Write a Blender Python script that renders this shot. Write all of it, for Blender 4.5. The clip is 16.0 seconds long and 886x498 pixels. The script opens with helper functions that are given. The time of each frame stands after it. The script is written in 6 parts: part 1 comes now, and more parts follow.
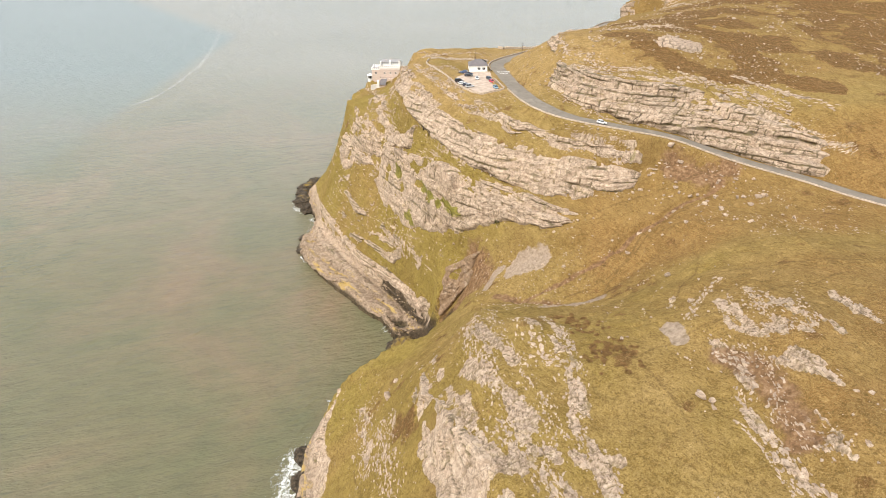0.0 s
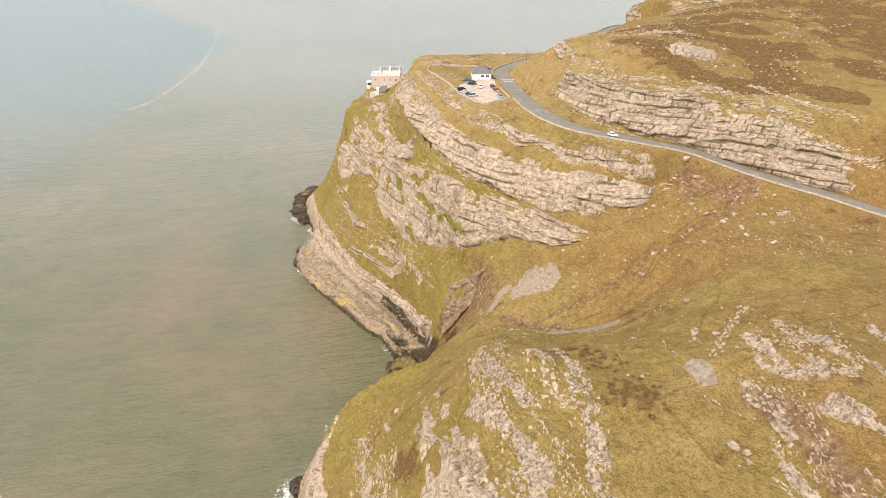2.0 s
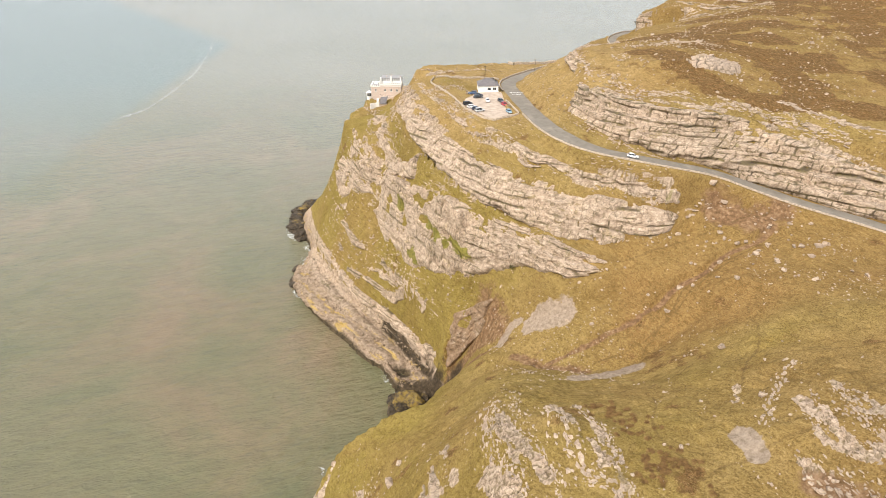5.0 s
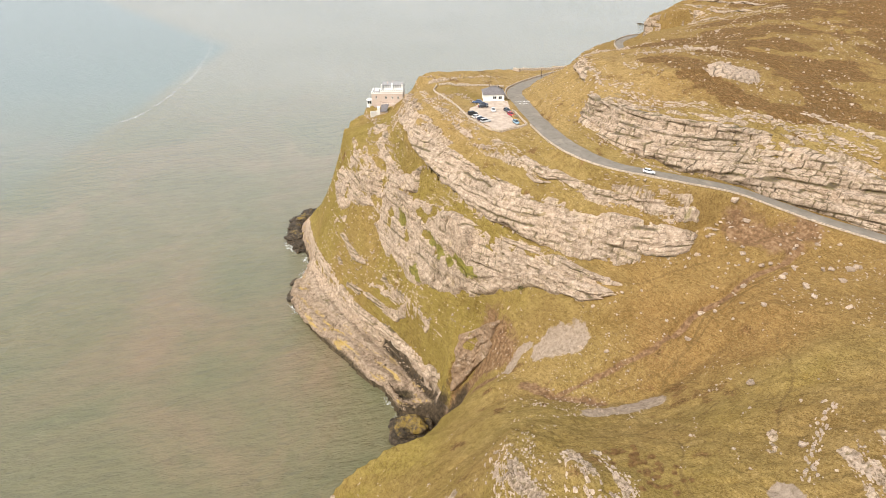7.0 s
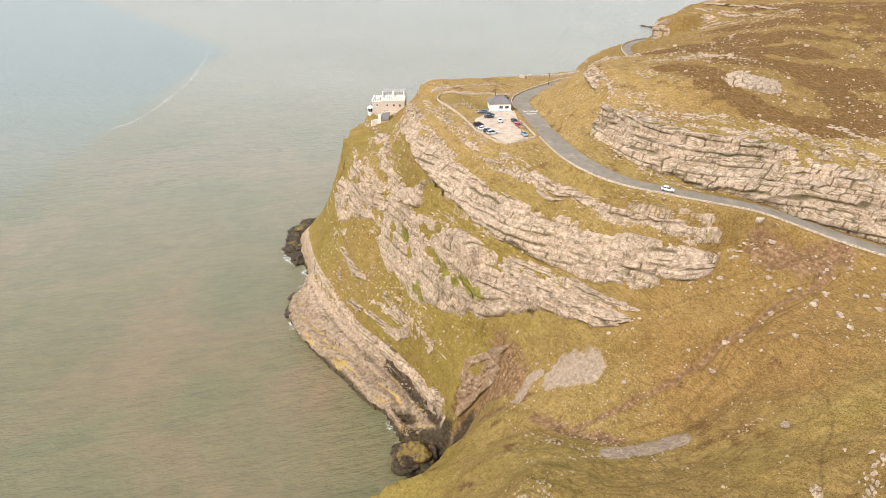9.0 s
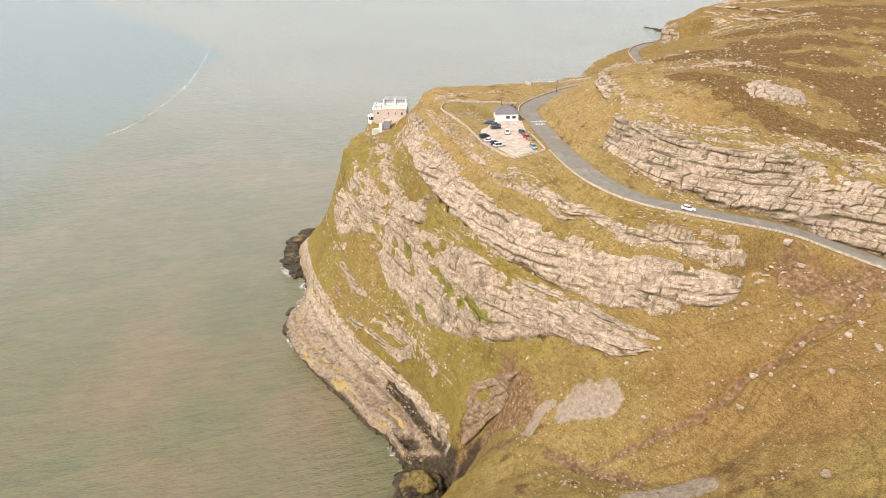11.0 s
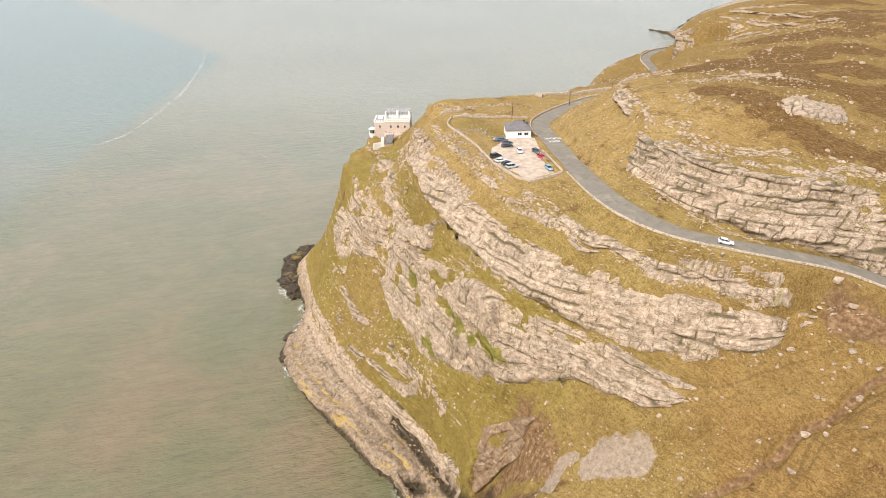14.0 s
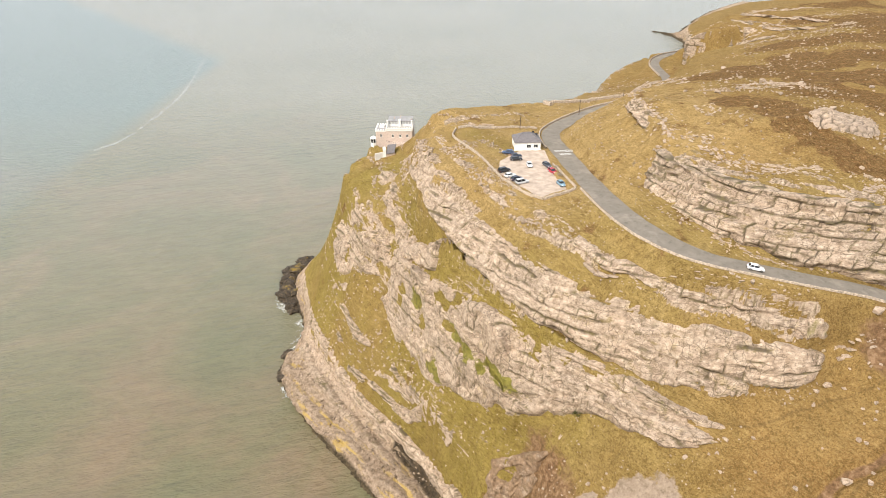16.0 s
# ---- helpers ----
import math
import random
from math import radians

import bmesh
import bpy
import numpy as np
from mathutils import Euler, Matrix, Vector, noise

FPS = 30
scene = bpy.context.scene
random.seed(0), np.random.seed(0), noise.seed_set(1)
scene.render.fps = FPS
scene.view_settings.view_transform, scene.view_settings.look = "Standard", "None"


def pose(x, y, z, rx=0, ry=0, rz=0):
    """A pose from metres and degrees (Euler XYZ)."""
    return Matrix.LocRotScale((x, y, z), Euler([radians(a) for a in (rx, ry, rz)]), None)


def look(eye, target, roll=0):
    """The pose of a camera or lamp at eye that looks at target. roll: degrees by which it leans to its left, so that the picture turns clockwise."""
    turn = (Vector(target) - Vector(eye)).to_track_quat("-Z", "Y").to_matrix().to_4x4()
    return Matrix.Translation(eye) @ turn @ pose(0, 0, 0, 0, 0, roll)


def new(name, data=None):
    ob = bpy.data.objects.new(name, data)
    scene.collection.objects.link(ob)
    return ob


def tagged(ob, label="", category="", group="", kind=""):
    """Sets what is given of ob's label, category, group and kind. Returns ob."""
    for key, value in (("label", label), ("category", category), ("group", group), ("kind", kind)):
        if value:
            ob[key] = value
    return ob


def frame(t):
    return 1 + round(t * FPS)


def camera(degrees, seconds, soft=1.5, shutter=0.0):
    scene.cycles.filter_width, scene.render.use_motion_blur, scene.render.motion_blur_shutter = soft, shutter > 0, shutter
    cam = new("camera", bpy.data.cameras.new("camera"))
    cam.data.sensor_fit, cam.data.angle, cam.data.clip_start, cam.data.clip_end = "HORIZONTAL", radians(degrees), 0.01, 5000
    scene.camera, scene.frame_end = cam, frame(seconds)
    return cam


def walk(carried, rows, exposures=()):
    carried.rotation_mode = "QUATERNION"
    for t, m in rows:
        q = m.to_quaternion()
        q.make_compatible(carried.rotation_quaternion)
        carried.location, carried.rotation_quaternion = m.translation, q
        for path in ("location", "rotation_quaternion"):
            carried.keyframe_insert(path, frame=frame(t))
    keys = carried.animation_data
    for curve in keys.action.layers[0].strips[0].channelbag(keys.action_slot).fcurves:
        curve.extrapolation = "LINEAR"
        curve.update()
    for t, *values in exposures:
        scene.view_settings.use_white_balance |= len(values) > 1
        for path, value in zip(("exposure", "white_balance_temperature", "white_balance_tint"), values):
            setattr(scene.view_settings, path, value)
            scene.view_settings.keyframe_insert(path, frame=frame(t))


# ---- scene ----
cam = camera(72.0, 16.0, soft=0.55)
# Level flight over the sea, looking 30 degrees down
METRES, EYE, TILT, LEAN, TURN = 94.0, 195.7, -30.0, 0.0, 0.0
ROWS = [
    (0, 0.0000, 0.0000, 0.0000, 0.000, 0.000, -0.000),
    (0.5, -0.0035, 0.0332, 0.0187, -0.008, 0.030, 0.030),
    (1, -0.0072, 0.0666, 0.0375, -0.023, 0.061, 0.050),
    (1.5, -0.0104, 0.1002, 0.0564, -0.023, 0.083, 0.050),
    (2, -0.0143, 0.1333, 0.0759, -0.030, 0.098, 0.040),
    (2.5, -0.0177, 0.1667, 0.0951, -0.045, 0.121, 0.040),
    (3, -0.0215, 0.2001, 0.1141, -0.045, 0.129, 0.060),
    (3.5, -0.0252, 0.2332, 0.1338, -0.045, 0.136, 0.060),
    (4, -0.0288, 0.2664, 0.1526, -0.038, 0.174, 0.060),
    (6.5, -0.0460, 0.4299, 0.2470, 0.068, 0.280, 0.120),
    (7, -0.0509, 0.4626, 0.2667, 0.053, 0.287, 0.170),
    (7.5, -0.0555, 0.4953, 0.2858, 0.061, 0.295, 0.180),
    (8, -0.0604, 0.5280, 0.3050, 0.068, 0.310, 0.190),
    (8.5, -0.0650, 0.5605, 0.3236, 0.083, 0.340, 0.190),
    (9, -0.0697, 0.5935, 0.3422, 0.076, 0.363, 0.190),
    (11.5, -0.0914, 0.7550, 0.4360, 0.136, 0.424, 0.290),
    (12, -0.0961, 0.7871, 0.4550, 0.144, 0.431, 0.320),
    (12.5, -0.1018, 0.8187, 0.4735, 0.151, 0.439, 0.380),
    (13, -0.1068, 0.8506, 0.4917, 0.159, 0.469, 0.390),
    (13.5, -0.1115, 0.8824, 0.5098, 0.159, 0.484, 0.430),
    (14, -0.1170, 0.9142, 0.5285, 0.159, 0.499, 0.470),
    (14.5, -0.1218, 0.9460, 0.5462, 0.174, 0.514, 0.470),
    (15, -0.1270, 0.9775, 0.5646, 0.174, 0.522, 0.480),
    (15.5, -0.1319, 1.0092, 0.5829, 0.182, 0.537, 0.490),
    (16, -0.1363, 1.0408, 0.6009, 0.204, 0.552, 0.530),
]
walk(cam, [(t, pose(0, 0, EYE, TILT, LEAN, TURN) @ pose(METRES * x, METRES * y, METRES * z, 90 + pitch, roll, yaw)) for t, x, y, z, yaw, pitch, roll in ROWS])

# ---- world, sun ----
SUN_UP, SUN_TURN = 48.0, 222.0  # degrees above the horizon; compass turn from +y, clockwise
world = bpy.data.worlds.new("hazy_sky")
world.use_nodes = True
scene.world = world
wn, wl = world.node_tree.nodes, world.node_tree.links
sky = wn.new("ShaderNodeTexSky")
sky.sky_type, sky.sun_disc = "NISHITA", False
sky.sun_elevation, sky.sun_rotation = radians(SUN_UP), radians(SUN_TURN)
sky.air_density, sky.dust_density, sky.ozone_density, sky.altitude = 1.0, 6.0, 1.0, 100
milk = wn.new("ShaderNodeMix")  # thin high cloud all over
milk.data_type = "RGBA"
milk.inputs["Factor"].default_value = 0.6
milk.inputs["B"].default_value = (8.5, 9.0, 9.6, 1)
wl.new(sky.outputs[0], milk.inputs["A"])
wl.new(milk.outputs["Result"], wn["Background"].inputs[0])
wn["Background"].inputs[1].default_value = 0.13
sun = new("sun", bpy.data.lights.new("sun", "SUN"))
sun.data.energy, sun.data.angle, sun.data.color = 2.7, radians(2), (1.0, 0.93, 0.82)
a, b = radians(SUN_TURN), radians(SUN_UP)
sun.matrix_world = look((math.sin(a) * math.cos(b) * 300, math.cos(a) * math.cos(b) * 300, math.sin(b) * 300), (0, 0, 0))
scene.view_settings.exposure = 0.42

# ---- noise and curves ----
def cell(ix, iy, seed):
    """A random number from 0 to 1 for each cell of a lattice."""
    n = (ix.astype(np.int64) * 374761393 + iy.astype(np.int64) * 668265263 + seed * 974634777) & 0xFFFFFFFF
    n = ((n ^ (n >> 13)) * 1274126177) & 0xFFFFFFFF
    n = ((n ^ (n >> 15)) * 2246822519) & 0xFFFFFFFF
    return ((n ^ (n >> 16)) & 0xFFFF) / 65535.0


def lattice(x, y, seed=0):
    """Smooth noise from -1 to 1."""
    x, y = np.asarray(x, float), np.asarray(y, float)
    ix, iy = np.floor(x), np.floor(y)
    u, v = x - ix, y - iy
    u, v = u * u * (3 - 2 * u), v * v * (3 - 2 * v)
    lo = cell(ix, iy, seed) * (1 - u) + cell(ix + 1, iy, seed) * u
    hi = cell(ix, iy + 1, seed) * (1 - u) + cell(ix + 1, iy + 1, seed) * u
    return 2 * (lo * (1 - v) + hi * v) - 1


def fbm(x, y, scale, octaves=4, seed=0, gain=0.5):
    total, amp = 0.0, 1.0
    for k in range(octaves):
        f = 2.03**k / scale
        total = total + amp * lattice(x * f + 17.3 * k, y * f - 9.1 * k, seed + k)
        amp *= gain
    return total


def smooth(lo, hi, v):
    t = np.clip((v - lo) / (hi - lo), 0, 1)
    return t * t * (3 - 2 * t)


def spline(points, step):
    """A Catmull-Rom curve through the points, at even steps of its length."""
    p = np.array(points, float)
    p = np.vstack([2 * p[0] - p[1], p, 2 * p[-1] - p[-2]])
    t = np.linspace(0, 1, 24, endpoint=False)[:, None]
    out = []
    for a, b, c, d in zip(p, p[1:], p[2:], p[3:]):
        out.append(0.5 * (2 * b + (c - a) * t + (2 * a - 5 * b + 4 * c - d) * t**2 + (3 * b - a - 3 * c + d) * t**3))
    out = np.vstack(out + [p[-2:-1]])
    far = np.r_[0, np.cumsum(np.linalg.norm(np.diff(out, axis=0), axis=1))]
    at = np.linspace(0, far[-1], max(2, int(far[-1] / step) + 1))
    return np.stack([np.interp(at, far, out[:, k]) for k in range(out.shape[1])], 1)


# ---- the lie of the land: feature lines in metres above the sea ----
COAST = [(-70, -120), (-48, 20), (-44, 90), (-52, 130), (-55, 160), (-53, 184), (-43, 199), (-32, 212), (-24, 221), (-14, 226), (-6, 231), (-7, 237), (-15, 241), (-23, 244), (-27, 250), (-32, 260), (-43, 270),
         (-56, 286), (-70, 302), (-82, 319), (-91, 338), (-88, 362), (-91, 384), (-102, 402), (-105, 425), (-96, 446), (-80, 462), (-40, 478), (20, 492), (68, 528),
         (88, 572), (125, 612), (165, 655), (205, 715), (262, 820), (330, 985), (375, 1140)]
COAST_FAR = [(375, 1140), (368, 1175), (352, 1220), (362, 1226), (392, 1205), (420, 1260), (520, 1420), (640, 1560)]
LINES = {  # gentle ground
    "near_lip": [(-36, 20, 14), (-38, 90, 12), (-45, 130, 10), (-47, 155, 10), (-48, 178, 13), (-43, 189, 20), (-36, 192, 27), (-19, 197, 36), (-3, 194, 45), (10, 184, 62), (26, 168, 76)],
    "near_slope": [(-22, 20, 36), (-24, 100, 36), (-26, 135, 34), (-28, 158, 31), (-24, 176, 35), (-14, 186, 41)],
    "near_ridge": [(24, 40, 92), (22, 75, 92), (18, 100, 91), (11, 125, 89), (10, 152, 84), (16, 166, 78)],
    "near_spine": [(38, 40, 95), (36, 80, 95), (32, 108, 94), (29, 126, 94), (22, 141, 92)],
    "near_bowl": [(45, 40, 98), (43, 75, 97), (40, 100, 96), (44, 120, 96), (40, 134, 92), (38, 150, 86.5)],
    "near_rise": [(70, 40, 105), (67, 72, 103), (66, 91, 102), (58, 102, 99), (66, 112, 101), (67, 129, 102), (72, 148, 97)],
    "near_top": [(84, 40, 114), (81, 72, 112), (79, 94, 110), (77, 104, 110), (83, 117, 113), (84, 135, 107), (84, 149, 100)],
    "right_top": [(170, 60, 122), (140, 110, 114), (98, 123, 110), (108, 145, 107), (110, 165, 105)],
    "saddle": [(26, 168, 76), (45, 166, 76.5), (60, 170, 79), (75, 165, 91), (92, 172, 98)],
    "valley": [(-6, 234, 0.8), (-2, 235, 9), (3, 236, 20), (8, 235, 31), (12, 228, 41), (16, 217, 49), (22, 205, 56), (32, 193, 61), (42, 187, 64), (52, 185, 67), (63, 186, 73), (75, 191, 81)],
    "gully_side": [(-6, 214, 30), (2, 215, 38), (8, 214, 44), (15, 210, 52)],
    "hillside": [(19, 234, 54), (27, 221, 60), (42.6, 212, 70.6), (64, 209, 80), (79, 199, 87), (87, 194, 95), (109, 185, 99), (150, 160, 104)],
    "foot": [(2, 251, 47), (20, 239, 63), (38, 219, 75), (62, 214, 84), (84, 214, 92), (108, 213, 98), (150, 180, 101), (220, 120, 112)],
    "terrace": [(-33, 335, 80), (-23, 314, 85), (-8, 289, 91), (8, 266, 91), (22, 250, 88.8), (35, 241.5, 87.3), (47, 230.5, 86.3), (60, 221, 85.3)],
    "green_slope": [(-64, 372, 62), (-52, 338, 62), (-42, 318, 50), (-30, 296, 44), (-20, 276, 41), (-9, 262, 41), (0, 251, 46)],
    "meadow": [(-12, 345, 115), (-2, 320, 114.5), (8, 296, 114), (18, 277, 112.5), (34, 254, 110), (56, 242, 107.5), (76, 235, 105.5), (96, 230, 102)],
    "road": [(190, 618, 95), (168, 586, 97.5), (150, 567, 99.5), (137, 550, 100), (130, 533, 100.3), (127.5, 516, 100.6), (126, 500, 101), (119, 474, 104), (112, 452, 107), (83, 409, 112), (57, 391, 112), (36, 367, 112), (30.5, 350, 113), (32, 328, 114), (35, 301, 115), (39, 274, 116.5), (45, 259, 116.5),
             (54, 250, 115.5), (66, 245.5, 114.3), (80, 241.8, 112.8), (95, 239.5, 110.3), (108, 234.5, 107), (121, 227, 104.5), (138, 216, 102.5), (158, 198, 101), (190, 162, 104)],
    "car_park": [(6, 311, 114), (17, 291, 114), (28, 297, 114.3), (28, 322, 114), (15, 332, 114), (8, 322, 114)],
    "head_back": [(-26, 424, 92), (-20, 402, 103), (-17, 384, 113), (-8, 386, 115), (7, 394, 113.5), (30, 405, 111.5), (44, 424, 106), (70, 470, 98), (88, 518, 86), (104, 546, 90), (122, 566, 93), (142, 590, 92)],
    "head_top": [(-51, 410, 90.5), (-44, 406, 89.5), (-36, 402, 89.5), (-30, 387, 92), (-26, 366, 101), (-19, 354, 113), (-8, 358, 116), (10, 352, 114.5), (24, 362, 113)],
    "light_spur": [(-60, 400, 83), (-53, 402, 86.5), (-46, 396, 87), (-39, 388, 88.5), (-34, 366, 92), (-31, 342, 95)],
    "west_upper": [(-62, 390, 82), (-52, 362, 84), (-45, 344, 82), (-40, 334, 79)],
    "plateau": [(66, 330, 135), (66, 305, 131), (74, 282, 128), (86, 270, 129.5), (102, 269, 130.5), (124, 262, 128), (152, 248, 124), (200, 222, 127), (250, 160, 140)],
    "plateau_back": [(116, 452, 119), (108, 400, 127), (88, 345, 134), (84, 303, 136.5), (106, 300, 138), (112, 335, 136), (155, 348, 138), (195, 440, 138), (300, 420, 150)],
    "road_bank": [(66, 366, 128), (79, 384, 126), (92, 402, 122), (103, 423, 120.5), (115, 446, 119.5)],
    "fore_brow": [(118, 455, 119), (139, 476, 120), (160, 481, 123)],
    "crag_top": [(158, 513, 130), (172, 530, 131.5), (190, 536, 133.5), (215, 542, 135), (270, 548, 139)],
    "crag_foot": [(150, 604, 91), (166, 635, 86), (190, 664, 80), (212, 690, 70)],
    "far_shore": [(240, 745, 55), (300, 880, 40), (352, 1000, 34), (392, 1130, 24), (440, 1235, 20), (545, 1400, 12), (640, 1530, 8)],
    "far_hill": [(300, 700, 102), (360, 830, 84), (437, 1000, 66), (520, 1120, 56), (640, 1250, 50), (880, 1300, 70)],
    "inland": [(880, -100, 190), (700, 300, 190), (500, 400, 172), (500, 700, 150), (880, 900, 190)],
}
CLIFFS = {  # foot and brow of each rock face
    "near_face": ([(-12, 152, 55), (-9, 140, 61), (-8, 131, 64), (-7, 118, 65), (-4, 106, 68), (-1, 96, 72), (3, 84, 76), (6, 68, 79)],
                  [(-8, 154, 62), (-5.5, 142, 68), (-4, 132, 71), (0, 120, 79), (4, 107, 85), (9, 95, 88), (14, 84, 90), (17, 68, 91)]),
    "sea_face": ([(-84, 372, 8), (-78, 352, 13), (-64, 326, 13), (-48, 302, 9), (-31, 284, 7.5), (-21, 271, 5.5), (-13, 258, 6), (-8, 248, 10), (-5, 242, 19)],
                 [(-81.3, 374.0, 21.4), (-75.8, 352.6, 22.7), (-62.8, 327.2, 21.9), (-47.0, 302.6, 18.7), (-30.0, 284.0, 17.8), (-19.6, 272.0, 16.5), (-11.2, 259.4, 17.7), (-6.1, 250.3, 22.5), (-2.8, 245.0, 30.9)]),
    "gully_face": ([(-5, 242, 17), (0, 240.5, 21), (5, 240, 27), (9, 239, 34), (14, 235, 45)],
                   [(-1, 249, 40), (4, 247.5, 44), (9, 245.5, 48), (13, 242, 53), (18, 237, 59)]),
    "middle_face": ([(-40, 322, 56), (-32, 303, 51), (-20, 282, 49), (-9, 268, 52), (1, 256, 57), (14, 245, 65), (28, 236, 73), (40, 222, 78), (55, 215, 82)],
                    [(-36, 328, 72), (-27, 309, 80), (-15, 289, 84), (-4, 274, 87), (5, 263, 88), (17, 250, 87), (30, 241, 87), (43, 229, 86), (57, 220, 85)]),
    "upper_face": ([(-29, 352, 99), (-24, 332, 104), (-20, 313, 103), (-10, 290, 98), (5, 265, 94), (20, 249, 90), (34, 239, 87.5), (50, 229, 87), (65, 225, 91), (84, 227, 94)],
                   [(-24, 354, 112), (-20, 334, 114), (-14, 316, 111), (-4, 297, 106), (10, 272, 105), (23, 256, 104), (39, 245, 103.5), (54, 236, 103), (69, 232, 101), (87, 232, 96)]),
    "far_face": ([(156, 548, 100), (146, 528, 101.5), (140.5, 510, 104), (147, 502, 109), (155, 497, 115), (170, 500, 121)],
                 [(157.5, 547, 121), (148, 527.5, 120.5), (141.8, 510.6, 119.5), (148.6, 504.5, 127), (157, 501, 129.5), (172, 504, 130)]),
    "road_face": ([(50, 296, 119.5), (51.5, 285, 118.3), (58, 266, 117.3), (66, 255.5, 116.3), (77, 249.3, 114.6), (88, 245.6, 112.6), (97, 243.3, 110.6), (108, 239, 107.6), (120, 232.3, 105.4), (132, 224.8, 103.8), (146, 214.5, 102.8)],
                  [(57, 297, 126.5), (61, 289, 127.5), (68, 275.5, 128), (74, 266.5, 128.3), (83, 260, 128.3), (94, 257, 127.8), (104, 254.5, 126.5), (115, 251, 123.5), (128, 244, 119.5), (141, 235, 116), (155, 224, 112)]),
    "road_face_north": ([(58, 350, 126), (57, 330, 128), (55.5, 312, 127), (56, 300, 126)], [(60.5, 350, 129), (60, 330, 132), (58.5, 312, 130.5), (59.5, 300, 129)]),
}
SHELF = [(-86, 360, 5), (-88, 340, 6), (-80, 321, 6), (-67, 303, 5), (-53, 287, 5), (-41, 273, 5), (-32, 264, 5), (-27, 256, 3.5), (-22, 248, 4), (-15, 244, 5)]
SHELF_BACK = [(-74, 341, 10), (-60, 318, 10), (-45, 297, 8), (-30, 280, 6), (-21, 267, 4.5), (-14, 255, 4.5)]
POOL = [(-25.5, 259.5, -1.2), (-22.5, 256.5, -1.2), (-21, 254.5, -1.2)]


def settle(x0, y0, step, nx, ny, edge=None, start=None, rounds=300):
    """Heights on a lattice, pinned along the feature lines and stretched like a skin between them."""
    total, count = np.zeros((ny, nx)), np.zeros((ny, nx))

    def pin(points):
        i, j = np.rint((points[:, 0] - x0) / step).astype(int), np.rint((points[:, 1] - y0) / step).astype(int)
        ok = (i >= 0) & (i < nx) & (j >= 0) & (j < ny)
        np.add.at(total, (j[ok], i[ok]), points[ok, 2])
        np.add.at(count, (j[ok], i[ok]), 1)

    for points in LINES.values():
        pin(spline(points, step * 0.5))
    for low, high in CLIFFS.values():
        pin(spline(low, step * 0.5))
        pin(spline(high, step * 0.5))
    for points in (SHELF, SHELF_BACK, POOL):
        pin(spline(points, step * 0.5))
    shore = np.vstack([spline(COAST, step * 0.5), spline(COAST_FAR, step * 0.5)])
    pin(np.c_[shore, np.full(len(shore), 0.6)])
    # the sea lies to the left of the shore
    yy, xx = np.mgrid[0:ny, 0:nx] * step
    xx, yy = xx + x0, yy + y0
    ring = np.vstack([shore, [(2000, 1560), (2000, -120)]])
    inside = np.zeros((ny, nx), bool)
    for (ax, ay), (bx, by) in zip(ring, np.roll(ring, -1, 0)):
        if ay != by:
            inside ^= ((ay > yy) != (by > yy)) & (xx < (bx - ax) * (yy - ay) / (by - ay) + ax)
    fixed = (count > 0) | ~inside
    h = np.where(count > 0, total / np.maximum(count, 1), np.where(inside, 60.0, -6.0))
    h = np.where(~inside & (count == 0), -6.0, h)
    if start is not None:
        h = np.where(fixed, h, start(xx, yy))
    if edge:
        fixed[[0, -1], :] = True
        fixed[:, [0, -1]] = True
    for _ in range(rounds):
        p = np.pad(h, 1, mode="edge")
        h = np.where(fixed, h, 0.4 * h + 0.15 * (p[1:-1, :-2] + p[1:-1, 2:] + p[:-2, 1:-1] + p[2:, 1:-1]))
    return h


def reader(h, x0, y0, step):
    def read(x, y):
        u = np.clip((np.asarray(x, float) - x0) / step, 0, h.shape[1] - 1.001)
        v = np.clip((np.asarray(y, float) - y0) / step, 0, h.shape[0] - 1.001)
        i, j = u.astype(int), v.astype(int)
        u, v = u - i, v - j
        return (h[j, i] * (1 - u) + h[j, i + 1] * u) * (1 - v) + (h[j + 1, i] * (1 - u) + h[j + 1, i + 1] * u) * v
    return read


wide = reader(settle(-140, -120, 10, 104, 170, rounds=900), -140, -120, 10)
medium = reader(settle(-140, 20, 4, 112, 172, True, wide, 400), -140, 20, 4)
fine_h = settle(-132, 30, 1.5, 246, 440, True, medium, 260)
fine = reader(fine_h, -132, 30, 1.5)


def base_height(x, y):
    """The bare height of the land, without its small relief."""
    near = np.minimum(smooth(-132, -128, x) * smooth(236, 226, x), smooth(30, 36, y) * smooth(686, 676, y))
    mid = np.minimum(smooth(300, 280, x), smooth(20, 30, y) * smooth(700, 680, y))
    return near * fine(x, y) + (1 - near) * (mid * medium(x, y) + (1 - mid) * wide(x, y))


def distance(x, y, line):
    """Distance in plan from each place to a line, and the line's height there."""
    x, y = np.asarray(x, float), np.asarray(y, float)
    best, high = np.full(x.shape, 1e9), np.zeros(x.shape)
    for a in line[:: max(1, len(line) // 60)]:
        d = (x - a[0]) ** 2 + (y - a[1]) ** 2
        high = np.where(d < best, a[2], high)
        best = np.minimum(best, d)
    return np.sqrt(best), high


def slope_of(x, y, d=1.5):
    return np.hypot(base_height(x + d, y) - base_height(x - d, y), base_height(x, y + d) - base_height(x, y - d)) / (2 * d)


ROAD = spline(LINES["road"], 1.0)
PARK = np.array([(6, 311), (17.5, 290.5), (27.8, 296), (25.6, 307), (23.8, 318), (25.6, 321), (25.4, 333.5), (16, 333.5), (7.5, 323)], float)


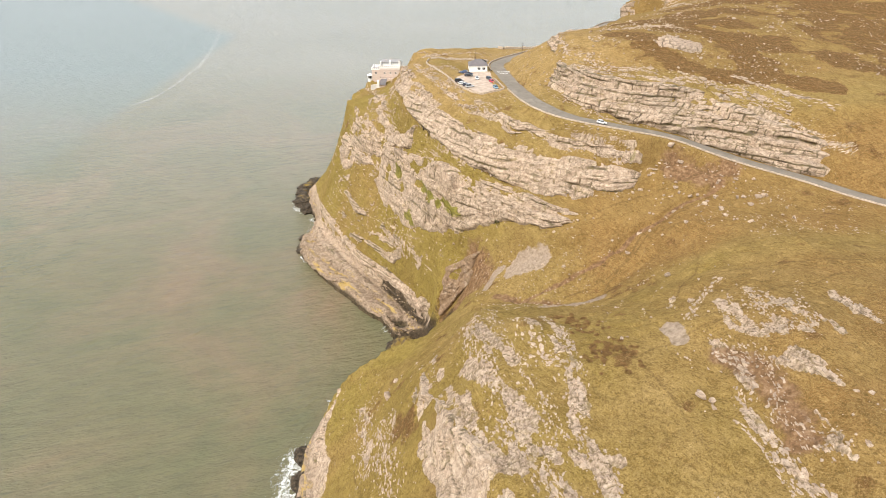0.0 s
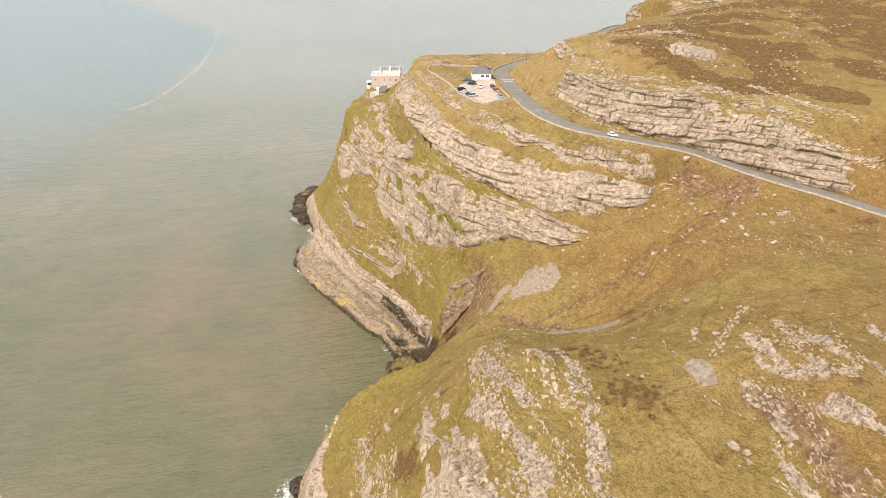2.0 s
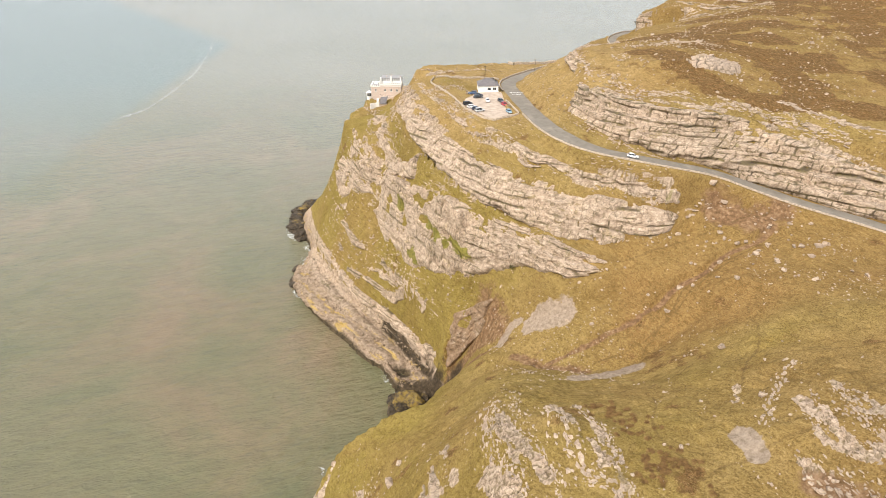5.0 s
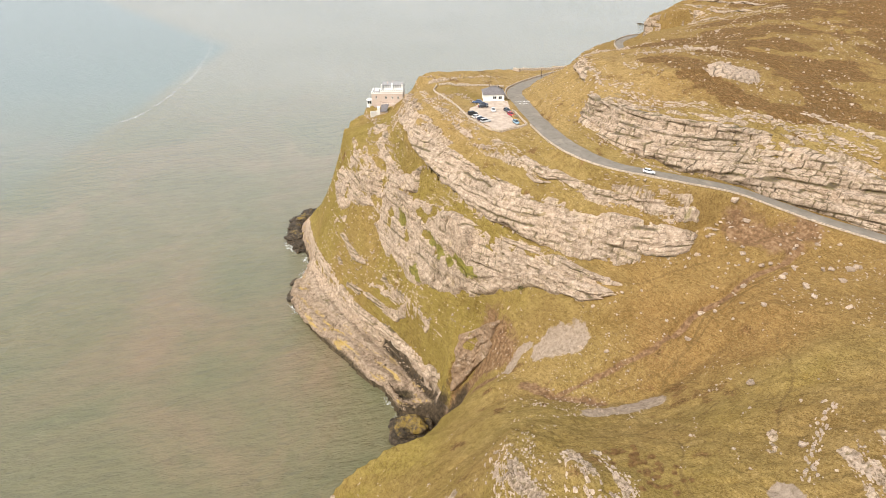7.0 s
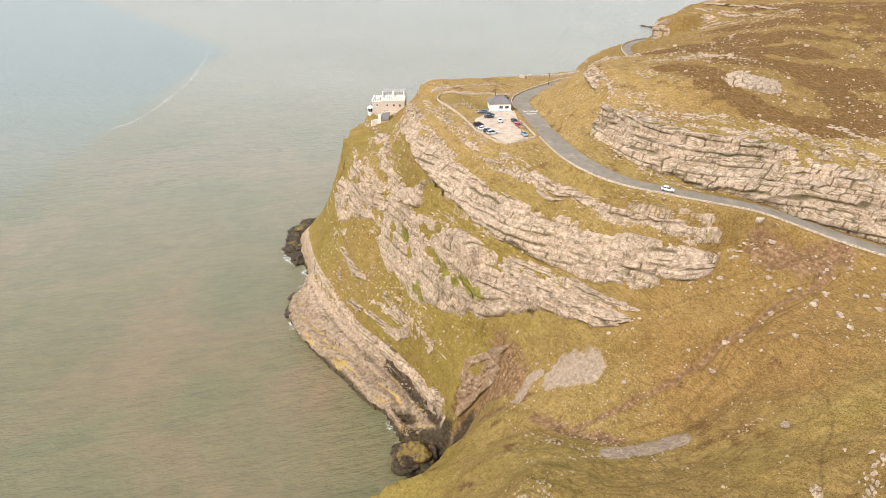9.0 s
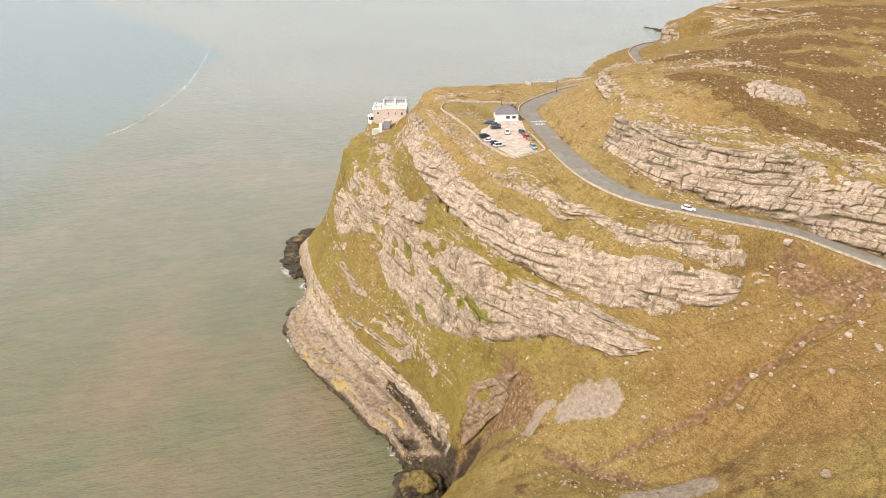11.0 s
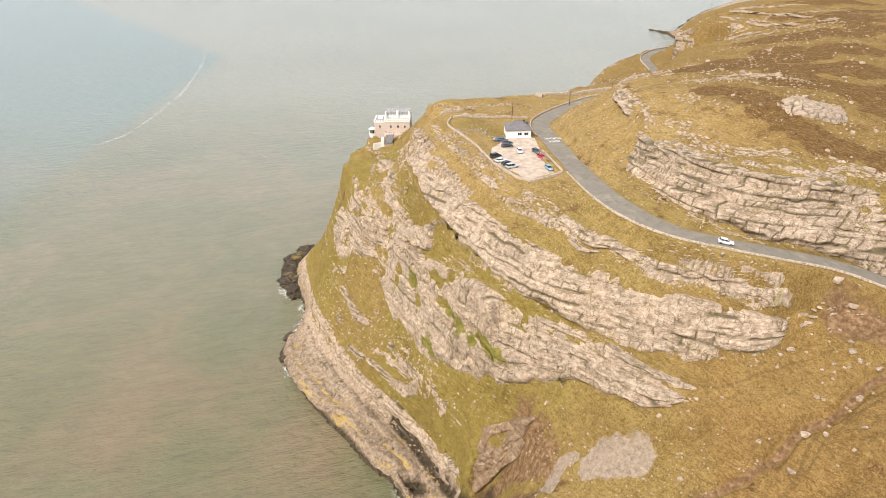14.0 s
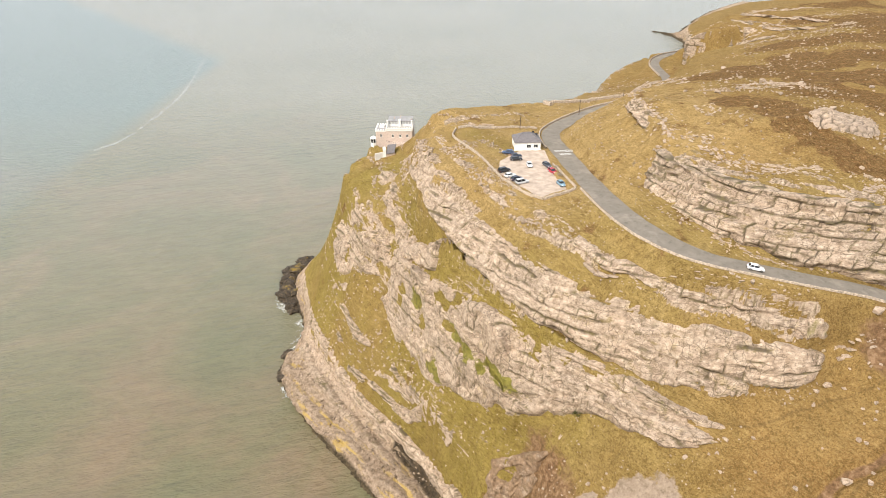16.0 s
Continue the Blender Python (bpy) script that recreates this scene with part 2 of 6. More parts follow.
def in_park(x, y):
    inside = np.zeros(np.shape(x), bool)
    for (ax, ay), (bx, by) in zip(PARK, np.roll(PARK, -1, 0)):
        inside ^= ((ay > y) != (by > y)) & (x < (bx - ax) * (y - ay) / (by - ay + 1e-9) + ax)
    return inside


def road_near(x, y):
    best, high = np.full(np.shape(x), 1e9), np.zeros(np.shape(x))
    for a, b in zip(ROAD[::4], np.vstack([ROAD[4::4], ROAD[-1:]])):
        t = np.clip(((x - a[0]) * (b[0] - a[0]) + (y - a[1]) * (b[1] - a[1])) / (np.sum((b[:2] - a[:2]) ** 2) + 1e-9), 0, 1)
        d = (x - a[0] - t * (b[0] - a[0])) ** 2 + (y - a[1] - t * (b[1] - a[1])) ** 2
        high = np.where(d < best, a[2] + t * (b[2] - a[2]), high)
        best = np.minimum(best, d)
    return np.sqrt(best), high


def zone(x, y, points, reach):
    """How near a place is to a line: 1 on it, 0 at its reach."""
    line = spline(points, max(0.8, reach * 0.5))
    out = np.zeros(x.shape)
    near = (x > line[:, 0].min() - reach) & (x < line[:, 0].max() + reach) & (y > line[:, 1].min() - reach) & (y < line[:, 1].max() + reach)
    best = np.full(near.sum(), 1e9)
    for a in line:
        best = np.minimum(best, (x[near] - a[0]) ** 2 + (y[near] - a[1]) ** 2)
    out[near] = np.clip(1 - np.sqrt(best) / reach, 0, 1)
    return out


# stretches where the limestone breaks through the turf: line, reach, strength
RIDGE_BEDS = [
    ([(10, 154), (9, 140), (12, 128)], 5.5, 0.45),
    ([(10, 133), (13, 118), (17, 105), (19, 97)], 5.0, 0.45),
    ([(2, 124), (6, 109), (12, 96), (20, 85), (28, 78)], 6, 0.45),
    ([(24, 148), (27, 135), (30, 124)], 2.6, 0.62),
    ([(30, 147), (34, 118)], 2.4, 0.62),
    ([(33, 117), (31.5, 105), (30, 97), (33, 85), (34, 72)], 3.4, 0.62),
    ([(-3, 152), (-2, 136)], 4, 0.5),
    ([(-18, 146), (-13, 112)], 5, 0.5),
    ([(-30, 172), (-26, 135)], 6, 0.42),
    ([(10, 145), (14, 136), (18, 123)], 3.4, 0.78),
]
SLOPE_BEDS = [
    ([(7, 129), (12, 119), (16, 110), (20, 100)], 4.8, 0.72),
    ([(20, 93), (28, 89), (36, 87)], 3.4, 0.66),
    ([(2, 112), (8, 100), (14, 90)], 5, 0.66),
]
NEAR_BEDS = RIDGE_BEDS + SLOPE_BEDS
KNOLL_BEDS = [
    ([(72, 131), (71, 120), (75.5, 112), (81, 109.5)], 1.6, 0.62),
    ([(75, 129), (74, 119), (79, 111.5)], 1.4, 0.6),
    ([(81, 136), (77.5, 119), (83, 110)], 1.6, 0.6),
    ([(81, 130), (83, 116), (88, 110)], 4, 0.5),
    ([(66, 117), (67.5, 104), (64.5, 97), (66, 78), (67, 70)], 2.6, 0.56),
    ([(76, 105), (79, 99.5), (81, 94)], 3.2, 0.62),
    ([(99, 128), (99.5, 114)], 3.4, 0.5),
    ([(70, 112), (72, 96), (74, 78)], 5, 0.36),
    ([(73, 133), (73, 122), (77, 111), (82, 109)], 2.2, 0.7),
    ([(80, 134), (79, 121), (84, 111)], 2.2, 0.66),
]
KNOLL_SIDE_BEDS = [
    ([(75, 104), (78, 99), (81, 94)], 2.6, 0.75),
    ([(66, 115), (68, 106), (67, 100)], 2.4, 0.72),
    ([(63, 139), (66, 145)], 2.0, 0.6),
]
KNOLL_BEDS = KNOLL_BEDS + KNOLL_SIDE_BEDS
HEADLAND_BEDS = [
    ([(-48, 398), (-40, 378), (-36, 350)], 6, 0.42),
    ([(16, 282), (24, 266), (43, 246), (62, 239), (78, 236)], 3, 0.5),
    ([(82, 340), (112, 338), (125, 330)], 8, 0.4),
    ([(-10, 376), (8, 380), (22, 384)], 5, 0.6),
    ([(-4, 368), (10, 362)], 3, 0.55),
    ([(-8, 324), (2, 304), (12, 286)], 3.5, 0.48),
    ([(-28, 372), (-25, 350), (-19, 328)], 6, 0.55),
    ([(100, 298), (108, 291), (118, 292), (120, 302)], 4, 0.4),
    ([(66, 302), (74, 284), (90, 273)], 6, 0.36),
    ([(90, 269), (110, 262), (140, 246)], 6, 0.36),
]
SEAWARD_BEDS = [
    ([(86, 516), (100, 545), (120, 566)], 9, 0.5),
    ([(64, 362), (80, 384), (96, 408)], 5, 0.42),
    ([(-74, 356), (-60, 332), (-42, 306), (-26, 288), (-12, 272)], 7, 0.3),
    ([(-66, 352), (-52, 326), (-36, 304), (-20, 282)], 5, 0.3),
    ([(-60, 350), (-48, 332), (-34, 316)], 6, 0.3),
    ([(-40, 352), (-30, 322), (-16, 292)], 5, 0.3),
    ([(-62, 334), (-40, 300), (-14, 268)], 7, 0.3),
    ([(-50, 318), (-34, 296), (-12, 264)], 5, 0.3),
    ([(-60, 362), (-52, 346), (-43, 334), (-37, 323)], 8, 0.74),
    ([(-33, 342), (-27, 322), (-20, 303)], 4.6, 0.74),
]
LEDGES_BEDS = [
    ([(-46, 351), (-41, 338), (-35, 331)], 2.6, 0.7),
    ([(-49, 317), (-33, 296), (-19, 277), (-11, 264)], 2.3, 0.72),
    ([(-35, 300), (-21, 281), (-6, 257)], 2.8, 0.72),
    ([(-64, 346), (-57, 332), (-49, 320)], 2.6, 0.68),
    ([(-70, 358), (-62, 342)], 3, 0.66),
    ([(-15, 288), (-5, 278), (2, 268), (10, 258)], 3.6, 0.64),
    ([(16, 250), (29, 240), (40, 231)], 3, 0.62),
    ([(3, 252), (11, 246), (20, 240)], 4, 0.66),
    ([(-18, 330), (-12, 313), (-2, 296)], 3.4, 0.66),
    ([(5, 295), (10, 283), (22, 267)], 2.6, 0.66),
]
MEADOW_BEDS = [
    ([(22, 267), (30, 256), (44, 245), (63, 236), (84, 232)], 2.0, 0.5),
    ([(-28, 345), (-24, 330), (-15, 308)], 3.6, 0.6),
    ([(62, 290), (70, 275), (82, 264), (100, 258)], 4.5, 0.6),
    ([(128, 246), (142, 234), (156, 222)], 5, 0.6),
    ([(112, 250), (130, 258), (150, 250)], 4, 0.5),
    ([(-8, 260), (2, 252), (9, 247)], 4, 0.62),
    ([(78, 372), (92, 384), (110, 396)], 4, 0.46),
    ([(100, 345), (112, 347), (122, 340)], 6, 0.52),
    ([(160, 470), (185, 462), (215, 470)], 6, 0.5),
    ([(170, 500), (200, 505), (240, 500)], 6, 0.5),
]
POINT_BEDS = [([(62, 482), (72, 500), (82, 518)], 7, 0.8), ([(70, 474), (80, 494), (90, 516)], 5, 0.66), ([(141, 498), (150, 492), (160, 486)], 4, 0.6)]
HIGH_BEDS = HEADLAND_BEDS + SEAWARD_BEDS + LEDGES_BEDS + MEADOW_BEDS + POINT_BEDS
OUTCROPS = NEAR_BEDS + KNOLL_BEDS + HIGH_BEDS
# the torn upper edge of slipped turf, and the hollow at its head
SLIPS = [([(108, 218), (102, 215), (92, 212), (82, 206), (74, 205), (67, 201)], 2.6, 1.6), ([(60, 199), (50, 198), (39, 196), (29, 195)], 2.2, 1.3),
         ([(94, 228), (103, 224), (112, 226)], 6.5, 0.9)]


def cracked(u, v, seed):
    """Blocks between joints: the width of the gap beside each place, and its block's random number."""
    iu, iv = np.floor(u), np.floor(v)
    first, second, who = np.full(u.shape, 9.0), np.full(u.shape, 9.0), np.zeros(u.shape)
    for a in (-1, 0, 1):
        for b in (-1, 0, 1):
            r = cell(iu + a, iv + b, seed)
            d = np.hypot(iu + a + 0.1 + 0.8 * r - u, iv + b + 0.1 + 0.8 * cell(iu + a, iv + b, seed + 1) - v)
            second = np.minimum(second, np.maximum(d, first))
            who = np.where(d < first, r, who)
            first = np.minimum(first, d)
    return second - first, (who * 7.31) % 1.0


def bedrock(x, y, h, s, near):
    """Bare rock in the turf: how bare each place is, how far the rock stands up, and the joints between its blocks."""
    west = smooth(195, 235, y)
    du, dv = 0.18 + 0.40 * west, -0.98 + 0.17 * west
    u, v = x * du + y * dv, -x * dv + y * du + west * h
    bare = np.zeros(x.shape)
    for points, reach, most in OUTCROPS:
        bare = np.maximum(bare, most * smooth(0.0, 0.7, zone(x, y, points, reach)))
    hint = bare
    bare = smooth(0.44, 0.56, bare + 0.34 * fbm(u / 3.2, v, 2.2, 4, 131))
    # beds step up the seaward slope
    rise = (h + 0.05 * x + 0.04 * y + 1.6 * fbm(x, y, 30, 2, 141) + 0.5 * fbm(x, y, 6, 2, 142)) / 4.6
    rise = rise + 0.22 * np.sin(rise * 2.3)
    p = rise - np.floor(rise)
    slope = smooth(24, 30, h) * smooth(112, 104, h) * smooth(0.4, 0.7, s) * smooth(34, 14, x) * smooth(246, 256, y)
    grip = slope * smooth(0.05, 0.5, fbm(u / 3.0, v, 12, 3, 143) + 0.5 * (cell(np.floor(rise), np.zeros(x.shape), 144) - 0.5))
    stepped = np.where(p < 0.62, p * 0.42, 0.26 + (p - 0.62) * 1.947) - p
    bare = np.maximum(bare, smooth(0.5, 0.68, grip * smooth(0.60, 0.74, p) + 0.25 * fbm(u / 3.0, v, 2.2, 3, 145)) * slope) * smooth(4.5, 7.5, near)
    hint = np.maximum(hint * (0.52 + 0.08 * smooth(55, 75, h)), 0.42 * grip * smooth(0.55, 0.72, p)) * smooth(1.2, 1.7, s) * smooth(4.5, 7.5, near)
    bare = bare * smooth(2.0, 1.4, s)
    gap, who = cracked(u / 2.2 + 0.3 * fbm(x, y, 4, 2, 151), v / 1.15 + 0.3 * fbm(x, y, 4, 2, 152), 153)
    small, which = cracked(u / 1.0, v / 0.62, 157)
    joint = bare * np.maximum(smooth(0.17, 0.04, gap), 0.6 * smooth(0.22, 0.05, small) * smooth(-0.2, 0.3, fbm(x, y, 7, 2, 159)))
    calm = smooth(1.7, 1.0, s)
    joint = joint * calm
    stand = calm * bare * (0.08 + (0.14 + 0.16 * west) * who + 0.08 * which) - 0.4 * joint + 2.4 * stepped * grip
    return bare, stand, joint, hint


def land_height(x, y, full=False):
    """The height of the turf, with its swells, sheep tracks and tussocks, levelled for the road and the car park."""
    x, y = np.asarray(x, float), np.asarray(y, float)
    h = base_height(x, y)
    s = slope_of(x, y)
    dry = smooth(0.5, 6, h)
    h = h + dry * (0.55 * fbm(x, y, 14, 3, 3) + smooth(0.2, 0.5, s) * 0.5 * fbm(x, y, 5, 3, 5))
    h = h + dry * 0.10 * fbm(x, y, 1.6, 2, 11)
    # soil creep: little steps across the slopes
    step = h * 0.9 + 0.6 * fbm(x, y, 9, 2, 21)
    h = h + dry * smooth(0.25, 0.5, s) * 0.22 * (np.abs((step % 1.0) - 0.5) * 2 - 0.5)
    near, level = road_near(x, y)
    for points, reach, deep in SLIPS:
        h = h - deep * smooth(0.05, 0.4, zone(x, y, points, reach) + 0.12 * fbm(x, y, 2.5, 2, 163))
    bare, stand, joint, hint = bedrock(x, y, h, s, near)
    h = h + stand * dry
    k = smooth(8.5, 4.6, near)
    h = h * (1 - k) + (level - 0.12) * k
    park = in_park(x, y)
    h = np.where(park & (near > 3.0), 113.85, h)
    return (h, np.maximum(np.where(park, 0.0, 0.8 * bare), hint), joint) if full else h

# ---- materials ----
def material(name, rough=0.9):
    m = bpy.data.materials.new(name)
    m.use_nodes = True
    b = m.node_tree.nodes["Principled BSDF"]
    b.inputs["Roughness"].default_value = rough
    b.inputs["Specular IOR Level"].default_value = 0.2
    return m, m.node_tree.nodes, m.node_tree.links, b


def tex(m, scale, detail=6, rough=0.6, stretch=(1, 1, 1), turn=(0, 0, 0), kind="noise", distort=0.0):
    """A noise, or the distance to the edges of cells, laid out in metres."""
    n, l = m.node_tree.nodes, m.node_tree.links
    geo = n.new("ShaderNodeNewGeometry")
    mp = n.new("ShaderNodeMapping")
    mp.vector_type = "TEXTURE"
    mp.inputs["Scale"].default_value = [scale / v for v in stretch]
    mp.inputs["Rotation"].default_value = [radians(v) for v in turn]
    l.new(geo.outputs["Position"], mp.inputs["Vector"])
    if kind == "noise":
        t = n.new("ShaderNodeTexNoise")
        t.inputs["Detail"].default_value, t.inputs["Roughness"].default_value = detail, rough
        t.inputs["Scale"].default_value, t.inputs["Distortion"].default_value = 1.0, distort
        l.new(mp.outputs[0], t.inputs["Vector"])
        return t.outputs["Fac"]
    t = n.new("ShaderNodeTexVoronoi")
    t.feature = "DISTANCE_TO_EDGE" if kind == "edge" else "F1"
    t.inputs["Scale"].default_value = 1.0
    l.new(mp.outputs[0], t.inputs["Vector"])
    return t.outputs["Distance"]


def ramp(m, value, *stops):
    r = m.node_tree.nodes.new("ShaderNodeValToRGB")
    m.node_tree.links.new(value, r.inputs[0])
    e = r.color_ramp.elements
    while len(e) < len(stops):
        e.new(0.5)
    for k, (at, c) in enumerate(stops):
        e[k].position = at
        e[k].color = (*c, 1) if isinstance(c, tuple) else (c, c, c, 1)
    return r.outputs[0]


def mix(m, fac, a, b, how="MIX"):
    x = m.node_tree.nodes.new("ShaderNodeMix")
    x.data_type, x.blend_type = "RGBA", how
    for socket, v in ((x.inputs["Factor"], fac), (x.inputs["A"], a), (x.inputs["B"], b)):
        if isinstance(v, bpy.types.NodeSocket):
            m.node_tree.links.new(v, socket)
        else:
            socket.default_value = (*v, 1) if isinstance(v, tuple) else v
    return x.outputs["Result"]


def calc(m, how, a, b=0.0, clamp=False):
    x = m.node_tree.nodes.new("ShaderNodeMath")
    x.operation, x.use_clamp = how, clamp
    for socket, v in zip(x.inputs, (a, b)):
        if isinstance(v, bpy.types.NodeSocket):
            m.node_tree.links.new(v, socket)
        else:
            socket.default_value = v
    return x.outputs[0]


def attribute(m, name):
    x = m.node_tree.nodes.new("ShaderNodeAttribute")
    x.attribute_name = name
    return x.outputs["Fac"]


def bump(m, value, depth, strength=1.0, under=None):
    x = m.node_tree.nodes.new("ShaderNodeBump")
    x.inputs["Distance"].default_value, x.inputs["Strength"].default_value = depth, strength
    m.node_tree.links.new(value, x.inputs["Height"])
    if under is not None:
        m.node_tree.links.new(under, x.inputs["Normal"])
    return x.outputs[0]


def axis(m, what, k):
    n, l = m.node_tree.nodes, m.node_tree.links
    s = n.new("ShaderNodeSeparateXYZ")
    l.new(n.new("ShaderNodeNewGeometry").outputs[what], s.inputs[0])
    return s.outputs[k]


def plain(name, colour, rough=0.8, metal=0.0, vary=0.15, grain=0.4):
    """A simple surface with a little mottling."""
    m, n, l, b = material(name, rough)
    b.inputs["Metallic"].default_value = metal
    v = tex(m, grain, 4)
    dark = tuple(c * (1 - vary) for c in colour)
    lite = tuple(min(1, c * (1 + vary)) for c in colour)
    l.new(ramp(m, v, (0.3, dark), (0.7, lite)), b.inputs["Base Color"])
    return m


def seam(m, value, at, wide_):
    """A thin line wherever a noise crosses a level."""
    return ramp(m, calc(m, "ABSOLUTE", calc(m, "SUBTRACT", value, at)), (0.0, 1.0), (wide_, 0.0))


def chunks(m, scale, stretch, turn):
    """One random height for each angular block of stone."""
    n, l = m.node_tree.nodes, m.node_tree.links
    mp = n.new("ShaderNodeMapping")
    mp.inputs["Scale"].default_value = [v / scale for v in stretch]
    mp.inputs["Rotation"].default_value = [radians(v) for v in turn]
    l.new(n.new("ShaderNodeNewGeometry").outputs["Position"], mp.inputs["Vector"])
    t = n.new("ShaderNodeTexVoronoi")
    t.inputs["Scale"].default_value = 1.0
    l.new(mp.outputs[0], t.inputs["Vector"])
    return calc(m, "ADD", t.outputs["Color"], calc(m, "MULTIPLY", t.outputs["Distance"], -0.5))


def stone_colour(m):
    """Pale carboniferous limestone: cream and pink, greyer patches, thin dark beds and joints, pits, ochre lichen, grass in the cracks."""
    big = tex(m, 14, 4, 0.6)
    mid = tex(m, 1.7, 7, 0.75)
    fine_ = tex(m, 0.7, 6, 0.85)
    c = ramp(m, mid, (0.34, (0.30, 0.225, 0.170)), (0.47, (0.455, 0.350, 0.272)), (0.60, (0.610, 0.497, 0.405)))
    c = mix(m, ramp(m, big, (0.42, 0.0), (0.68, 0.45)), c, ramp(m, mid, (0.36, (0.20, 0.165, 0.135)), (0.62, (0.42, 0.35, 0.29))))
    c = mix(m, ramp(m, tex(m, 5, 6, 0.7), (0.58, 0.0), (0.68, 0.5)), c, (0.52, 0.41, 0.235))
    c = mix(m, ramp(m, tex(m, 3.0, 7, 0.8, (0.35, 0.35, 1.3), (4, -3, 0)), (0.57, 0.0), (0.62, 0.75)), c, ramp(m, mid, (0.4, (0.165, 0.125, 0.042)), (0.6, (0.275, 0.205, 0.090))))
    c = mix(m, ramp(m, fine_, (0.36, 0.95), (0.44, 0.0)), c, (0.135, 0.103, 0.075))
    beds = tex(m, 1.0, 4, 0.6, (0.09, 0.09, 1.25), (4, -3, 0), distort=0.5)
    often = ramp(m, tex(m, 6, 4, 0.6), (0.38, 0.25), (0.55, 1.0))
    lines = calc(m, "MAXIMUM", seam(m, beds, 0.42, 0.022), calc(m, "MAXIMUM", seam(m, beds, 0.56, 0.018), seam(m, beds, 0.49, 0.010)))
    c = mix(m, calc(m, "MULTIPLY", lines, calc(m, "MULTIPLY", often, 0.9)), c, (0.125, 0.092, 0.066))
    some = ramp(m, tex(m, 5, 3, 0.5), (0.42, 0.0), (0.56, 0.85))
    cracks = ramp(m, tex(m, 2.1, kind="edge", stretch=(1.0, 1.0, 0.5), turn=(6, -5, 20)), (0.0, 1.0), (0.045, 0.0))
    c = mix(m, calc(m, "MULTIPLY", cracks, some), c, (0.12, 0.09, 0.065))
    c = mix(m, 1.0, c, (0.93, 0.90, 0.83), "MULTIPLY")
    return c, mid, fine_, beds


def shore_tint(m, c):
    """Brown salt-stained rock low on the shore, ochre lichen above the tide, black wet weed at the waterline."""
    z = axis(m, "Position", 2)
    salt = ramp(m, calc(m, "ADD", calc(m, "DIVIDE", z, 30.0), calc(m, "MULTIPLY", calc(m, "SUBTRACT", tex(m, 6, 6, 0.7), 0.5), 0.5)), (0.20, 0.88), (0.38, 0.0))
    c = mix(m, salt, c, ramp(m, tex(m, 1.8, 8, 0.85), (0.37, (0.060, 0.042, 0.028)), (0.47, (0.215, 0.155, 0.105)), (0.62, (0.39, 0.295, 0.212))))
    low = ramp(m, calc(m, "ADD", calc(m, "DIVIDE", z, 10.0), calc(m, "MULTIPLY", calc(m, "SUBTRACT", tex(m, 9, 3, 0.5), 0.5), 0.8)), (0.28, 0.0), (0.36, 1.0), (0.70, 1.0), (0.85, 0.0))
    ochre = calc(m, "MULTIPLY", low, ramp(m, tex(m, 3, 5, 0.65, (0.22, 1.2, 1), (0, 0, -48)), (0.55, 0.0), (0.63, 0.75)))
    c = mix(m, ochre, c, (0.40, 0.275, 0.075))
    wet = ramp(m, calc(m, "ADD", calc(m, "DIVIDE", z, 10.0), calc(m, "MULTIPLY", calc(m, "SUBTRACT", tex(m, 4, 5, 0.65), 0.5), 0.35)), (0.13, 1.0), (0.30, 0.0))
    return mix(m, wet, c, ramp(m, tex(m, 1.5, 5, 0.7), (0.4, (0.035, 0.028, 0.018)), (0.65, (0.110, 0.082, 0.048))))


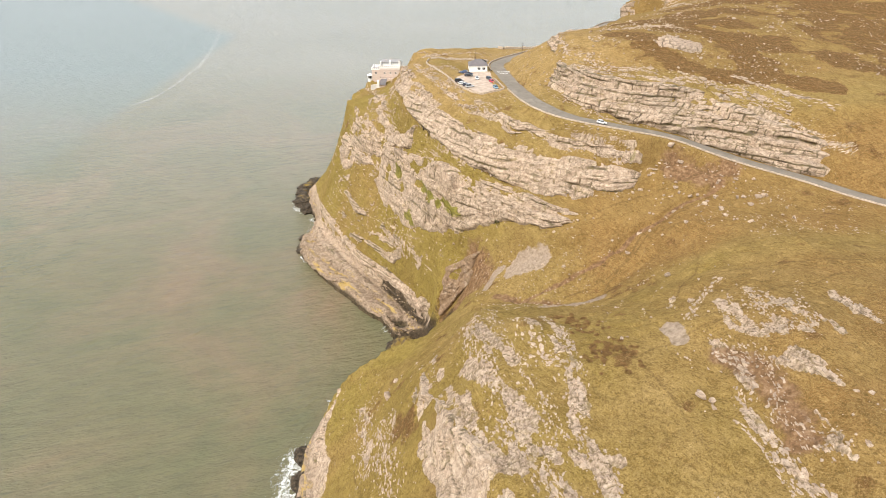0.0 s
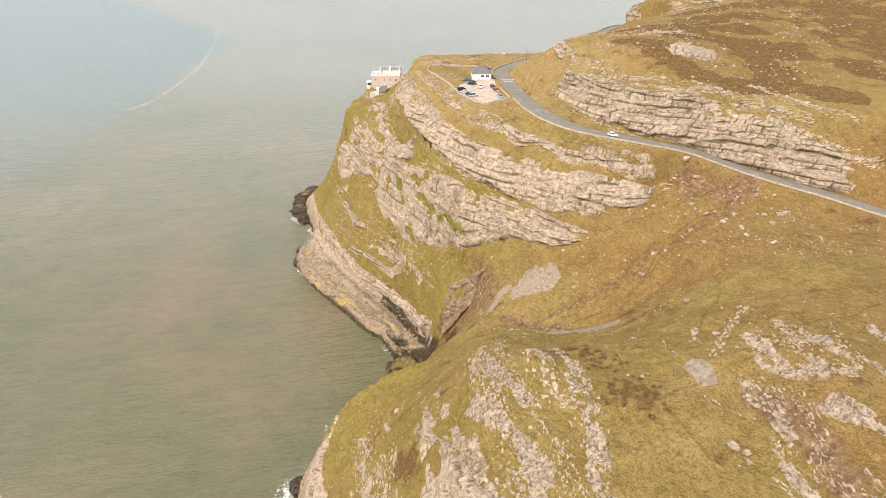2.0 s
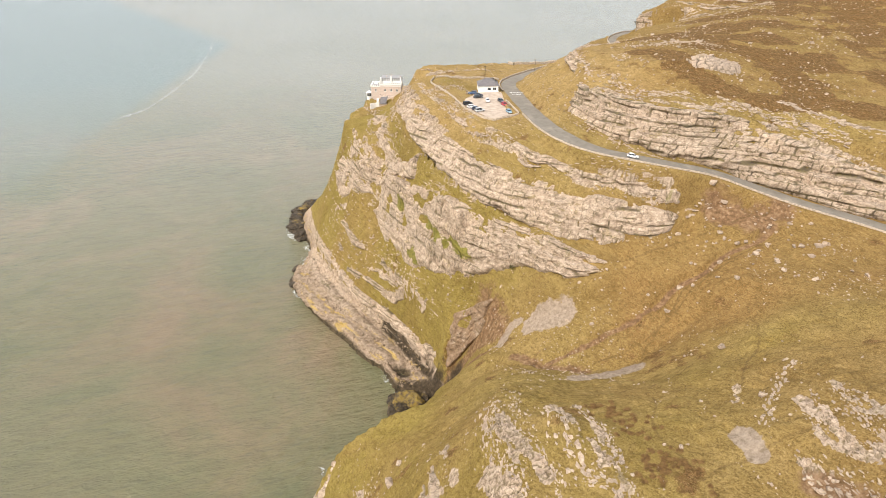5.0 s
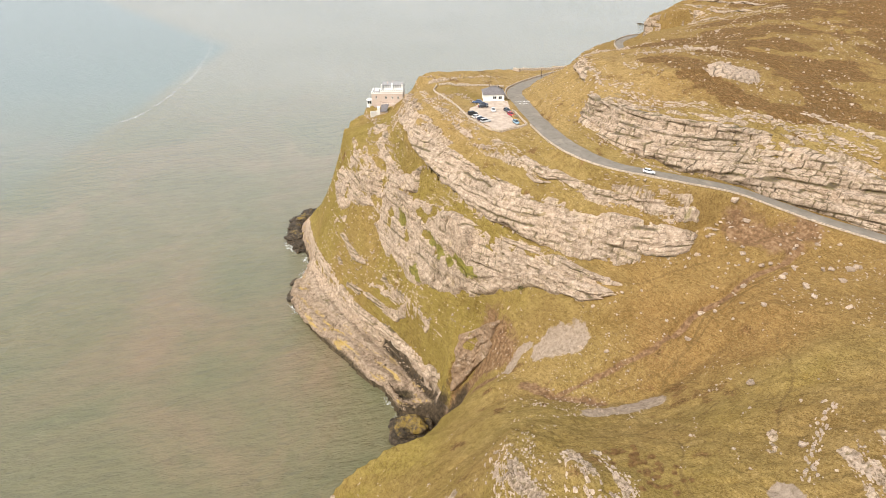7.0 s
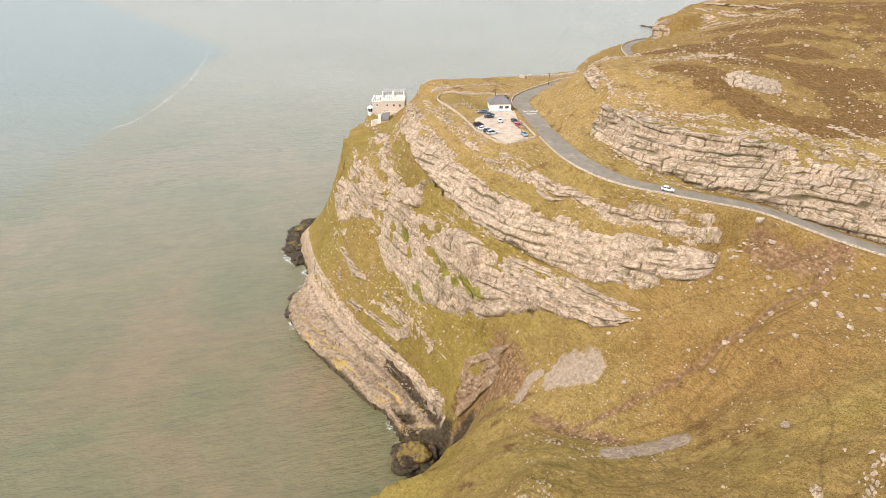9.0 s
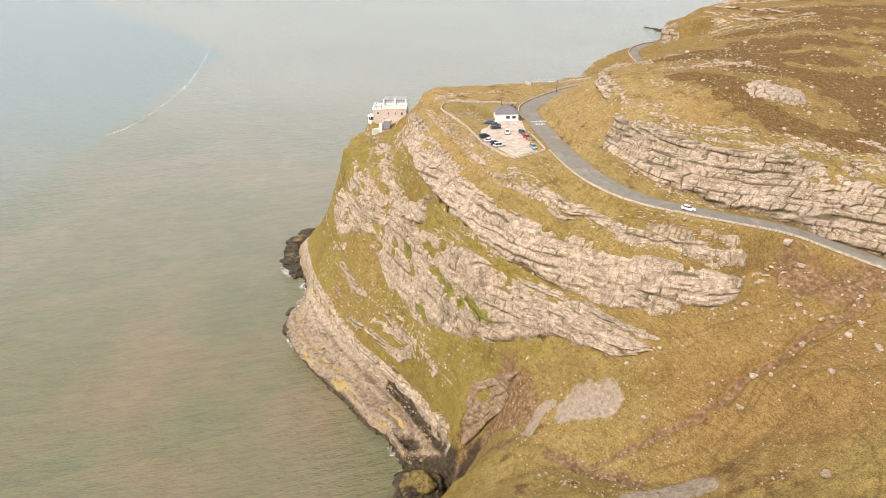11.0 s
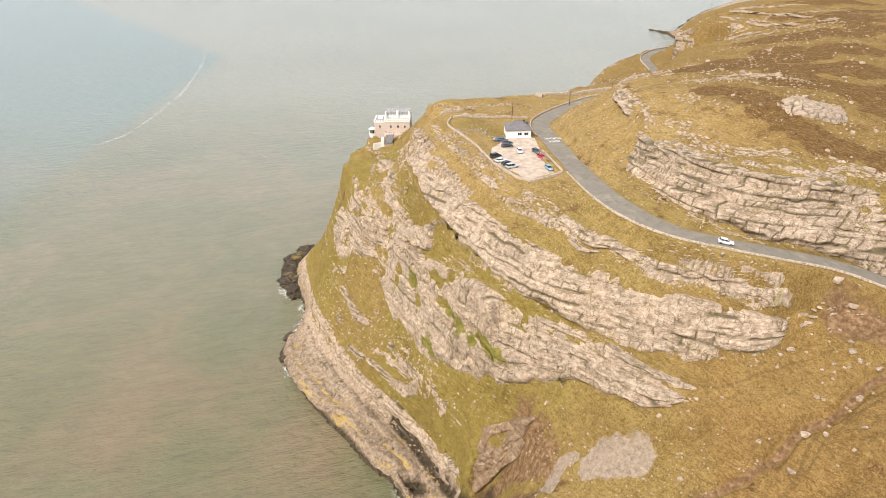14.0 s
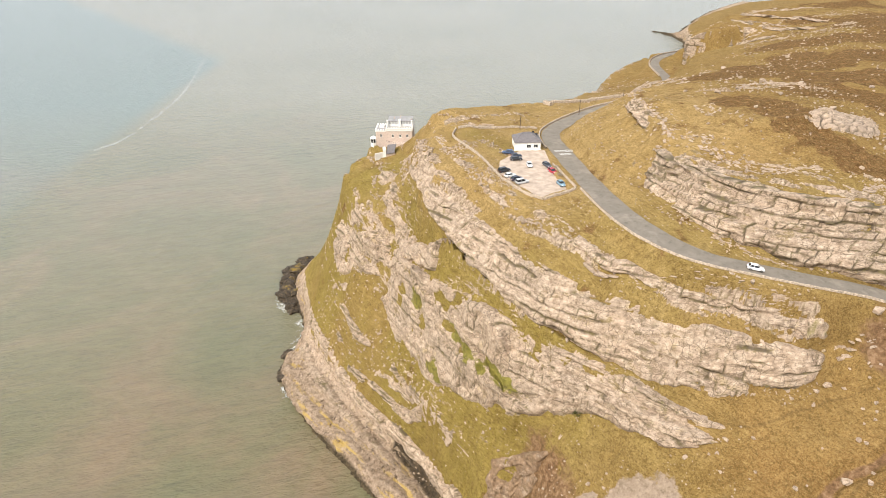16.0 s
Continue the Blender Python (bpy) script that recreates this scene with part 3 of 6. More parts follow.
def turf_colour(m, green, heath, dry, pale):
    """Winter turf: straw and olive, with moss green, bracken brown and dark heather."""
    a, b = tex(m, 9, 6, 0.65), tex(m, 1.2, 7, 0.85)
    tuft = tex(m, 0.5, 5, 0.9)
    c = ramp(m, a, (0.30, (0.197, 0.138, 0.043)), (0.52, (0.268, 0.194, 0.068)), (0.75, (0.338, 0.250, 0.104)))
    c = mix(m, green, c, ramp(m, a, (0.3, (0.180, 0.141, 0.027)), (0.7, (0.266, 0.208, 0.052))))
    c = mix(m, dry, c, ramp(m, a, (0.3, (0.180, 0.104, 0.035)), (0.7, (0.275, 0.168, 0.064))))
    # pale straw, lightened further to put distant haze into the colour
    c = mix(m, calc(m, "MULTIPLY", pale, 0.75), c, ramp(m, a, (0.3, (0.304, 0.204, 0.080)), (0.7, (0.412, 0.291, 0.137))))
    heath = calc(m, "ADD", heath, calc(m, "MULTIPLY", calc(m, "SUBTRACT", tex(m, 7.0, 8, 0.78), 0.5), 1.5))
    heath = ramp(m, heath, (0.30, 0.0), (0.50, 1.0))
    c = mix(m, heath, c, ramp(m, tex(m, 1.6, 6, 0.8), (0.36, (0.052, 0.024, 0.009)), (0.50, (0.118, 0.058, 0.022)), (0.64, (0.215, 0.118, 0.052))))
    clumps = tex(m, 3.4, 6, 0.75, distort=1.5)
    c = mix(m, ramp(m, clumps, (0.36, 0.5), (0.50, 0.0)), c, (0.110, 0.066, 0.020))
    c = mix(m, ramp(m, clumps, (0.56, 0.0), (0.68, 0.35)), c, (0.36, 0.255, 0.105))
    c = mix(m, ramp(m, b, (0.34, 0.6), (0.48, 0.0)), c, (0.090, 0.056, 0.019))
    c = mix(m, ramp(m, tuft, (0.38, 0.8), (0.49, 0.0)), c, (0.078, 0.050, 0.018))
    speck = tex(m, 0.27, 3, 0.8)
    c = mix(m, ramp(m, speck, (0.36, 0.55), (0.48, 0.0)), c, (0.085, 0.056, 0.020))
    c = mix(m, ramp(m, speck, (0.54, 0.0), (0.66, 0.4)), c, (0.42, 0.325, 0.165))
    combed = tex(m, 1.1, 5, 0.75, (1.7, 0.45, 1), (0, 0, 35), distort=0.8)
    c = mix(m, ramp(m, combed, (0.36, 0.6), (0.47, 0.0)), c, (0.100, 0.064, 0.020))
    c = mix(m, ramp(m, combed, (0.55, 0.0), (0.66, 0.4)), c, (0.40, 0.295, 0.130))
    c = mix(m, ramp(m, tuft, (0.54, 0.0), (0.66, 0.6)), c, (0.385, 0.289, 0.149))
    c = mix(m, 1.0, c, (1.03, 1.0, 0.95), "MULTIPLY")
    return c, calc(m, "ADD", b, calc(m, "MULTIPLY", tuft, 0.35))


def ragged(m, name, scale, amount):
    """An attribute with a frayed edge."""
    return calc(m, "ADD", attribute(m, name), calc(m, "MULTIPLY", calc(m, "SUBTRACT", tex(m, scale, 7, 0.75), 0.5), amount))


def make_turf():
    m, n, l, b = material("turf", 0.95)
    b.inputs["Specular IOR Level"].default_value = 0.05
    grass, grain = turf_colour(m, attribute(m, "green"), attribute(m, "heath"), attribute(m, "dry"), attribute(m, "pale"))
    rock, mid, fine_, beds = stone_colour(m)
    rock = shore_tint(m, rock)
    # bare stone through thin turf, in ragged patches
    frayed = calc(m, "ADD", attribute(m, "rock"), calc(m, "MULTIPLY", calc(m, "SUBTRACT", tex(m, 0.8, 7, 0.75, (0.35, 0.35, 1.2), (5, -4, 0)), 0.5), 0.9))
    frayed = calc(m, "ADD", frayed, calc(m, "MULTIPLY", calc(m, "SUBTRACT", tex(m, 2.6, 4, 0.6, (0.22, 0.22, 1.0), (3, -3, 0)), 0.5), 1.1))
    rock = mix(m, calc(m, "MULTIPLY", attribute(m, "joint"), 0.85), rock, ramp(m, mid, (0.4, (0.085, 0.062, 0.038)), (0.6, (0.16, 0.118, 0.05))))
    c = mix(m, ramp(m, frayed, (0.49, 0.0), (0.54, 1.0)), grass, rock)
    scree = ramp(m, tex(m, 1.4, 8, 0.8), (0.34, (0.15, 0.115, 0.082)), (0.46, (0.27, 0.208, 0.155)), (0.62, (0.375, 0.295, 0.225)))
    c = mix(m, ramp(m, ragged(m, "scree", 3.5, 0.9), (0.30, 0.0), (0.38, 0.95)), c, scree)
    soil_shade = ramp(m, tex(m, 1.6, 6, 0.75), (0.34, (0.085, 0.047, 0.024)), (0.5, (0.180, 0.105, 0.057)), (0.66, (0.33, 0.215, 0.130)))
    c = mix(m, ramp(m, ragged(m, "soil_shade", 4.0, 1.3), (0.32, 0.0), (0.58, 0.9)), c, soil_shade)
    # near-black colour for damp cove ground and for the notch's painted shade
    c = mix(m, ramp(m, ragged(m, "damp_shade", 3.0, 1.2), (0.35, 0.0), (0.65, 0.95)), c, ramp(m, tex(m, 1.5, 5, 0.7), (0.4, (0.022, 0.018, 0.013)), (0.68, (0.095, 0.068, 0.040))))
    worn = ramp(m, calc(m, "ADD", attribute(m, "track"), calc(m, "MULTIPLY", calc(m, "SUBTRACT", tex(m, 5.0, 4), 0.5), 0.6)), (0.45, 0.0), (0.85, 0.6))
    c = mix(m, worn, c, (0.105, 0.066, 0.026))
    l.new(c, b.inputs["Base Color"])
    l.new(bump(m, fine_, 0.10, 0.5, bump(m, grain, 0.28, 0.8)), b.inputs["Normal"])
    return m


def make_stone():
    m, n, l, b = material("limestone", 0.85)
    c, mid, fine_, beds = stone_colour(m)
    # turf and moss caught on the ledges
    up = axis(m, "Normal", 2)
    ledge = calc(m, "ADD", up, calc(m, "MULTIPLY", calc(m, "SUBTRACT", tex(m, 2.2, 7, 0.75), 0.5), 2.2))
    moss = ramp(m, tex(m, 1.3, 7, 0.8), (0.36, (0.115, 0.085, 0.022)), (0.5, (0.215, 0.158, 0.042)), (0.64, (0.31, 0.225, 0.080)))
    c = mix(m, ramp(m, ledge, (1.00, 0.0), (1.08, 1.0)), c, moss)
    streak = ramp(m, tex(m, 7, 5, 0.65, (1, 1, 0.45)), (0.66, 0.0), (0.74, 0.7))
    c = mix(m, streak, c, (0.20, 0.175, 0.05))
    c = mix(m, ramp(m, ragged(m, "moss", 1.6, 0.8), (0.42, 0.0), (0.60, 0.95)), c, ramp(m, tex(m, 1.2, 5, 0.8), (0.35, (0.105, 0.096, 0.012)), (0.65, (0.250, 0.215, 0.045))))
    c = mix(m, calc(m, "MULTIPLY", attribute(m, "joint"), 0.92), c, ramp(m, tex(m, 1.5, 4), (0.4, (0.08, 0.060, 0.04)), (0.65, (0.13, 0.105, 0.04))))
    c = shore_tint(m, c)
    c = mix(m, ramp(m, ragged(m, "earth", 4.0, 1.4), (0.35, 0.0), (0.6, 0.85)), c, ramp(m, tex(m, 1.4, 6, 0.75), (0.35, (0.100, 0.060, 0.032)), (0.65, (0.300, 0.195, 0.115))))
    # shade of the wave-cut notch, put into the stone colour
    c = mix(m, ramp(m, ragged(m, "damp_shade", 3.0, 1.2), (0.35, 0.0), (0.65, 0.95)), c, ramp(m, tex(m, 1.5, 5, 0.7), (0.4, (0.022, 0.018, 0.013)), (0.68, (0.095, 0.068, 0.040))))
    l.new(c, b.inputs["Base Color"])
    blocks = chunks(m, 1.5, (0.8, 0.8, 1.5), (6, -5, 20))
    l.new(bump(m, beds, 0.4, 0.6, bump(m, blocks, 0.14, 0.8, bump(m, mid, 0.10, 0.7, bump(m, fine_, 0.16, 0.8)))), b.inputs["Normal"])
    return m


def make_weedy():
    m, n, l, b = material("weedy_rock", 0.6)
    lump = tex(m, 1.4, 6, 0.75)
    c = ramp(m, lump, (0.36, (0.020, 0.016, 0.011)), (0.52, (0.055, 0.041, 0.026)), (0.68, (0.150, 0.108, 0.070)))
    high = calc(m, "ADD", calc(m, "DIVIDE", axis(m, "Position", 2), 12.0), calc(m, "MULTIPLY", calc(m, "SUBTRACT", tex(m, 3.5, 5, 0.7), 0.5), 1.1))
    c = mix(m, ramp(m, high, (0.50, 0.0), (0.66, 0.7)), c, ramp(m, tex(m, 2.2, 5, 0.7), (0.40, (0.13, 0.093, 0.055)), (0.56, (0.30, 0.205, 0.045)), (0.7, (0.40, 0.28, 0.04))))
    l.new(c, b.inputs["Base Color"])
    l.new(bump(m, lump, 0.6, 0.9), b.inputs["Normal"])
    return m


def make_sea():
    m, n, l, b = material("sea_water", 0.11)
    b.inputs["Specular IOR Level"].default_value = 0.65
    b.inputs["IOR"].default_value = 1.33
    x, y = axis(m, "Position", 0), axis(m, "Position", 1)
    # silty water inshore, clear water beyond a wandering edge
    blur = calc(m, "MULTIPLY", calc(m, "SUBTRACT", tex(m, 160, 4, 0.55), 0.5), 40.0)
    out = calc(m, "ADD", calc(m, "MULTIPLY", x, -1.0), calc(m, "MULTIPLY", blur, 0.5))
    clear = ramp(m, calc(m, "DIVIDE", out, 1000.0), (0.326, 0.0), (0.350, 1.0))
    beyond = calc(m, "ADD", calc(m, "ADD", y, calc(m, "MULTIPLY", x, 1.15)), blur)
    clear = calc(m, "MULTIPLY", clear, ramp(m, calc(m, "DIVIDE", beyond, 1000.0), (0.615, 1.0), (0.675, 0.0)))
    silt = ramp(m, tex(m, 90, 6, 0.6, distort=0.6), (0.32, (0.136, 0.140, 0.072)), (0.50, (0.178, 0.155, 0.085)), (0.66, (0.226, 0.165, 0.100)))
    # far water lightened: haze and sky glare put into the base colour
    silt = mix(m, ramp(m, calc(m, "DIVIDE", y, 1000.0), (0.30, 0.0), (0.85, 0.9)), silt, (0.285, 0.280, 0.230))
    # near water darkened in colour, for the weaker sky reflection there
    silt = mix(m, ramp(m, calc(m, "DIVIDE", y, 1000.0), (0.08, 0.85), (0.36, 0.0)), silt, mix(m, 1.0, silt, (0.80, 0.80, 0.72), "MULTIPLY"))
    inner = ramp(m, tex(m, 260, 3, 0.5), (0.40, 0.0), (0.62, 0.15))
    silt = mix(m, inner, silt, (0.106, 0.118, 0.074))
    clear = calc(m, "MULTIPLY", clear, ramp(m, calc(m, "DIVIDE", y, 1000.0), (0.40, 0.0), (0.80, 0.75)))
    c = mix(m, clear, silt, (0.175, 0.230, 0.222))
    # shaded sides of the ripples, painted as darker water
    ripple_shade = ramp(m, tex(m, 7.0, 6, 0.8, (0.45, 1.6, 1), (0, 0, 14)), (0.40, 0.36), (0.56, 0.0))
    c = mix(m, ripple_shade, c, mix(m, 1.0, c, (0.70, 0.70, 0.70), "MULTIPLY"))
    # the same painted shade for longer waves
    roller_shade = ramp(m, tex(m, 17.0, 5, 0.7, (0.35, 1.5, 1), (0, 0, 8)), (0.42, 0.22), (0.54, 0.0))
    l.new(mix(m, roller_shade, c, mix(m, 1.0, c, (0.80, 0.81, 0.82), "MULTIPLY")), b.inputs["Base Color"])
    swell = tex(m, 6.5, 5, 0.6, (0.55, 1.3, 1), (0, 0, 24))
    chop = tex(m, 2.4, 4, 0.65, (0.6, 1.2, 1), (0, 0, 12))
    l.new(bump(m, chop, 0.8, 1.0, bump(m, swell, 2.0, 1.0)), b.inputs["Normal"])
    return m


def make_boulder():
    m, n, l, b = material("boulder_stone", 0.85)
    c, mid, fine_, beds = stone_colour(m)
    info = n.new("ShaderNodeObjectInfo")
    c = mix(m, calc(m, "MULTIPLY", info.outputs["Random"], 0.45), c, (0.37, 0.29, 0.225))
    c = mix(m, calc(m, "MULTIPLY", attribute(m, "joint"), 0.9), c, (0.11, 0.085, 0.06))
    l.new(c, b.inputs["Base Color"])
    l.new(bump(m, mid, 0.3, 0.7, bump(m, fine_, 0.12, 0.7)), b.inputs["Normal"])
    return m


def make_surf(name, most):
    m, n, l, b = material(name, 0.6)
    b.inputs["Base Color"].default_value = (0.75, 0.76, 0.72, 1)
    lace = calc(m, "SUBTRACT", tex(m, 2.4, 7, 0.72, distort=1.2), calc(m, "MULTIPLY", calc(m, "SUBTRACT", 1.0, attribute(m, "foam")), 0.42))
    l.new(ramp(m, lace, (0.40, 0.0), (0.58, most)), b.inputs["Alpha"])
    return m


def make_asphalt():
    m, n, l, b = material("worn_asphalt", 0.85)
    c = ramp(m, tex(m, 3.0, 5, 0.6), (0.3, (0.178, 0.154, 0.124)), (0.7, (0.24, 0.208, 0.168)))
    c = mix(m, ramp(m, tex(m, 0.15, 3, 0.7), (0.35, 0.4), (0.55, 0.0)), c, (0.17, 0.155, 0.135))
    c = mix(m, ramp(m, tex(m, 2.2, 6, 0.75), (0.36, 0.5), (0.46, 0.0)), c, (0.115, 0.100, 0.080))
    l.new(mix(m, ramp(m, tex(m, 7, 5, 0.7), (0.54, 0.0), (0.66, 0.6)), c, (0.30, 0.262, 0.21)), b.inputs["Base Color"])
    return m


WEEDY = make_weedy()
TURF, STONE, SEA, BOULDER, SURF, ASPHALT = make_turf(), make_stone(), make_sea(), make_boulder(), make_surf("surf_foam", 0.85), make_asphalt()
THIN_FOAM = make_surf("thin_foam", 0.35)
GRAVEL = plain("pale_gravel", (0.44, 0.352, 0.28), 0.95, vary=0.26, grain=2.2)
DRYSTONE = plain("dry_stone", (0.40, 0.325, 0.25), 0.9, vary=0.55, grain=0.5)
WHITEWASH = plain("whitewashed_render", (0.78, 0.76, 0.72), 0.8, vary=0.06, grain=1.5)
SLATE = plain("roof_slate", (0.165, 0.150, 0.150), 0.6, vary=0.35, grain=0.5)
MASONRY = plain("pale_masonry", (0.47, 0.375, 0.305), 0.9, vary=0.25, grain=0.6)
PINK_STONE = plain("pink_masonry", (0.56, 0.455, 0.385), 0.9, vary=0.18, grain=0.6)
# glass with the reflected sky put into its grey base colour
PALE_GLAZING = plain("pale_glazing", (0.42, 0.42, 0.41), 0.2, vary=0.15, grain=1.5)
LEAD = plain("grey_roof_lead", (0.30, 0.29, 0.28), 0.7, vary=0.2, grain=1.5)
DARK_WOOD = plain("weathered_pole_wood", (0.075, 0.055, 0.040), 0.9)
ROAD_PAINT = plain("white_road_paint", (0.70, 0.69, 0.66), 0.7, vary=0.12)
RUBBER = plain("tyre_rubber", (0.02, 0.02, 0.02), 0.9)
RIM = plain("wheel_alloy", (0.45, 0.45, 0.46), 0.35, 0.9)
BLACK_TRIM = plain("black_plastic", (0.025, 0.025, 0.027), 0.6)
LAMP_RED = plain("red_lamp", (0.35, 0.02, 0.02), 0.3)
LAMP_CLEAR = plain("clear_lamp", (0.75, 0.75, 0.72), 0.2)
PLATE = plain("number_plate", (0.65, 0.62, 0.45), 0.5)
WOOD_FENCE = plain("grey_fence_timber", (0.24, 0.19, 0.14), 0.9)
GORSE = plain("dark_gorse", (0.055, 0.060, 0.020), 0.95, vary=0.4)
HEATHER = plain("brown_heather", (0.20, 0.118, 0.048), 0.95, vary=0.45, grain=0.8)


def glazing():
    m, n, l, b = material("window_glass", 0.06)
    b.inputs["Base Color"].default_value = (0.02, 0.024, 0.028, 1)
    b.inputs["Specular IOR Level"].default_value = 0.6
    return m


def paint(name, colour):
    m, n, l, b = material(name, 0.25)
    b.inputs["Base Color"].default_value = (*colour, 1)
    b.inputs["Specular IOR Level"].default_value = 0.5
    b.inputs["Coat Weight"].default_value = 0.5
    return m


GLASS = glazing()

# ---- land and sea ----
def sheet(name, verts, faces, mat, parent=None):
    me = bpy.data.meshes.new(name)
    me.vertices.add(len(verts))
    me.vertices.foreach_set("co", np.asarray(verts, np.float32).ravel())
    faces = np.asarray(faces, np.int32)
    k = faces.shape[1]
    me.loops.add(faces.size)
    me.loops.foreach_set("vertex_index", faces.ravel())
    me.polygons.add(len(faces))
    me.polygons.foreach_set("loop_start", np.arange(0, faces.size, k, dtype=np.int32))
    me.polygons.foreach_set("loop_total", np.full(len(faces), k, np.int32))
    me.update(calc_edges=True)
    me.validate()
    me.materials.append(mat)
    ob = new(name, me)
    ob.parent = parent
    return ob


def soften(ob):
    ob.data.polygons.foreach_set("use_smooth", np.ones(len(ob.data.polygons), bool))
    return ob


def steps(*spans):
    """Coordinates from spans of (start, end, step)."""
    return np.unique(np.concatenate([np.arange(a, b + s * 0.5, s) for a, b, s in spans]).round(3))


def quads(nx, ny):
    i = np.arange(nx * ny).reshape(ny, nx)
    return np.stack([i[:-1, :-1], i[:-1, 1:], i[1:, 1:], i[1:, :-1]], -1).reshape(-1, 4)


def land():
    xs = steps((-115, -66, 0.7), (-65.5, 122, 0.45), (122.8, 160, 0.8), (161, 240, 1.5), (244, 420, 6), (430, 890, 20))
    ys = steps((-120, 66, 6), (70, 345, 0.45), (345.8, 400, 0.8), (401.5, 620, 1.5), (624, 760, 4), (770, 1560, 12))
    x, y = [v.ravel() for v in np.meshgrid(xs, ys)]
    z, bare, joint = land_height(x, y, True)
    f = quads(len(xs), len(ys))
    f = f[z[f].max(1) > -3.5]
    keep = np.unique(f)
    where = np.full(len(x), -1)
    where[keep] = np.arange(len(keep))
    x, y, z, bare, joint = x[keep], y[keep], z[keep], bare[keep], joint[keep]
    ob = soften(sheet("ground", np.c_[x, y, z], where[f], TURF))
    s = slope_of(x, y)
    big = fbm(x, y, 22, 4, 31)
    green = smooth(-0.2, 0.7, 0.5 * big + 1.0 * smooth(40, -30, x) * smooth(130, 60, z) * 0.8 + 0.05 * smooth(180, 120, y) + 0.3 * smooth(110, 90, z) * smooth(330, 290, y) - 0.5 * smooth(100, 125, z) - 0.25) * 0.9
    green = np.maximum(green, 1.0 * zone(x, y, [(-46, 402), (-42, 401), (-39, 400)], 6))
    green = np.maximum(green * (1 - 0.8 * smooth(85, 105, x) * smooth(255, 280, y)), 0.8 * zone(x, y, [(0, 350), (8, 342), (12, 338)], 11))
    green = green * (1 - 0.75 * smooth(160, 176, y) * smooth(238, 222, y) * smooth(-10, 6, x))
    slope_side = smooth(30, 65, x) * smooth(165, 185, y) * smooth(250, 225, y)
    dry = np.clip(slope_side * 0.9 + 0.5 * big * slope_side + 0.25 * smooth(118, 128, z) * smooth(0.0, 0.6, big) + 0.5 * smooth(56, 80, x) * smooth(255, 280, y) + (0.45 + 0.5 * big) * smooth(58, 80, x) * smooth(165, 140, y) + 0.28 * smooth(180, 150, y) + 0.25 * smooth(0.2, 0.8, -big), 0, 1)
    heath = np.zeros_like(x)
    for points, reach in HEATHS:
        heath = np.maximum(heath, zone(x, y, points, reach))
    heath = np.maximum(heath, smooth(180, 215, x) * smooth(255, 285, y + 0.1 * x) * smooth(520, 480, y) * 0.4)
    old_heath = smooth(0.36, 0.52, smooth(122, 132, z) * (0.62 + 0.5 * fbm(x, y, 34, 4, 41)) * smooth(282, 325, y + 0.25 * x + 16 * fbm(x, y, 26, 3, 43))) * 0.95
    heath = np.maximum(smooth(0.0, 0.6, heath + 0.25 * fbm(x, y, 9, 3, 47)) * 0.95, 0.30 * old_heath)
    # high far turf: straw made paler in place of haze
    pale = (1 - zone(x, y, [(0, 350), (8, 342), (12, 338)], 14)) * smooth(95, 112, z) * smooth(262, 300, y) * (1 - slope_side) * smooth(100, 72, x)
    rock = smooth(1.6, 3.2, s) * 0.17 + 0.15 * smooth(0.7, 1.3, s) + 0.10 * big
    rock = np.maximum(np.minimum(rock, 0.20), bare)
    rock = np.maximum(rock, 0.9 * smooth(17, 11, z + 2 * big))
    scree = np.zeros_like(x)
    for points, reach in SCREES:
        scree = np.maximum(scree, zone(x, y, points, reach) * 1.1)
    # bare soil, and the shade painted in brown beside the knoll
    soil_shade = np.zeros_like(x)
    for points, reach in SOIL_SHADES:
        soil_shade = np.maximum(soil_shade, zone(x, y, points, reach) * 0.95)
    # damp ground, and shade painted along the notch
    damp_shade = np.zeros_like(x)
    for points, reach in DAMP_SHADES:
        damp_shade = np.maximum(damp_shade, zone(x, y, points, reach))
    track = np.zeros_like(x)
    for points in TRACKS:
        line = spline(points, 0.5)
        wob = 1.2 * fbm(line[:, 0], line[:, 1], 9, 2, 61)
        track = np.maximum(track, zone(x, y, list(zip(line[::6, 0] + wob[::6], line[::6, 1] - wob[::6])), 0.95))
    for key, value in (("track", track), ("green", green), ("dry", dry), ("heath", heath), ("rock", rock), ("scree", scree), ("soil_shade", soil_shade), ("pale", pale), ("damp_shade", damp_shade), ("joint", joint)):
        ob.data.attributes.new(key, "FLOAT", "POINT").data.foreach_set("value", np.clip(value, 0, 1).astype(np.float32))
    return tagged(ob, "straw-coloured cliff-top turf with bare limestone showing through", "ground", kind="structure")


TRACKS = [
    [(85, 183), (79, 164), (66, 143)], [(92, 207), (79, 200), (65, 192), (53, 190), (45, 189)], [(110, 214), (86, 206), (70, 196), (58, 184)], [(50, 200), (60, 188), (66, 178)],
    [(60, 122), (80, 128), (110, 140)], [(58, 120), (45, 118), (36, 126)], [(-22, 318), (-10, 294), (8, 268), (24, 250), (44, 236), (60, 224)], [(-32, 340), (-22, 320), (-12, 304)],
] + [
    [(50, 150), (44, 130), (50, 108), (54, 84)], [(-40, 320), (-28, 300), (-12, 276), (6, 258)], [(70, 160), (96, 150), (130, 150)], [(20, 160), (34, 156), (50, 158), (66, 166)],
    [(40, 226), (60, 220), (84, 222), (110, 226)], [(-30, 140), (-24, 118), (-20, 92)], [(104, 330), (120, 350), (150, 372), (200, 390)],
]
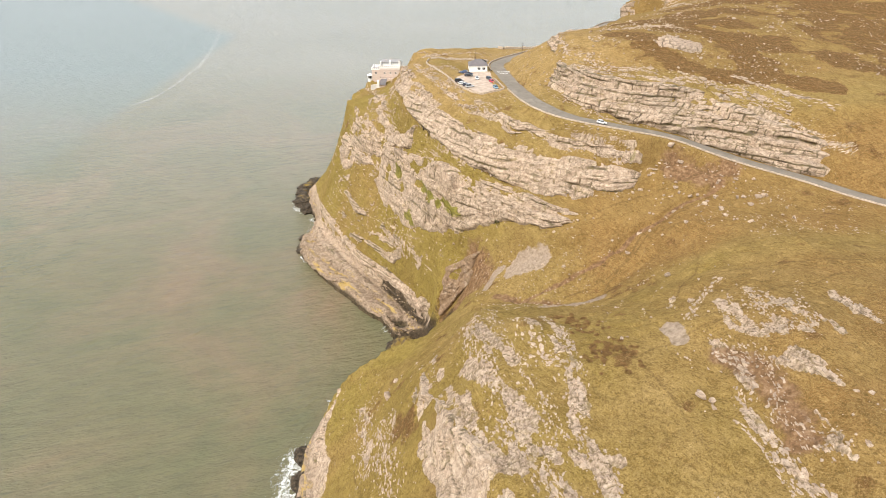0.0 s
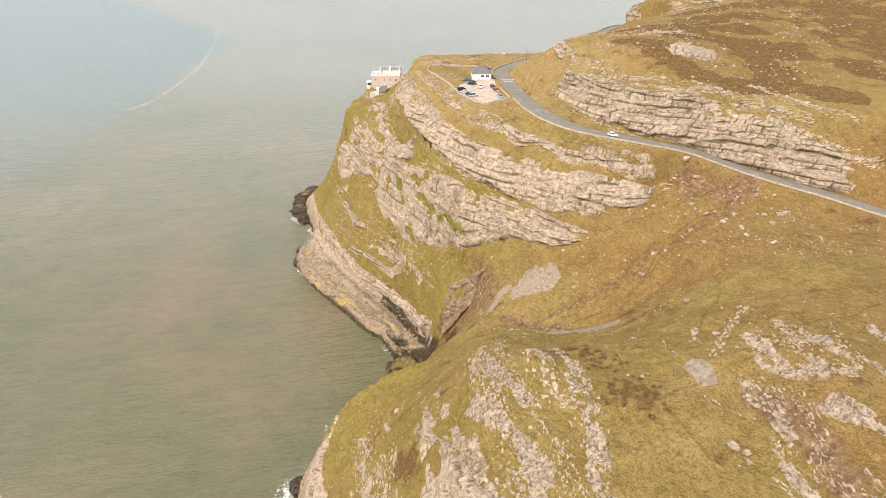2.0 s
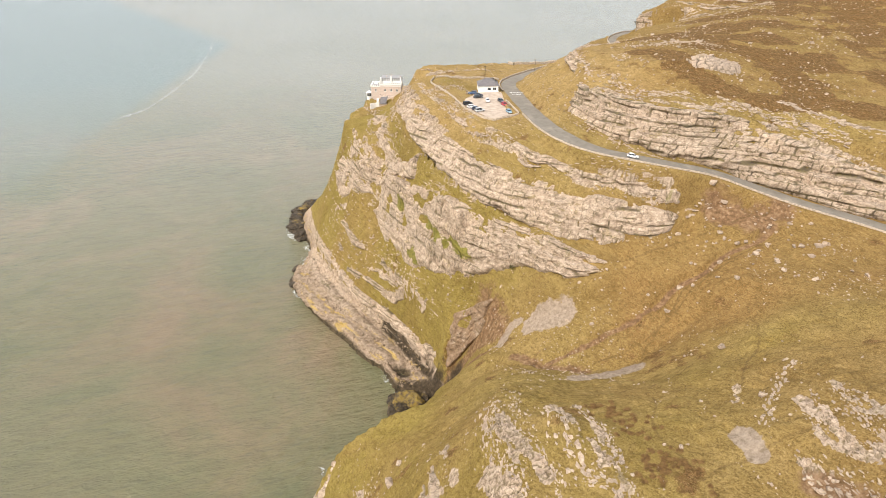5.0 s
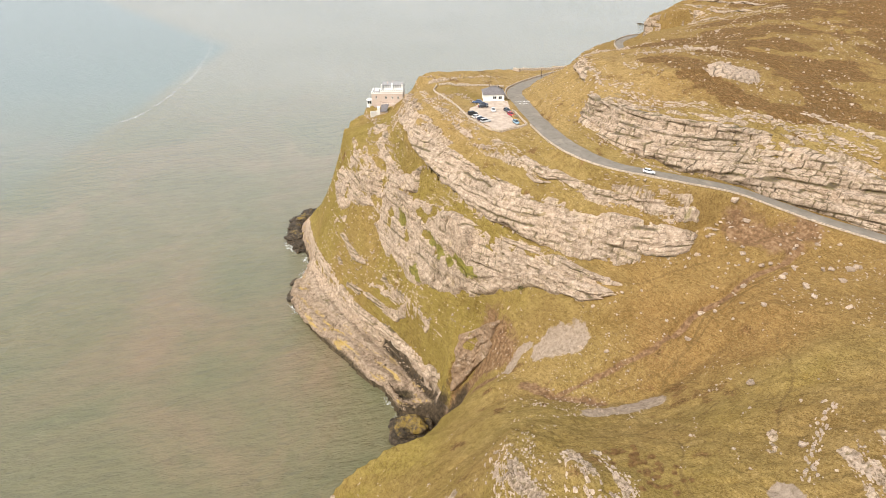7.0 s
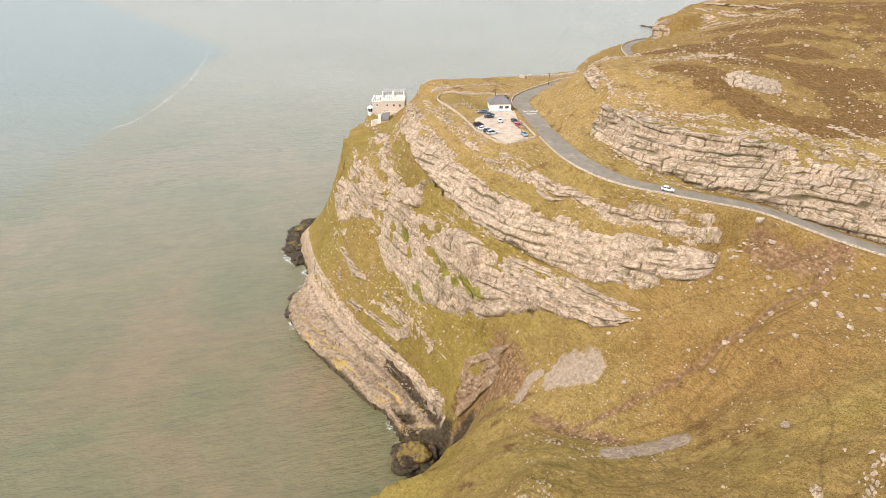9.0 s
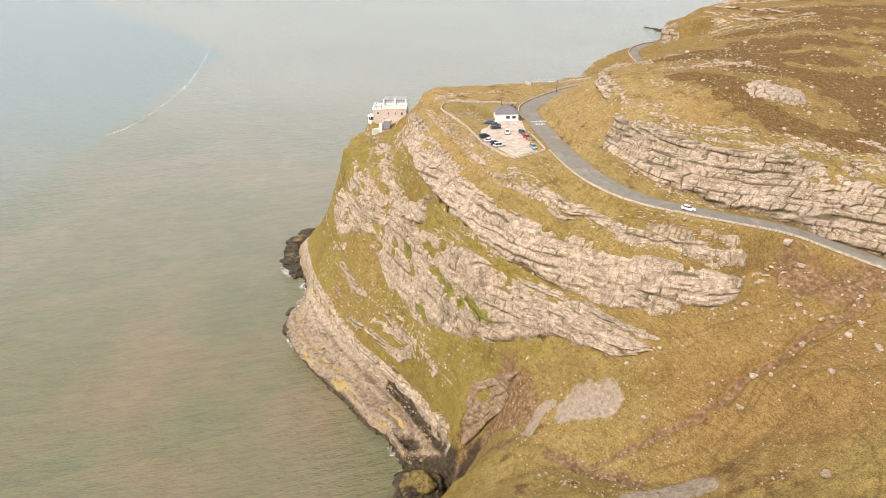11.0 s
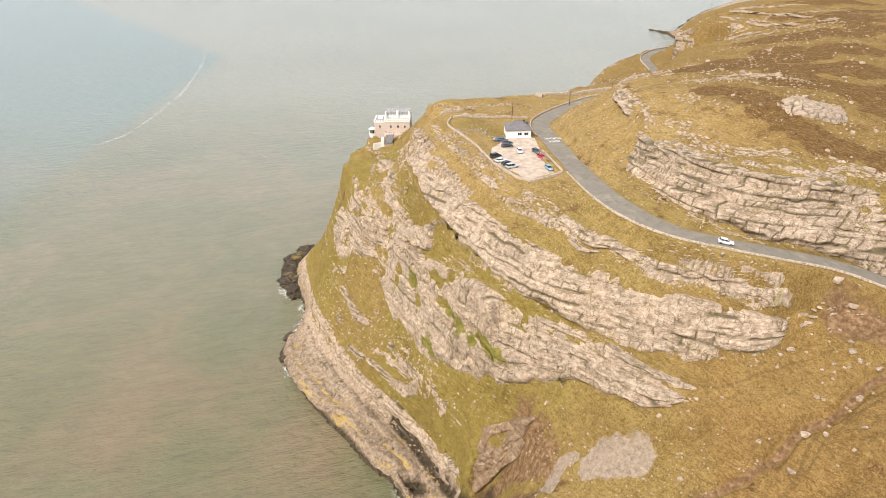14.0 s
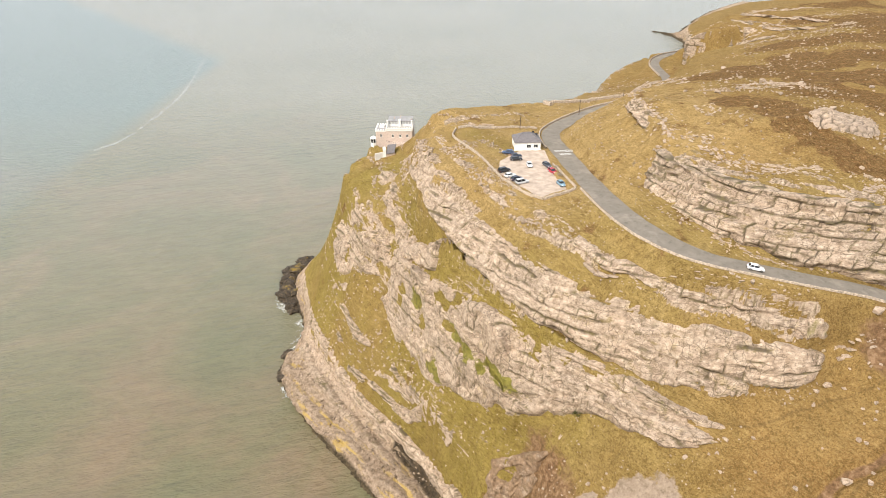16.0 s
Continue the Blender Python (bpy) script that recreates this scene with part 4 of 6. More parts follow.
SCREES = [([(38, 176), (46, 178), (54, 180)], 6.0), ([(30, 216), (34, 214), (39, 211.5)], 6.4), ([(18, 217), (20.5, 220)], 3.2), ([(22, 222), (25, 221)], 2.4), ([(59, 127), (59.5, 121)], 3.4)]
# soil strips; the last paints brown ground and shade beside the knoll
SOIL_SHADES = [([(12, 240), (16, 233), (18, 226)], 8), ([(93, 229), (103, 222), (112, 224)], 9), ([(108, 218), (102, 215), (92, 212), (82, 206), (74, 205), (67, 201), (58, 199), (50, 198), (39, 196), (29, 195)], 1.9),
         ([(-4, 235), (4, 236), (10, 234), (14, 229)], 7), ([(-2, 226), (6, 224), (13, 217)], 4), ([(22, 203), (32, 192), (42, 186)], 4), ([(66, 112), (70, 104), (71, 95), (70, 84)], 5.5)]
# the first line paints the shade at the back of the notch
DAMP_SHADES = [([(-33, 285), (-27, 278), (-20, 268), (-13, 256), (-9, 247)], 3.6), ([(-8, 232), (-2, 235), (2, 236)], 6), ([(-24, 246), (-14, 244), (-7, 240)], 8)]
# heather on the plateau: line and reach
HEATHS = [([(89, 320), (96, 314), (99, 305), (97, 291), (102, 281), (108, 273)], 11), ([(119, 371), (135, 378), (149, 404)], 15), ([(119, 371), (132, 356), (146, 342), (160, 345)], 15),
          ([(121, 334), (130, 326), (142, 320), (165, 318)], 14), ([(96, 386), (100, 370), (112, 380), (125, 393)], 11), ([(162, 441), (175, 426), (195, 420)], 16), ([(205, 500), (218, 478)], 14),
          ([(240, 540), (275, 536)], 16), ([(108, 274), (124, 266), (143, 268), (165, 258)], 10), ([(143, 270), (144, 288), (141, 304), (160, 310)], 14), ([(190, 293), (205, 280)], 18), ([(150, 375), (180, 385)], 16)]
ground = land()
sx = np.r_[-6000, -2500, np.linspace(-900, 900, 10), 2500, 6000]
sy = np.r_[-2000, np.linspace(-300, 1500, 10), 2600, 4500, 9000]
x, y = [v.ravel() for v in np.meshgrid(sx, sy)]
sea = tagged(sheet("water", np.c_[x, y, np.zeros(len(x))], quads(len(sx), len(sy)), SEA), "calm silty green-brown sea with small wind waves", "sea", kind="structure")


def rock_face(name, low, high, label, grid=0.38, lip=2.5, sink=2.0, bed=3.0, relief=1.0, gaps=0.35, seed=1, taper=9.0, bulge=0.0, proud=0.9, mat=None, tier=0.9, notch=0.0, spots=(), notch_shade=(), earth=0.0, cleft=None, stairs=0, swell=1.0, blocky=0.0):
    """A bedded cliff between a foot line and a brow line: courses of rock stand out or back, upright joints cut them into blocks."""
    n = int(max(len(spline(low, grid)), len(spline(high, grid))))
    def even(points):
        c = spline(points, 0.5)
        t = np.linspace(0, len(c) - 1, n)
        return np.stack([np.interp(t, np.arange(len(c)), c[:, k]) for k in range(3)], 1)
    lo, hi = even(low), even(high)
    run = np.gradient((lo + hi) / 2, axis=0)[:, :2]
    run = np.apply_along_axis(lambda v: np.convolve(np.pad(v, 12, mode="edge"), np.ones(25) / 25, "valid"), 0, run)
    run /= np.linalg.norm(run, axis=1)[:, None]
    inward = np.c_[-run[:, 1], run[:, 0]]
    if np.mean(np.sum((hi - lo)[:, :2] * inward, 1)) < 0:
        inward = -inward
    along = np.r_[0, np.cumsum(np.linalg.norm(np.diff((lo + hi) / 2, axis=0)[:, :2], axis=1))]
    tall = np.mean(np.linalg.norm(hi - lo, axis=1))
    rows = int(tall / grid) + 1
    extra_low, extra_top = int(sink / grid) + 1, int(lip / grid) + 2
    v = np.r_[-np.arange(extra_low, 0, -1) * grid, np.linspace(0, tall, rows), tall + np.arange(1, extra_top + 1) * grid]
    vv, uu = np.meshgrid(v, np.arange(n), indexing="ij")
    f = np.clip(vv / tall, 0, 1)
    fv = fh = f
    if stairs:  # risers of rock between narrow ledges
        g = np.clip(f * stairs + (0.45 * fbm(along[uu], f * 0, 26, 3, seed + 41) + 0.1 * fbm(along[uu], f * 6, 5, 2, seed + 42)) * np.sin(np.pi * f), 0, stairs - 1e-6)
        k = np.floor(g)
        t = g - k
        firm = smooth(-0.5, 0.2, fbm(along[uu], k * 9.0, 18, 2, seed + 43))
        fv = f + firm * ((k + np.minimum(t / 0.62, 1)) / stairs - g / stairs)
        fh = f + firm * ((k + np.where(t < 0.62, 0.18 * t / 0.62, 0.18 + 0.82 * (t - 0.62) / 0.38)) / stairs - g / stairs)
    p = np.concatenate([lo[uu][..., :2] * (1 - fh)[..., None] + hi[uu][..., :2] * fh[..., None], (lo[uu][..., 2] * (1 - fv) + hi[uu][..., 2] * fv)[..., None]], -1)
    under, over = np.clip(-vv, 0, None), np.clip(vv - tall, 0, None)
    p[..., :2] += inward[uu] * (over - under * 0.3)[..., None]
    p[..., 2] += -under
    s = along[uu]
    # courses of uneven thickness, wavering along the face
    x_, z_ = s + 0.9 * fbm(s, vv, 6, 3, seed + 20), p[..., 2] + 0.05 * p[..., 0] + 0.04 * p[..., 1]
    z_ = z_ + 0.9 * fbm(s, vv, 34, 2, seed + 7) + 0.35 * fbm(s, vv, 5, 3, seed + 19)
    rise = z_ / bed + 0.22 * np.sin(z_ / bed * 2.3 + seed) + 0.04 * np.sin(z_ / bed * 5.1)
    course = np.floor(rise)
    part = rise - course
    wide = bed * (1 - 0.3 * blocky) * (0.9 + 2.6 * cell(course, course * 0, seed + 3))
    block = x_ / wide + 7.0 * cell(course, course * 0, seed + 4) + 0.5 * lattice(x_ / 9, course * 3.7, seed + 21)
    k = np.floor(block)
    e = (0.5 - np.abs(block - k - 0.5)) * wide
    q = (0.5 - np.abs(part - 0.5)) * bed
    out = tier * (cell(course, course * 0, seed + 5) - 0.5) + (0.7 + 0.4 * blocky) * (cell(k, course, seed + 6) - 0.5)
    joint = smooth(0.38, 0.10, e) * smooth(0.60 - 0.45 * blocky, 0.85 - 0.4 * blocky, cell(k, course, seed + 16))
    joint = np.maximum(joint, smooth(0.33, 0.09, q) * smooth(-0.1 - 0.6 * blocky, 0.4 - 0.6 * blocky, fbm(x_, z_, 8, 3, seed + 17)))
    out -= 0.55 * joint
    ply = z_ / (bed * 0.22) + 0.4 * fbm(s, vv, 4, 2, seed + 2)
    thin = np.floor(ply)
    cut = 0.35 + 0.65 * smooth(-0.05, 0.4, fbm(s, vv, 12, 2, seed + 18))
    joint = np.maximum(joint, 0.45 * smooth(0.7, 0.98, np.abs(ply - thin - 0.5) * 2) * cut)
    out += (0.6 * (cell(thin, np.floor(x_ / 3.1 + 5 * cell(thin, thin * 0, seed)), seed + 9) - 0.5) - 0.2) * cut
    out += 1.2 * swell * fbm(s, vv, 24, 3, seed + 11) + 0.16 * fbm(s, vv, 4, 3, seed + 22) + 0.22 * (0.5 - np.abs(fbm(s, vv * 1.6, 2.6, 3, seed + 12)))
    hole = smooth(0.22, 0.5, fbm(s, vv * 1.8, 9, 3, seed + 13)) * gaps
    ends = smooth(0, taper, s + 0.3 * taper * lattice(vv / 3, s * 0, seed)) * smooth(0, taper, along[-1] - s + 0.3 * taper * lattice(vv / 3, s * 0, seed + 1))
    ragged = min(1.0, tall / 8)
    edge = smooth(-0.2, 0.08, (vv + 1.5 * ragged * fbm(s, vv, 7, 3, seed + 14)) / tall) * smooth(lip, -0.3 * lip, vv - tall + 2.0 * ragged * fbm(s, vv, 6, 3, seed + 15))
    out = out + bulge * np.sin(np.pi * np.clip(f, 0, 1)) ** 0.7
    push = relief * (out + proud) * edge * ends * (1 - hole) - 3.4 * (1 - edge * ends) - 2.8 * hole
    if cleft:
        open_ = smooth(1.6, 0.5, np.abs(s - cleft + 0.12 * (vv - 8) + 0.8 * fbm(vv, s * 0, 5, 2, seed)))
        push -= 2.0 * open_
        joint = np.maximum(joint, open_)
    # a wave-cut notch above the foot
    push -= notch * smooth(0.2, 1.2, vv) * smooth(6.0, 3.6, vv + 1.6 * fbm(s, vv, 8, 2, seed + 25)) * (0.45 + 0.55 * smooth(-0.25, 0.3, fbm(s, s * 0, 26, 2, seed + 24) + 0.25))
    p[..., :2] -= inward[uu] * (push * 0.9)[..., None]
    p[..., 2] += push * 0.28
    # keep the brow near the turf
    p[..., 2] = np.where(over > 0, np.minimum(p[..., 2], hi[uu][..., 2] + 0.3 + push * 0.6), p[..., 2])
    fc = quads(n, len(v))
    ob = sheet(name, p.reshape(-1, 3), fc, mat or STONE)
    ob.data.attributes.new("joint", "FLOAT", "POINT").data.foreach_set("value", np.clip(joint, 0, 1).ravel().astype(np.float32))
    # moss on damp ledges: a line in space, its reach and strength
    moss = np.zeros(p.shape[:2])
    for line, reach, most in spots:
        best = np.full(p.shape[:2], 1e9)
        for a in spline(line, 1.0):
            best = np.minimum(best, ((p - a) ** 2).sum(-1))
        moss = np.maximum(moss, most * np.clip(1.3 - np.sqrt(best) / reach + 0.5 * fbm(s, vv, 3, 3, seed + 26), 0, 1))
    ob.data.attributes.new("moss", "FLOAT", "POINT").data.foreach_set("value", np.clip(moss, 0, 1).ravel().astype(np.float32))
    # mask for painted notch shade: a line in space and its reach
    damp_shade = np.zeros(p.shape[:2])
    for line, reach in notch_shade:
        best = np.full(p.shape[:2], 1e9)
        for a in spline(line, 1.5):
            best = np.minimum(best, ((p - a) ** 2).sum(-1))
        damp_shade = np.maximum(damp_shade, np.clip(1.2 - np.sqrt(best) / reach, 0, 1))
    ob.data.attributes.new("damp_shade", "FLOAT", "POINT").data.foreach_set("value", damp_shade.ravel().astype(np.float32))
    ob.data.attributes.new("earth", "FLOAT", "POINT").data.foreach_set("value", np.full(damp_shade.size, earth, np.float32))
    return tagged(ob, label, "cliff", kind="structure")


# notch shade painted black on the rock behind the shore platform: line and reach
NOTCH_SHADE = [([(-34, 288, 7), (-28, 281, 6.5), (-21, 271, 5.5), (-14, 259, 5), (-10, 250, 7)], 2.6)]
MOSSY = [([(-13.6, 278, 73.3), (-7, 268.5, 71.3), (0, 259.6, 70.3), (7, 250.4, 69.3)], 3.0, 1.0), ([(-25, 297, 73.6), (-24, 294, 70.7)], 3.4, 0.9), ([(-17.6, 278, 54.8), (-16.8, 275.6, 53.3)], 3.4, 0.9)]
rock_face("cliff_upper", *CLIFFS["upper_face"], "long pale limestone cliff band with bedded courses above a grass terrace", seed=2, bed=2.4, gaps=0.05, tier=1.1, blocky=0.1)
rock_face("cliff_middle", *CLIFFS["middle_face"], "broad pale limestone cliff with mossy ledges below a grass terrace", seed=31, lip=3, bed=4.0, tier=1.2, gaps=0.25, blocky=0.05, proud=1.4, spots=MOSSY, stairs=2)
rock_face("cliff_sea", *CLIFFS["sea_face"], "weathered limestone sea cliff above a wave-cut shelf", seed=57, bed=2.6, gaps=0.3, bulge=1.2, notch=2.5, notch_shade=NOTCH_SHADE)
rock_face("cliff_gully", *CLIFFS["gully_face"], "brown weathered rock walling a steep gully above the cove", seed=64, bed=2.2, gaps=0.2, taper=3.0, proud=1.3, earth=0.62)
rock_face("cliff_road", *CLIFFS["road_face"], "stepped grey limestone crag in two tiers beside the road", seed=83, bed=2.1, blocky=0.75, grid=0.3, gaps=0.0, lip=2.2, proud=1.3, sink=3.0, tier=1.2, taper=9.0, stairs=3, swell=0.3, relief=0.8)
rock_face("cliff_road_bend", [(50, 298, 121.0), (52.5, 288, 119.6), (55, 279, 118.8), (59, 267, 117.6)], [(55.5, 301, 127.4), (57.5, 291, 126.8), (61, 282, 126.8), (65.5, 273, 127.6)],
          "broken grey limestone rocks curving above the verge", seed=89, bed=1.7, gaps=0.6, lip=2.0, proud=0.6, relief=0.7, sink=2.0, taper=5.0, blocky=0.6, stairs=3)
rock_face("cliff_road_north", *CLIFFS["road_face_north"], "low broken wall of grey limestone above the verge", seed=97, bed=1.6, gaps=0.3, lip=1.8, proud=1.4, blocky=0.6, sink=2.0)
rock_face("cliff_west", [(-66, 369, 55), (-59, 345.5, 53.6), (-48, 331, 59.7), (-38, 323, 63)], [(-63.5, 375, 66), (-52, 352, 72), (-45, 340, 77), (-35.5, 330.5, 76)],
          "broken pale limestone face on the steep seaward turf", seed=173, bed=2.0, gaps=0.6, lip=2.0, taper=7.0, proud=1.2, stairs=2)
rock_face("cliff_far", [(146, 528, 101.5), (140.5, 511, 103.5), (144.5, 504.5, 105), (151, 499, 108)], [(148, 527.5, 121), (141.8, 511.5, 121), (146.5, 506, 125), (153, 501.5, 127.5)], "distant grey crag split by a dark cleft", seed=151, bed=3.0, gaps=0.0, grid=0.4, cleft=31.0, taper=2.0, blocky=0.5)
rock_face("cliff_near", *CLIFFS["near_face"], "white limestone face falling from the near headland", seed=119, bed=3.0, gaps=0.3)


def rib(name, line, height, depth, label, seed, **more):
    """A low rock step along a line in plan: its foot on the turf, its brow uphill."""
    c = spline(line, 3.0)
    x, y = c[:, 0], c[:, 1]
    gx, gy = base_height(x + 4, y) - base_height(x - 4, y), base_height(x, y + 4) - base_height(x, y - 4)
    run = np.gradient(c, axis=0)
    side = np.c_[-run[:, 1], run[:, 0]] / np.linalg.norm(run, axis=1)[:, None]
    if np.sum(side[:, 0] * gx + side[:, 1] * gy) < 0:
        side = -side
    top = c + side * depth
    low = np.c_[c, land_height(x, y) - 0.2]
    up = land_height(top[:, 0], top[:, 1])
    high = np.c_[top, np.maximum(np.minimum(low[:, 2] + height, up + 0.9), up + 0.1)]
    return rock_face(name, [tuple(v) for v in low], [tuple(v) for v in high], label, seed=seed, grid=more.pop("grid", 0.33), lip=more.pop("lip", 1.6), sink=1.2,
                     taper=more.pop("taper", 4.0), **more)


SPUR_RIBS = [
    ("rock_rib_spur", [(-44, 373), (-37, 356)], 5, 4, 2.4, 0.4),
    ("rock_rib_slope", [(-39, 354), (-36, 340), (-30, 321), (-24, 306), (-16, 291)], 7, 4, 2.8, 0.5),
    ("rock_rib_ledge", [(-57, 362), (-47, 342), (-40, 330), (-29, 311)], 6, 4, 2.6, 0.5),
    ("rock_rib_seaward", [(-56.8, 318), (-48, 307.7), (-37.7, 295.7), (-28, 284.5), (-21.4, 275.4)], 2.6, 0.8, 1.2, 0.6),
    ("rock_rib_seaward", [(-44, 305.9), (-32.6, 293), (-23.3, 279.5), (-14.9, 268), (-5.5, 256.2)], 3.4, 1.0, 1.4, 0.5),
    ("rock_rib_seaward", [(-36, 301), (-27, 286.5), (-18, 272), (-9, 260)], 1.8, 0.6, 1.0, 0.7),
    ("rock_rib_seaward", [(-60.4, 337.8), (-51, 320.6), (-42.7, 310)], 3.2, 1.1, 1.3, 0.6),
]
POINT_RIBS = [
    ("rock_rib_seaward", [(-63, 334), (-56, 321), (-50, 312)], 1.8, 0.7, 1.0, 0.7),
    ("rock_rib_seaward", [(-67, 352), (-61, 343), (-55, 334)], 4.0, 1.4, 1.4, 0.5),
    ("rock_rib_ledge_road", [(22, 269), (30, 256), (36, 252), (47, 243), (62, 236.5), (74, 233.5), (85, 231)], 3.2, 2.2, 2.2, 0.35),
    ("rock_rib_point", [(80, 512), (88, 540), (112, 566)], 14, 6, 3.0, 0.4),
    ("rock_rib_point", [(67, 479), (74, 497), (83, 516)], 5, 3, 1.6, 0.4),
    ("rock_rib_point", [(61, 485), (69, 504), (77, 522)], 5, 3, 1.6, 0.4),
    ("rock_rib_far", [(158, 501), (167, 490), (176, 472)], 1.8, 2.4, 1.1, 0.9),
    ("rock_rib_far", [(166, 520), (175, 506), (186, 490), (194, 470)], 1.7, 2.4, 1.1, 0.9),
]
SHORE_RIBS = [
    ("rock_rib_far", [(176, 527), (189, 519), (201, 505), (210, 484)], 1.6, 2.4, 1.1, 0.9),
    ("rock_rib_shore", [(-88, 366), (-92, 342), (-83, 322), (-70, 304), (-56, 288), (-43, 272), (-32, 262), (-25, 251)], 6, 4, 2.4, 0.3),
    ("rock_rib_platform", [(-84, 350), (-76, 330), (-62, 309), (-49, 293), (-37, 279), (-29, 268), (-22, 256)], 3.0, 2.6, 1.0, 0.35),
    ("rock_rib_shore", [(-50, 120), (-54, 150), (-53, 176), (-46, 194)], 12, 6, 3.0, 0.3),
]
for k, (name, line, high, deep, bed, gap) in enumerate(SPUR_RIBS + POINT_RIBS + SHORE_RIBS):
    rib(name, line, high, deep, "low limestone outcrop breaking through the turf" if high < 6 else "rugged limestone crag with grassy ledges", 200 + 23 * k, bed=bed, gaps=gap * 0.7,
        relief=min(1.0, 0.55 + high / 12), proud=1.4)

# ---- loose rock ----
def hull_rock(name, seed, count=16, flat=0.7):
    """An angular block: the hull of points thrown on a rounded box."""
    rnd = random.Random(seed)
    bm = bmesh.new()
    for _ in range(count):
        v = Vector([rnd.uniform(-1, 1) for _ in range(3)])
        m = max(abs(c) for c in v)
        v = v / m * 0.72 + v.normalized() * 0.28
        bm.verts.new((v.x * rnd.uniform(0.85, 1.1), v.y * rnd.uniform(0.7, 0.95), v.z * flat))
    bmesh.ops.convex_hull(bm, input=bm.verts)
    for v in [v for v in bm.verts if not v.link_faces]:
        bm.verts.remove(v)
    me = bpy.data.meshes.new(name)
    bm.to_mesh(me)
    bm.free()
    me.materials.append(BOULDER)
    return me


ROCKS = [hull_rock("rock", 40 + k, 16 + k % 6, 0.55 + 0.05 * (k % 4)) for k in range(14)]
dice = random.Random(7)


def put_rock(name, x, y, z, size, parent=None, sink=0.3, tall=1.0, turn=None, long=1.0):
    ob = new(name, dice.choice(ROCKS))
    s = size / 2
    turned = Euler((dice.uniform(-0.25, 0.25), dice.uniform(-0.25, 0.25), dice.uniform(0, 6.28) if turn is None else turn + dice.uniform(-0.3, 0.3)))
    ob.matrix_world = Matrix.LocRotScale((x, y, z + s * tall * (0.6 - sink)), turned, (s * long * dice.uniform(0.85, 1.25), s * dice.uniform(0.7, 1.05), s * tall * dice.uniform(0.8, 1.1)))
    ob.parent = parent
    return ob


def outcrop(line, spread, size, thick, label):
    """A broken row of bedrock blocks, each one a piece, half sunk in the turf along a line."""
    c = spline(line, 0.5)
    thing_ = new("rock_outcrop")
    thing_.empty_display_size = 0.5
    tagged(thing_, label, "rock outcrop", "limestone outcrops in the turf")
    run = np.gradient(c, axis=0)
    run /= np.linalg.norm(run, axis=1)[:, None]
    at, rows = 0.0, []
    while at < len(c) - 1:
        k = int(at)
        big = size * dice.choice((0.3, 0.4, 0.4, 0.5, 0.6, 0.75, 1.0))
        side = dice.gauss(0, spread * 0.36)
        rows.append((c[k, 0] - run[k, 1] * side, c[k, 1] + run[k, 0] * side, big, math.atan2(run[k, 1], run[k, 0])))
        at += 2 * big * dice.uniform(0.35, 0.75) * min(1.0, 2.0 / spread)
    rows = np.array(rows)
    for (x, y, big, turn), z in zip(rows, land_height(rows[:, 0], rows[:, 1])):
        put_rock("rock", x, y, float(z), big * 0.85, thing_, 0.66, thick * 0.72, turn, 1.5)
    return thing_


GREY = "broken grey limestone blocks in a row on the turf"
PALE = "pale limestone blocks bedded in short grass"
NEAR_ROWS = [
    ([(23, 148), (25, 124), (31, 118), (31, 105), (29.5, 97), (33, 84), (34, 72)], 3.9, 1.6, 0.63, PALE),
    ([(30, 147), (33.5, 130), (33.5, 116)], 2.3, 1.2, 0.56, PALE),
    ([(24, 110), (24, 98), (22, 86), (25, 76)], 4.1, 1.1, 0.56, PALE),
    ([(66, 117), (67.5, 104), (64.5, 97), (65.5, 88), (66, 78), (67, 70)], 3.2, 1.9, 0.70, GREY),
    ([(70, 114), (72, 102), (70, 92), (71, 80)], 3.0, 1.1, 0.49, GREY),
    ([(64, 128), (70, 138), (82, 150)], 2.5, 1.6, 0.70, GREY),
    ([(72, 131), (71, 120), (75.5, 112), (80, 110)], 1.4, 1.4, 0.63, GREY),
    ([(75, 129), (74, 119), (79, 111)], 1.1, 1.1, 0.56, PALE),
]
HEADLAND_ROWS = [
    ([(81, 136), (77.5, 119), (82, 109)], 1.6, 1.1, 0.56, PALE),
    ([(79, 130), (80, 121), (86, 113)], 2.3, 0.9, 0.49, PALE),
    ([(76, 105), (79, 99.5), (81, 94)], 3.0, 1.5, 0.56, PALE),
    ([(99, 128), (99.5, 115)], 3.0, 1.2, 0.56, GREY),
    ([(61, 92.5), (63, 84), (63.5, 72)], 1.0, 1.0, 0.63, GREY),
    ([(9, 154), (8, 138), (12, 122), (15, 110), (19, 97)], 4.6, 1.4, 0.49, PALE),
    ([(15, 158), (15, 142), (19, 126), (22, 112)], 3.2, 1.0, 0.49, PALE),
    ([(12, 104), (18, 92), (24, 80)], 4.6, 1.4, 0.56, PALE),
    ([(-20, 150), (-19, 135), (-16, 120), (-14, 104)], 5.8, 1.5, 0.63, PALE),
]
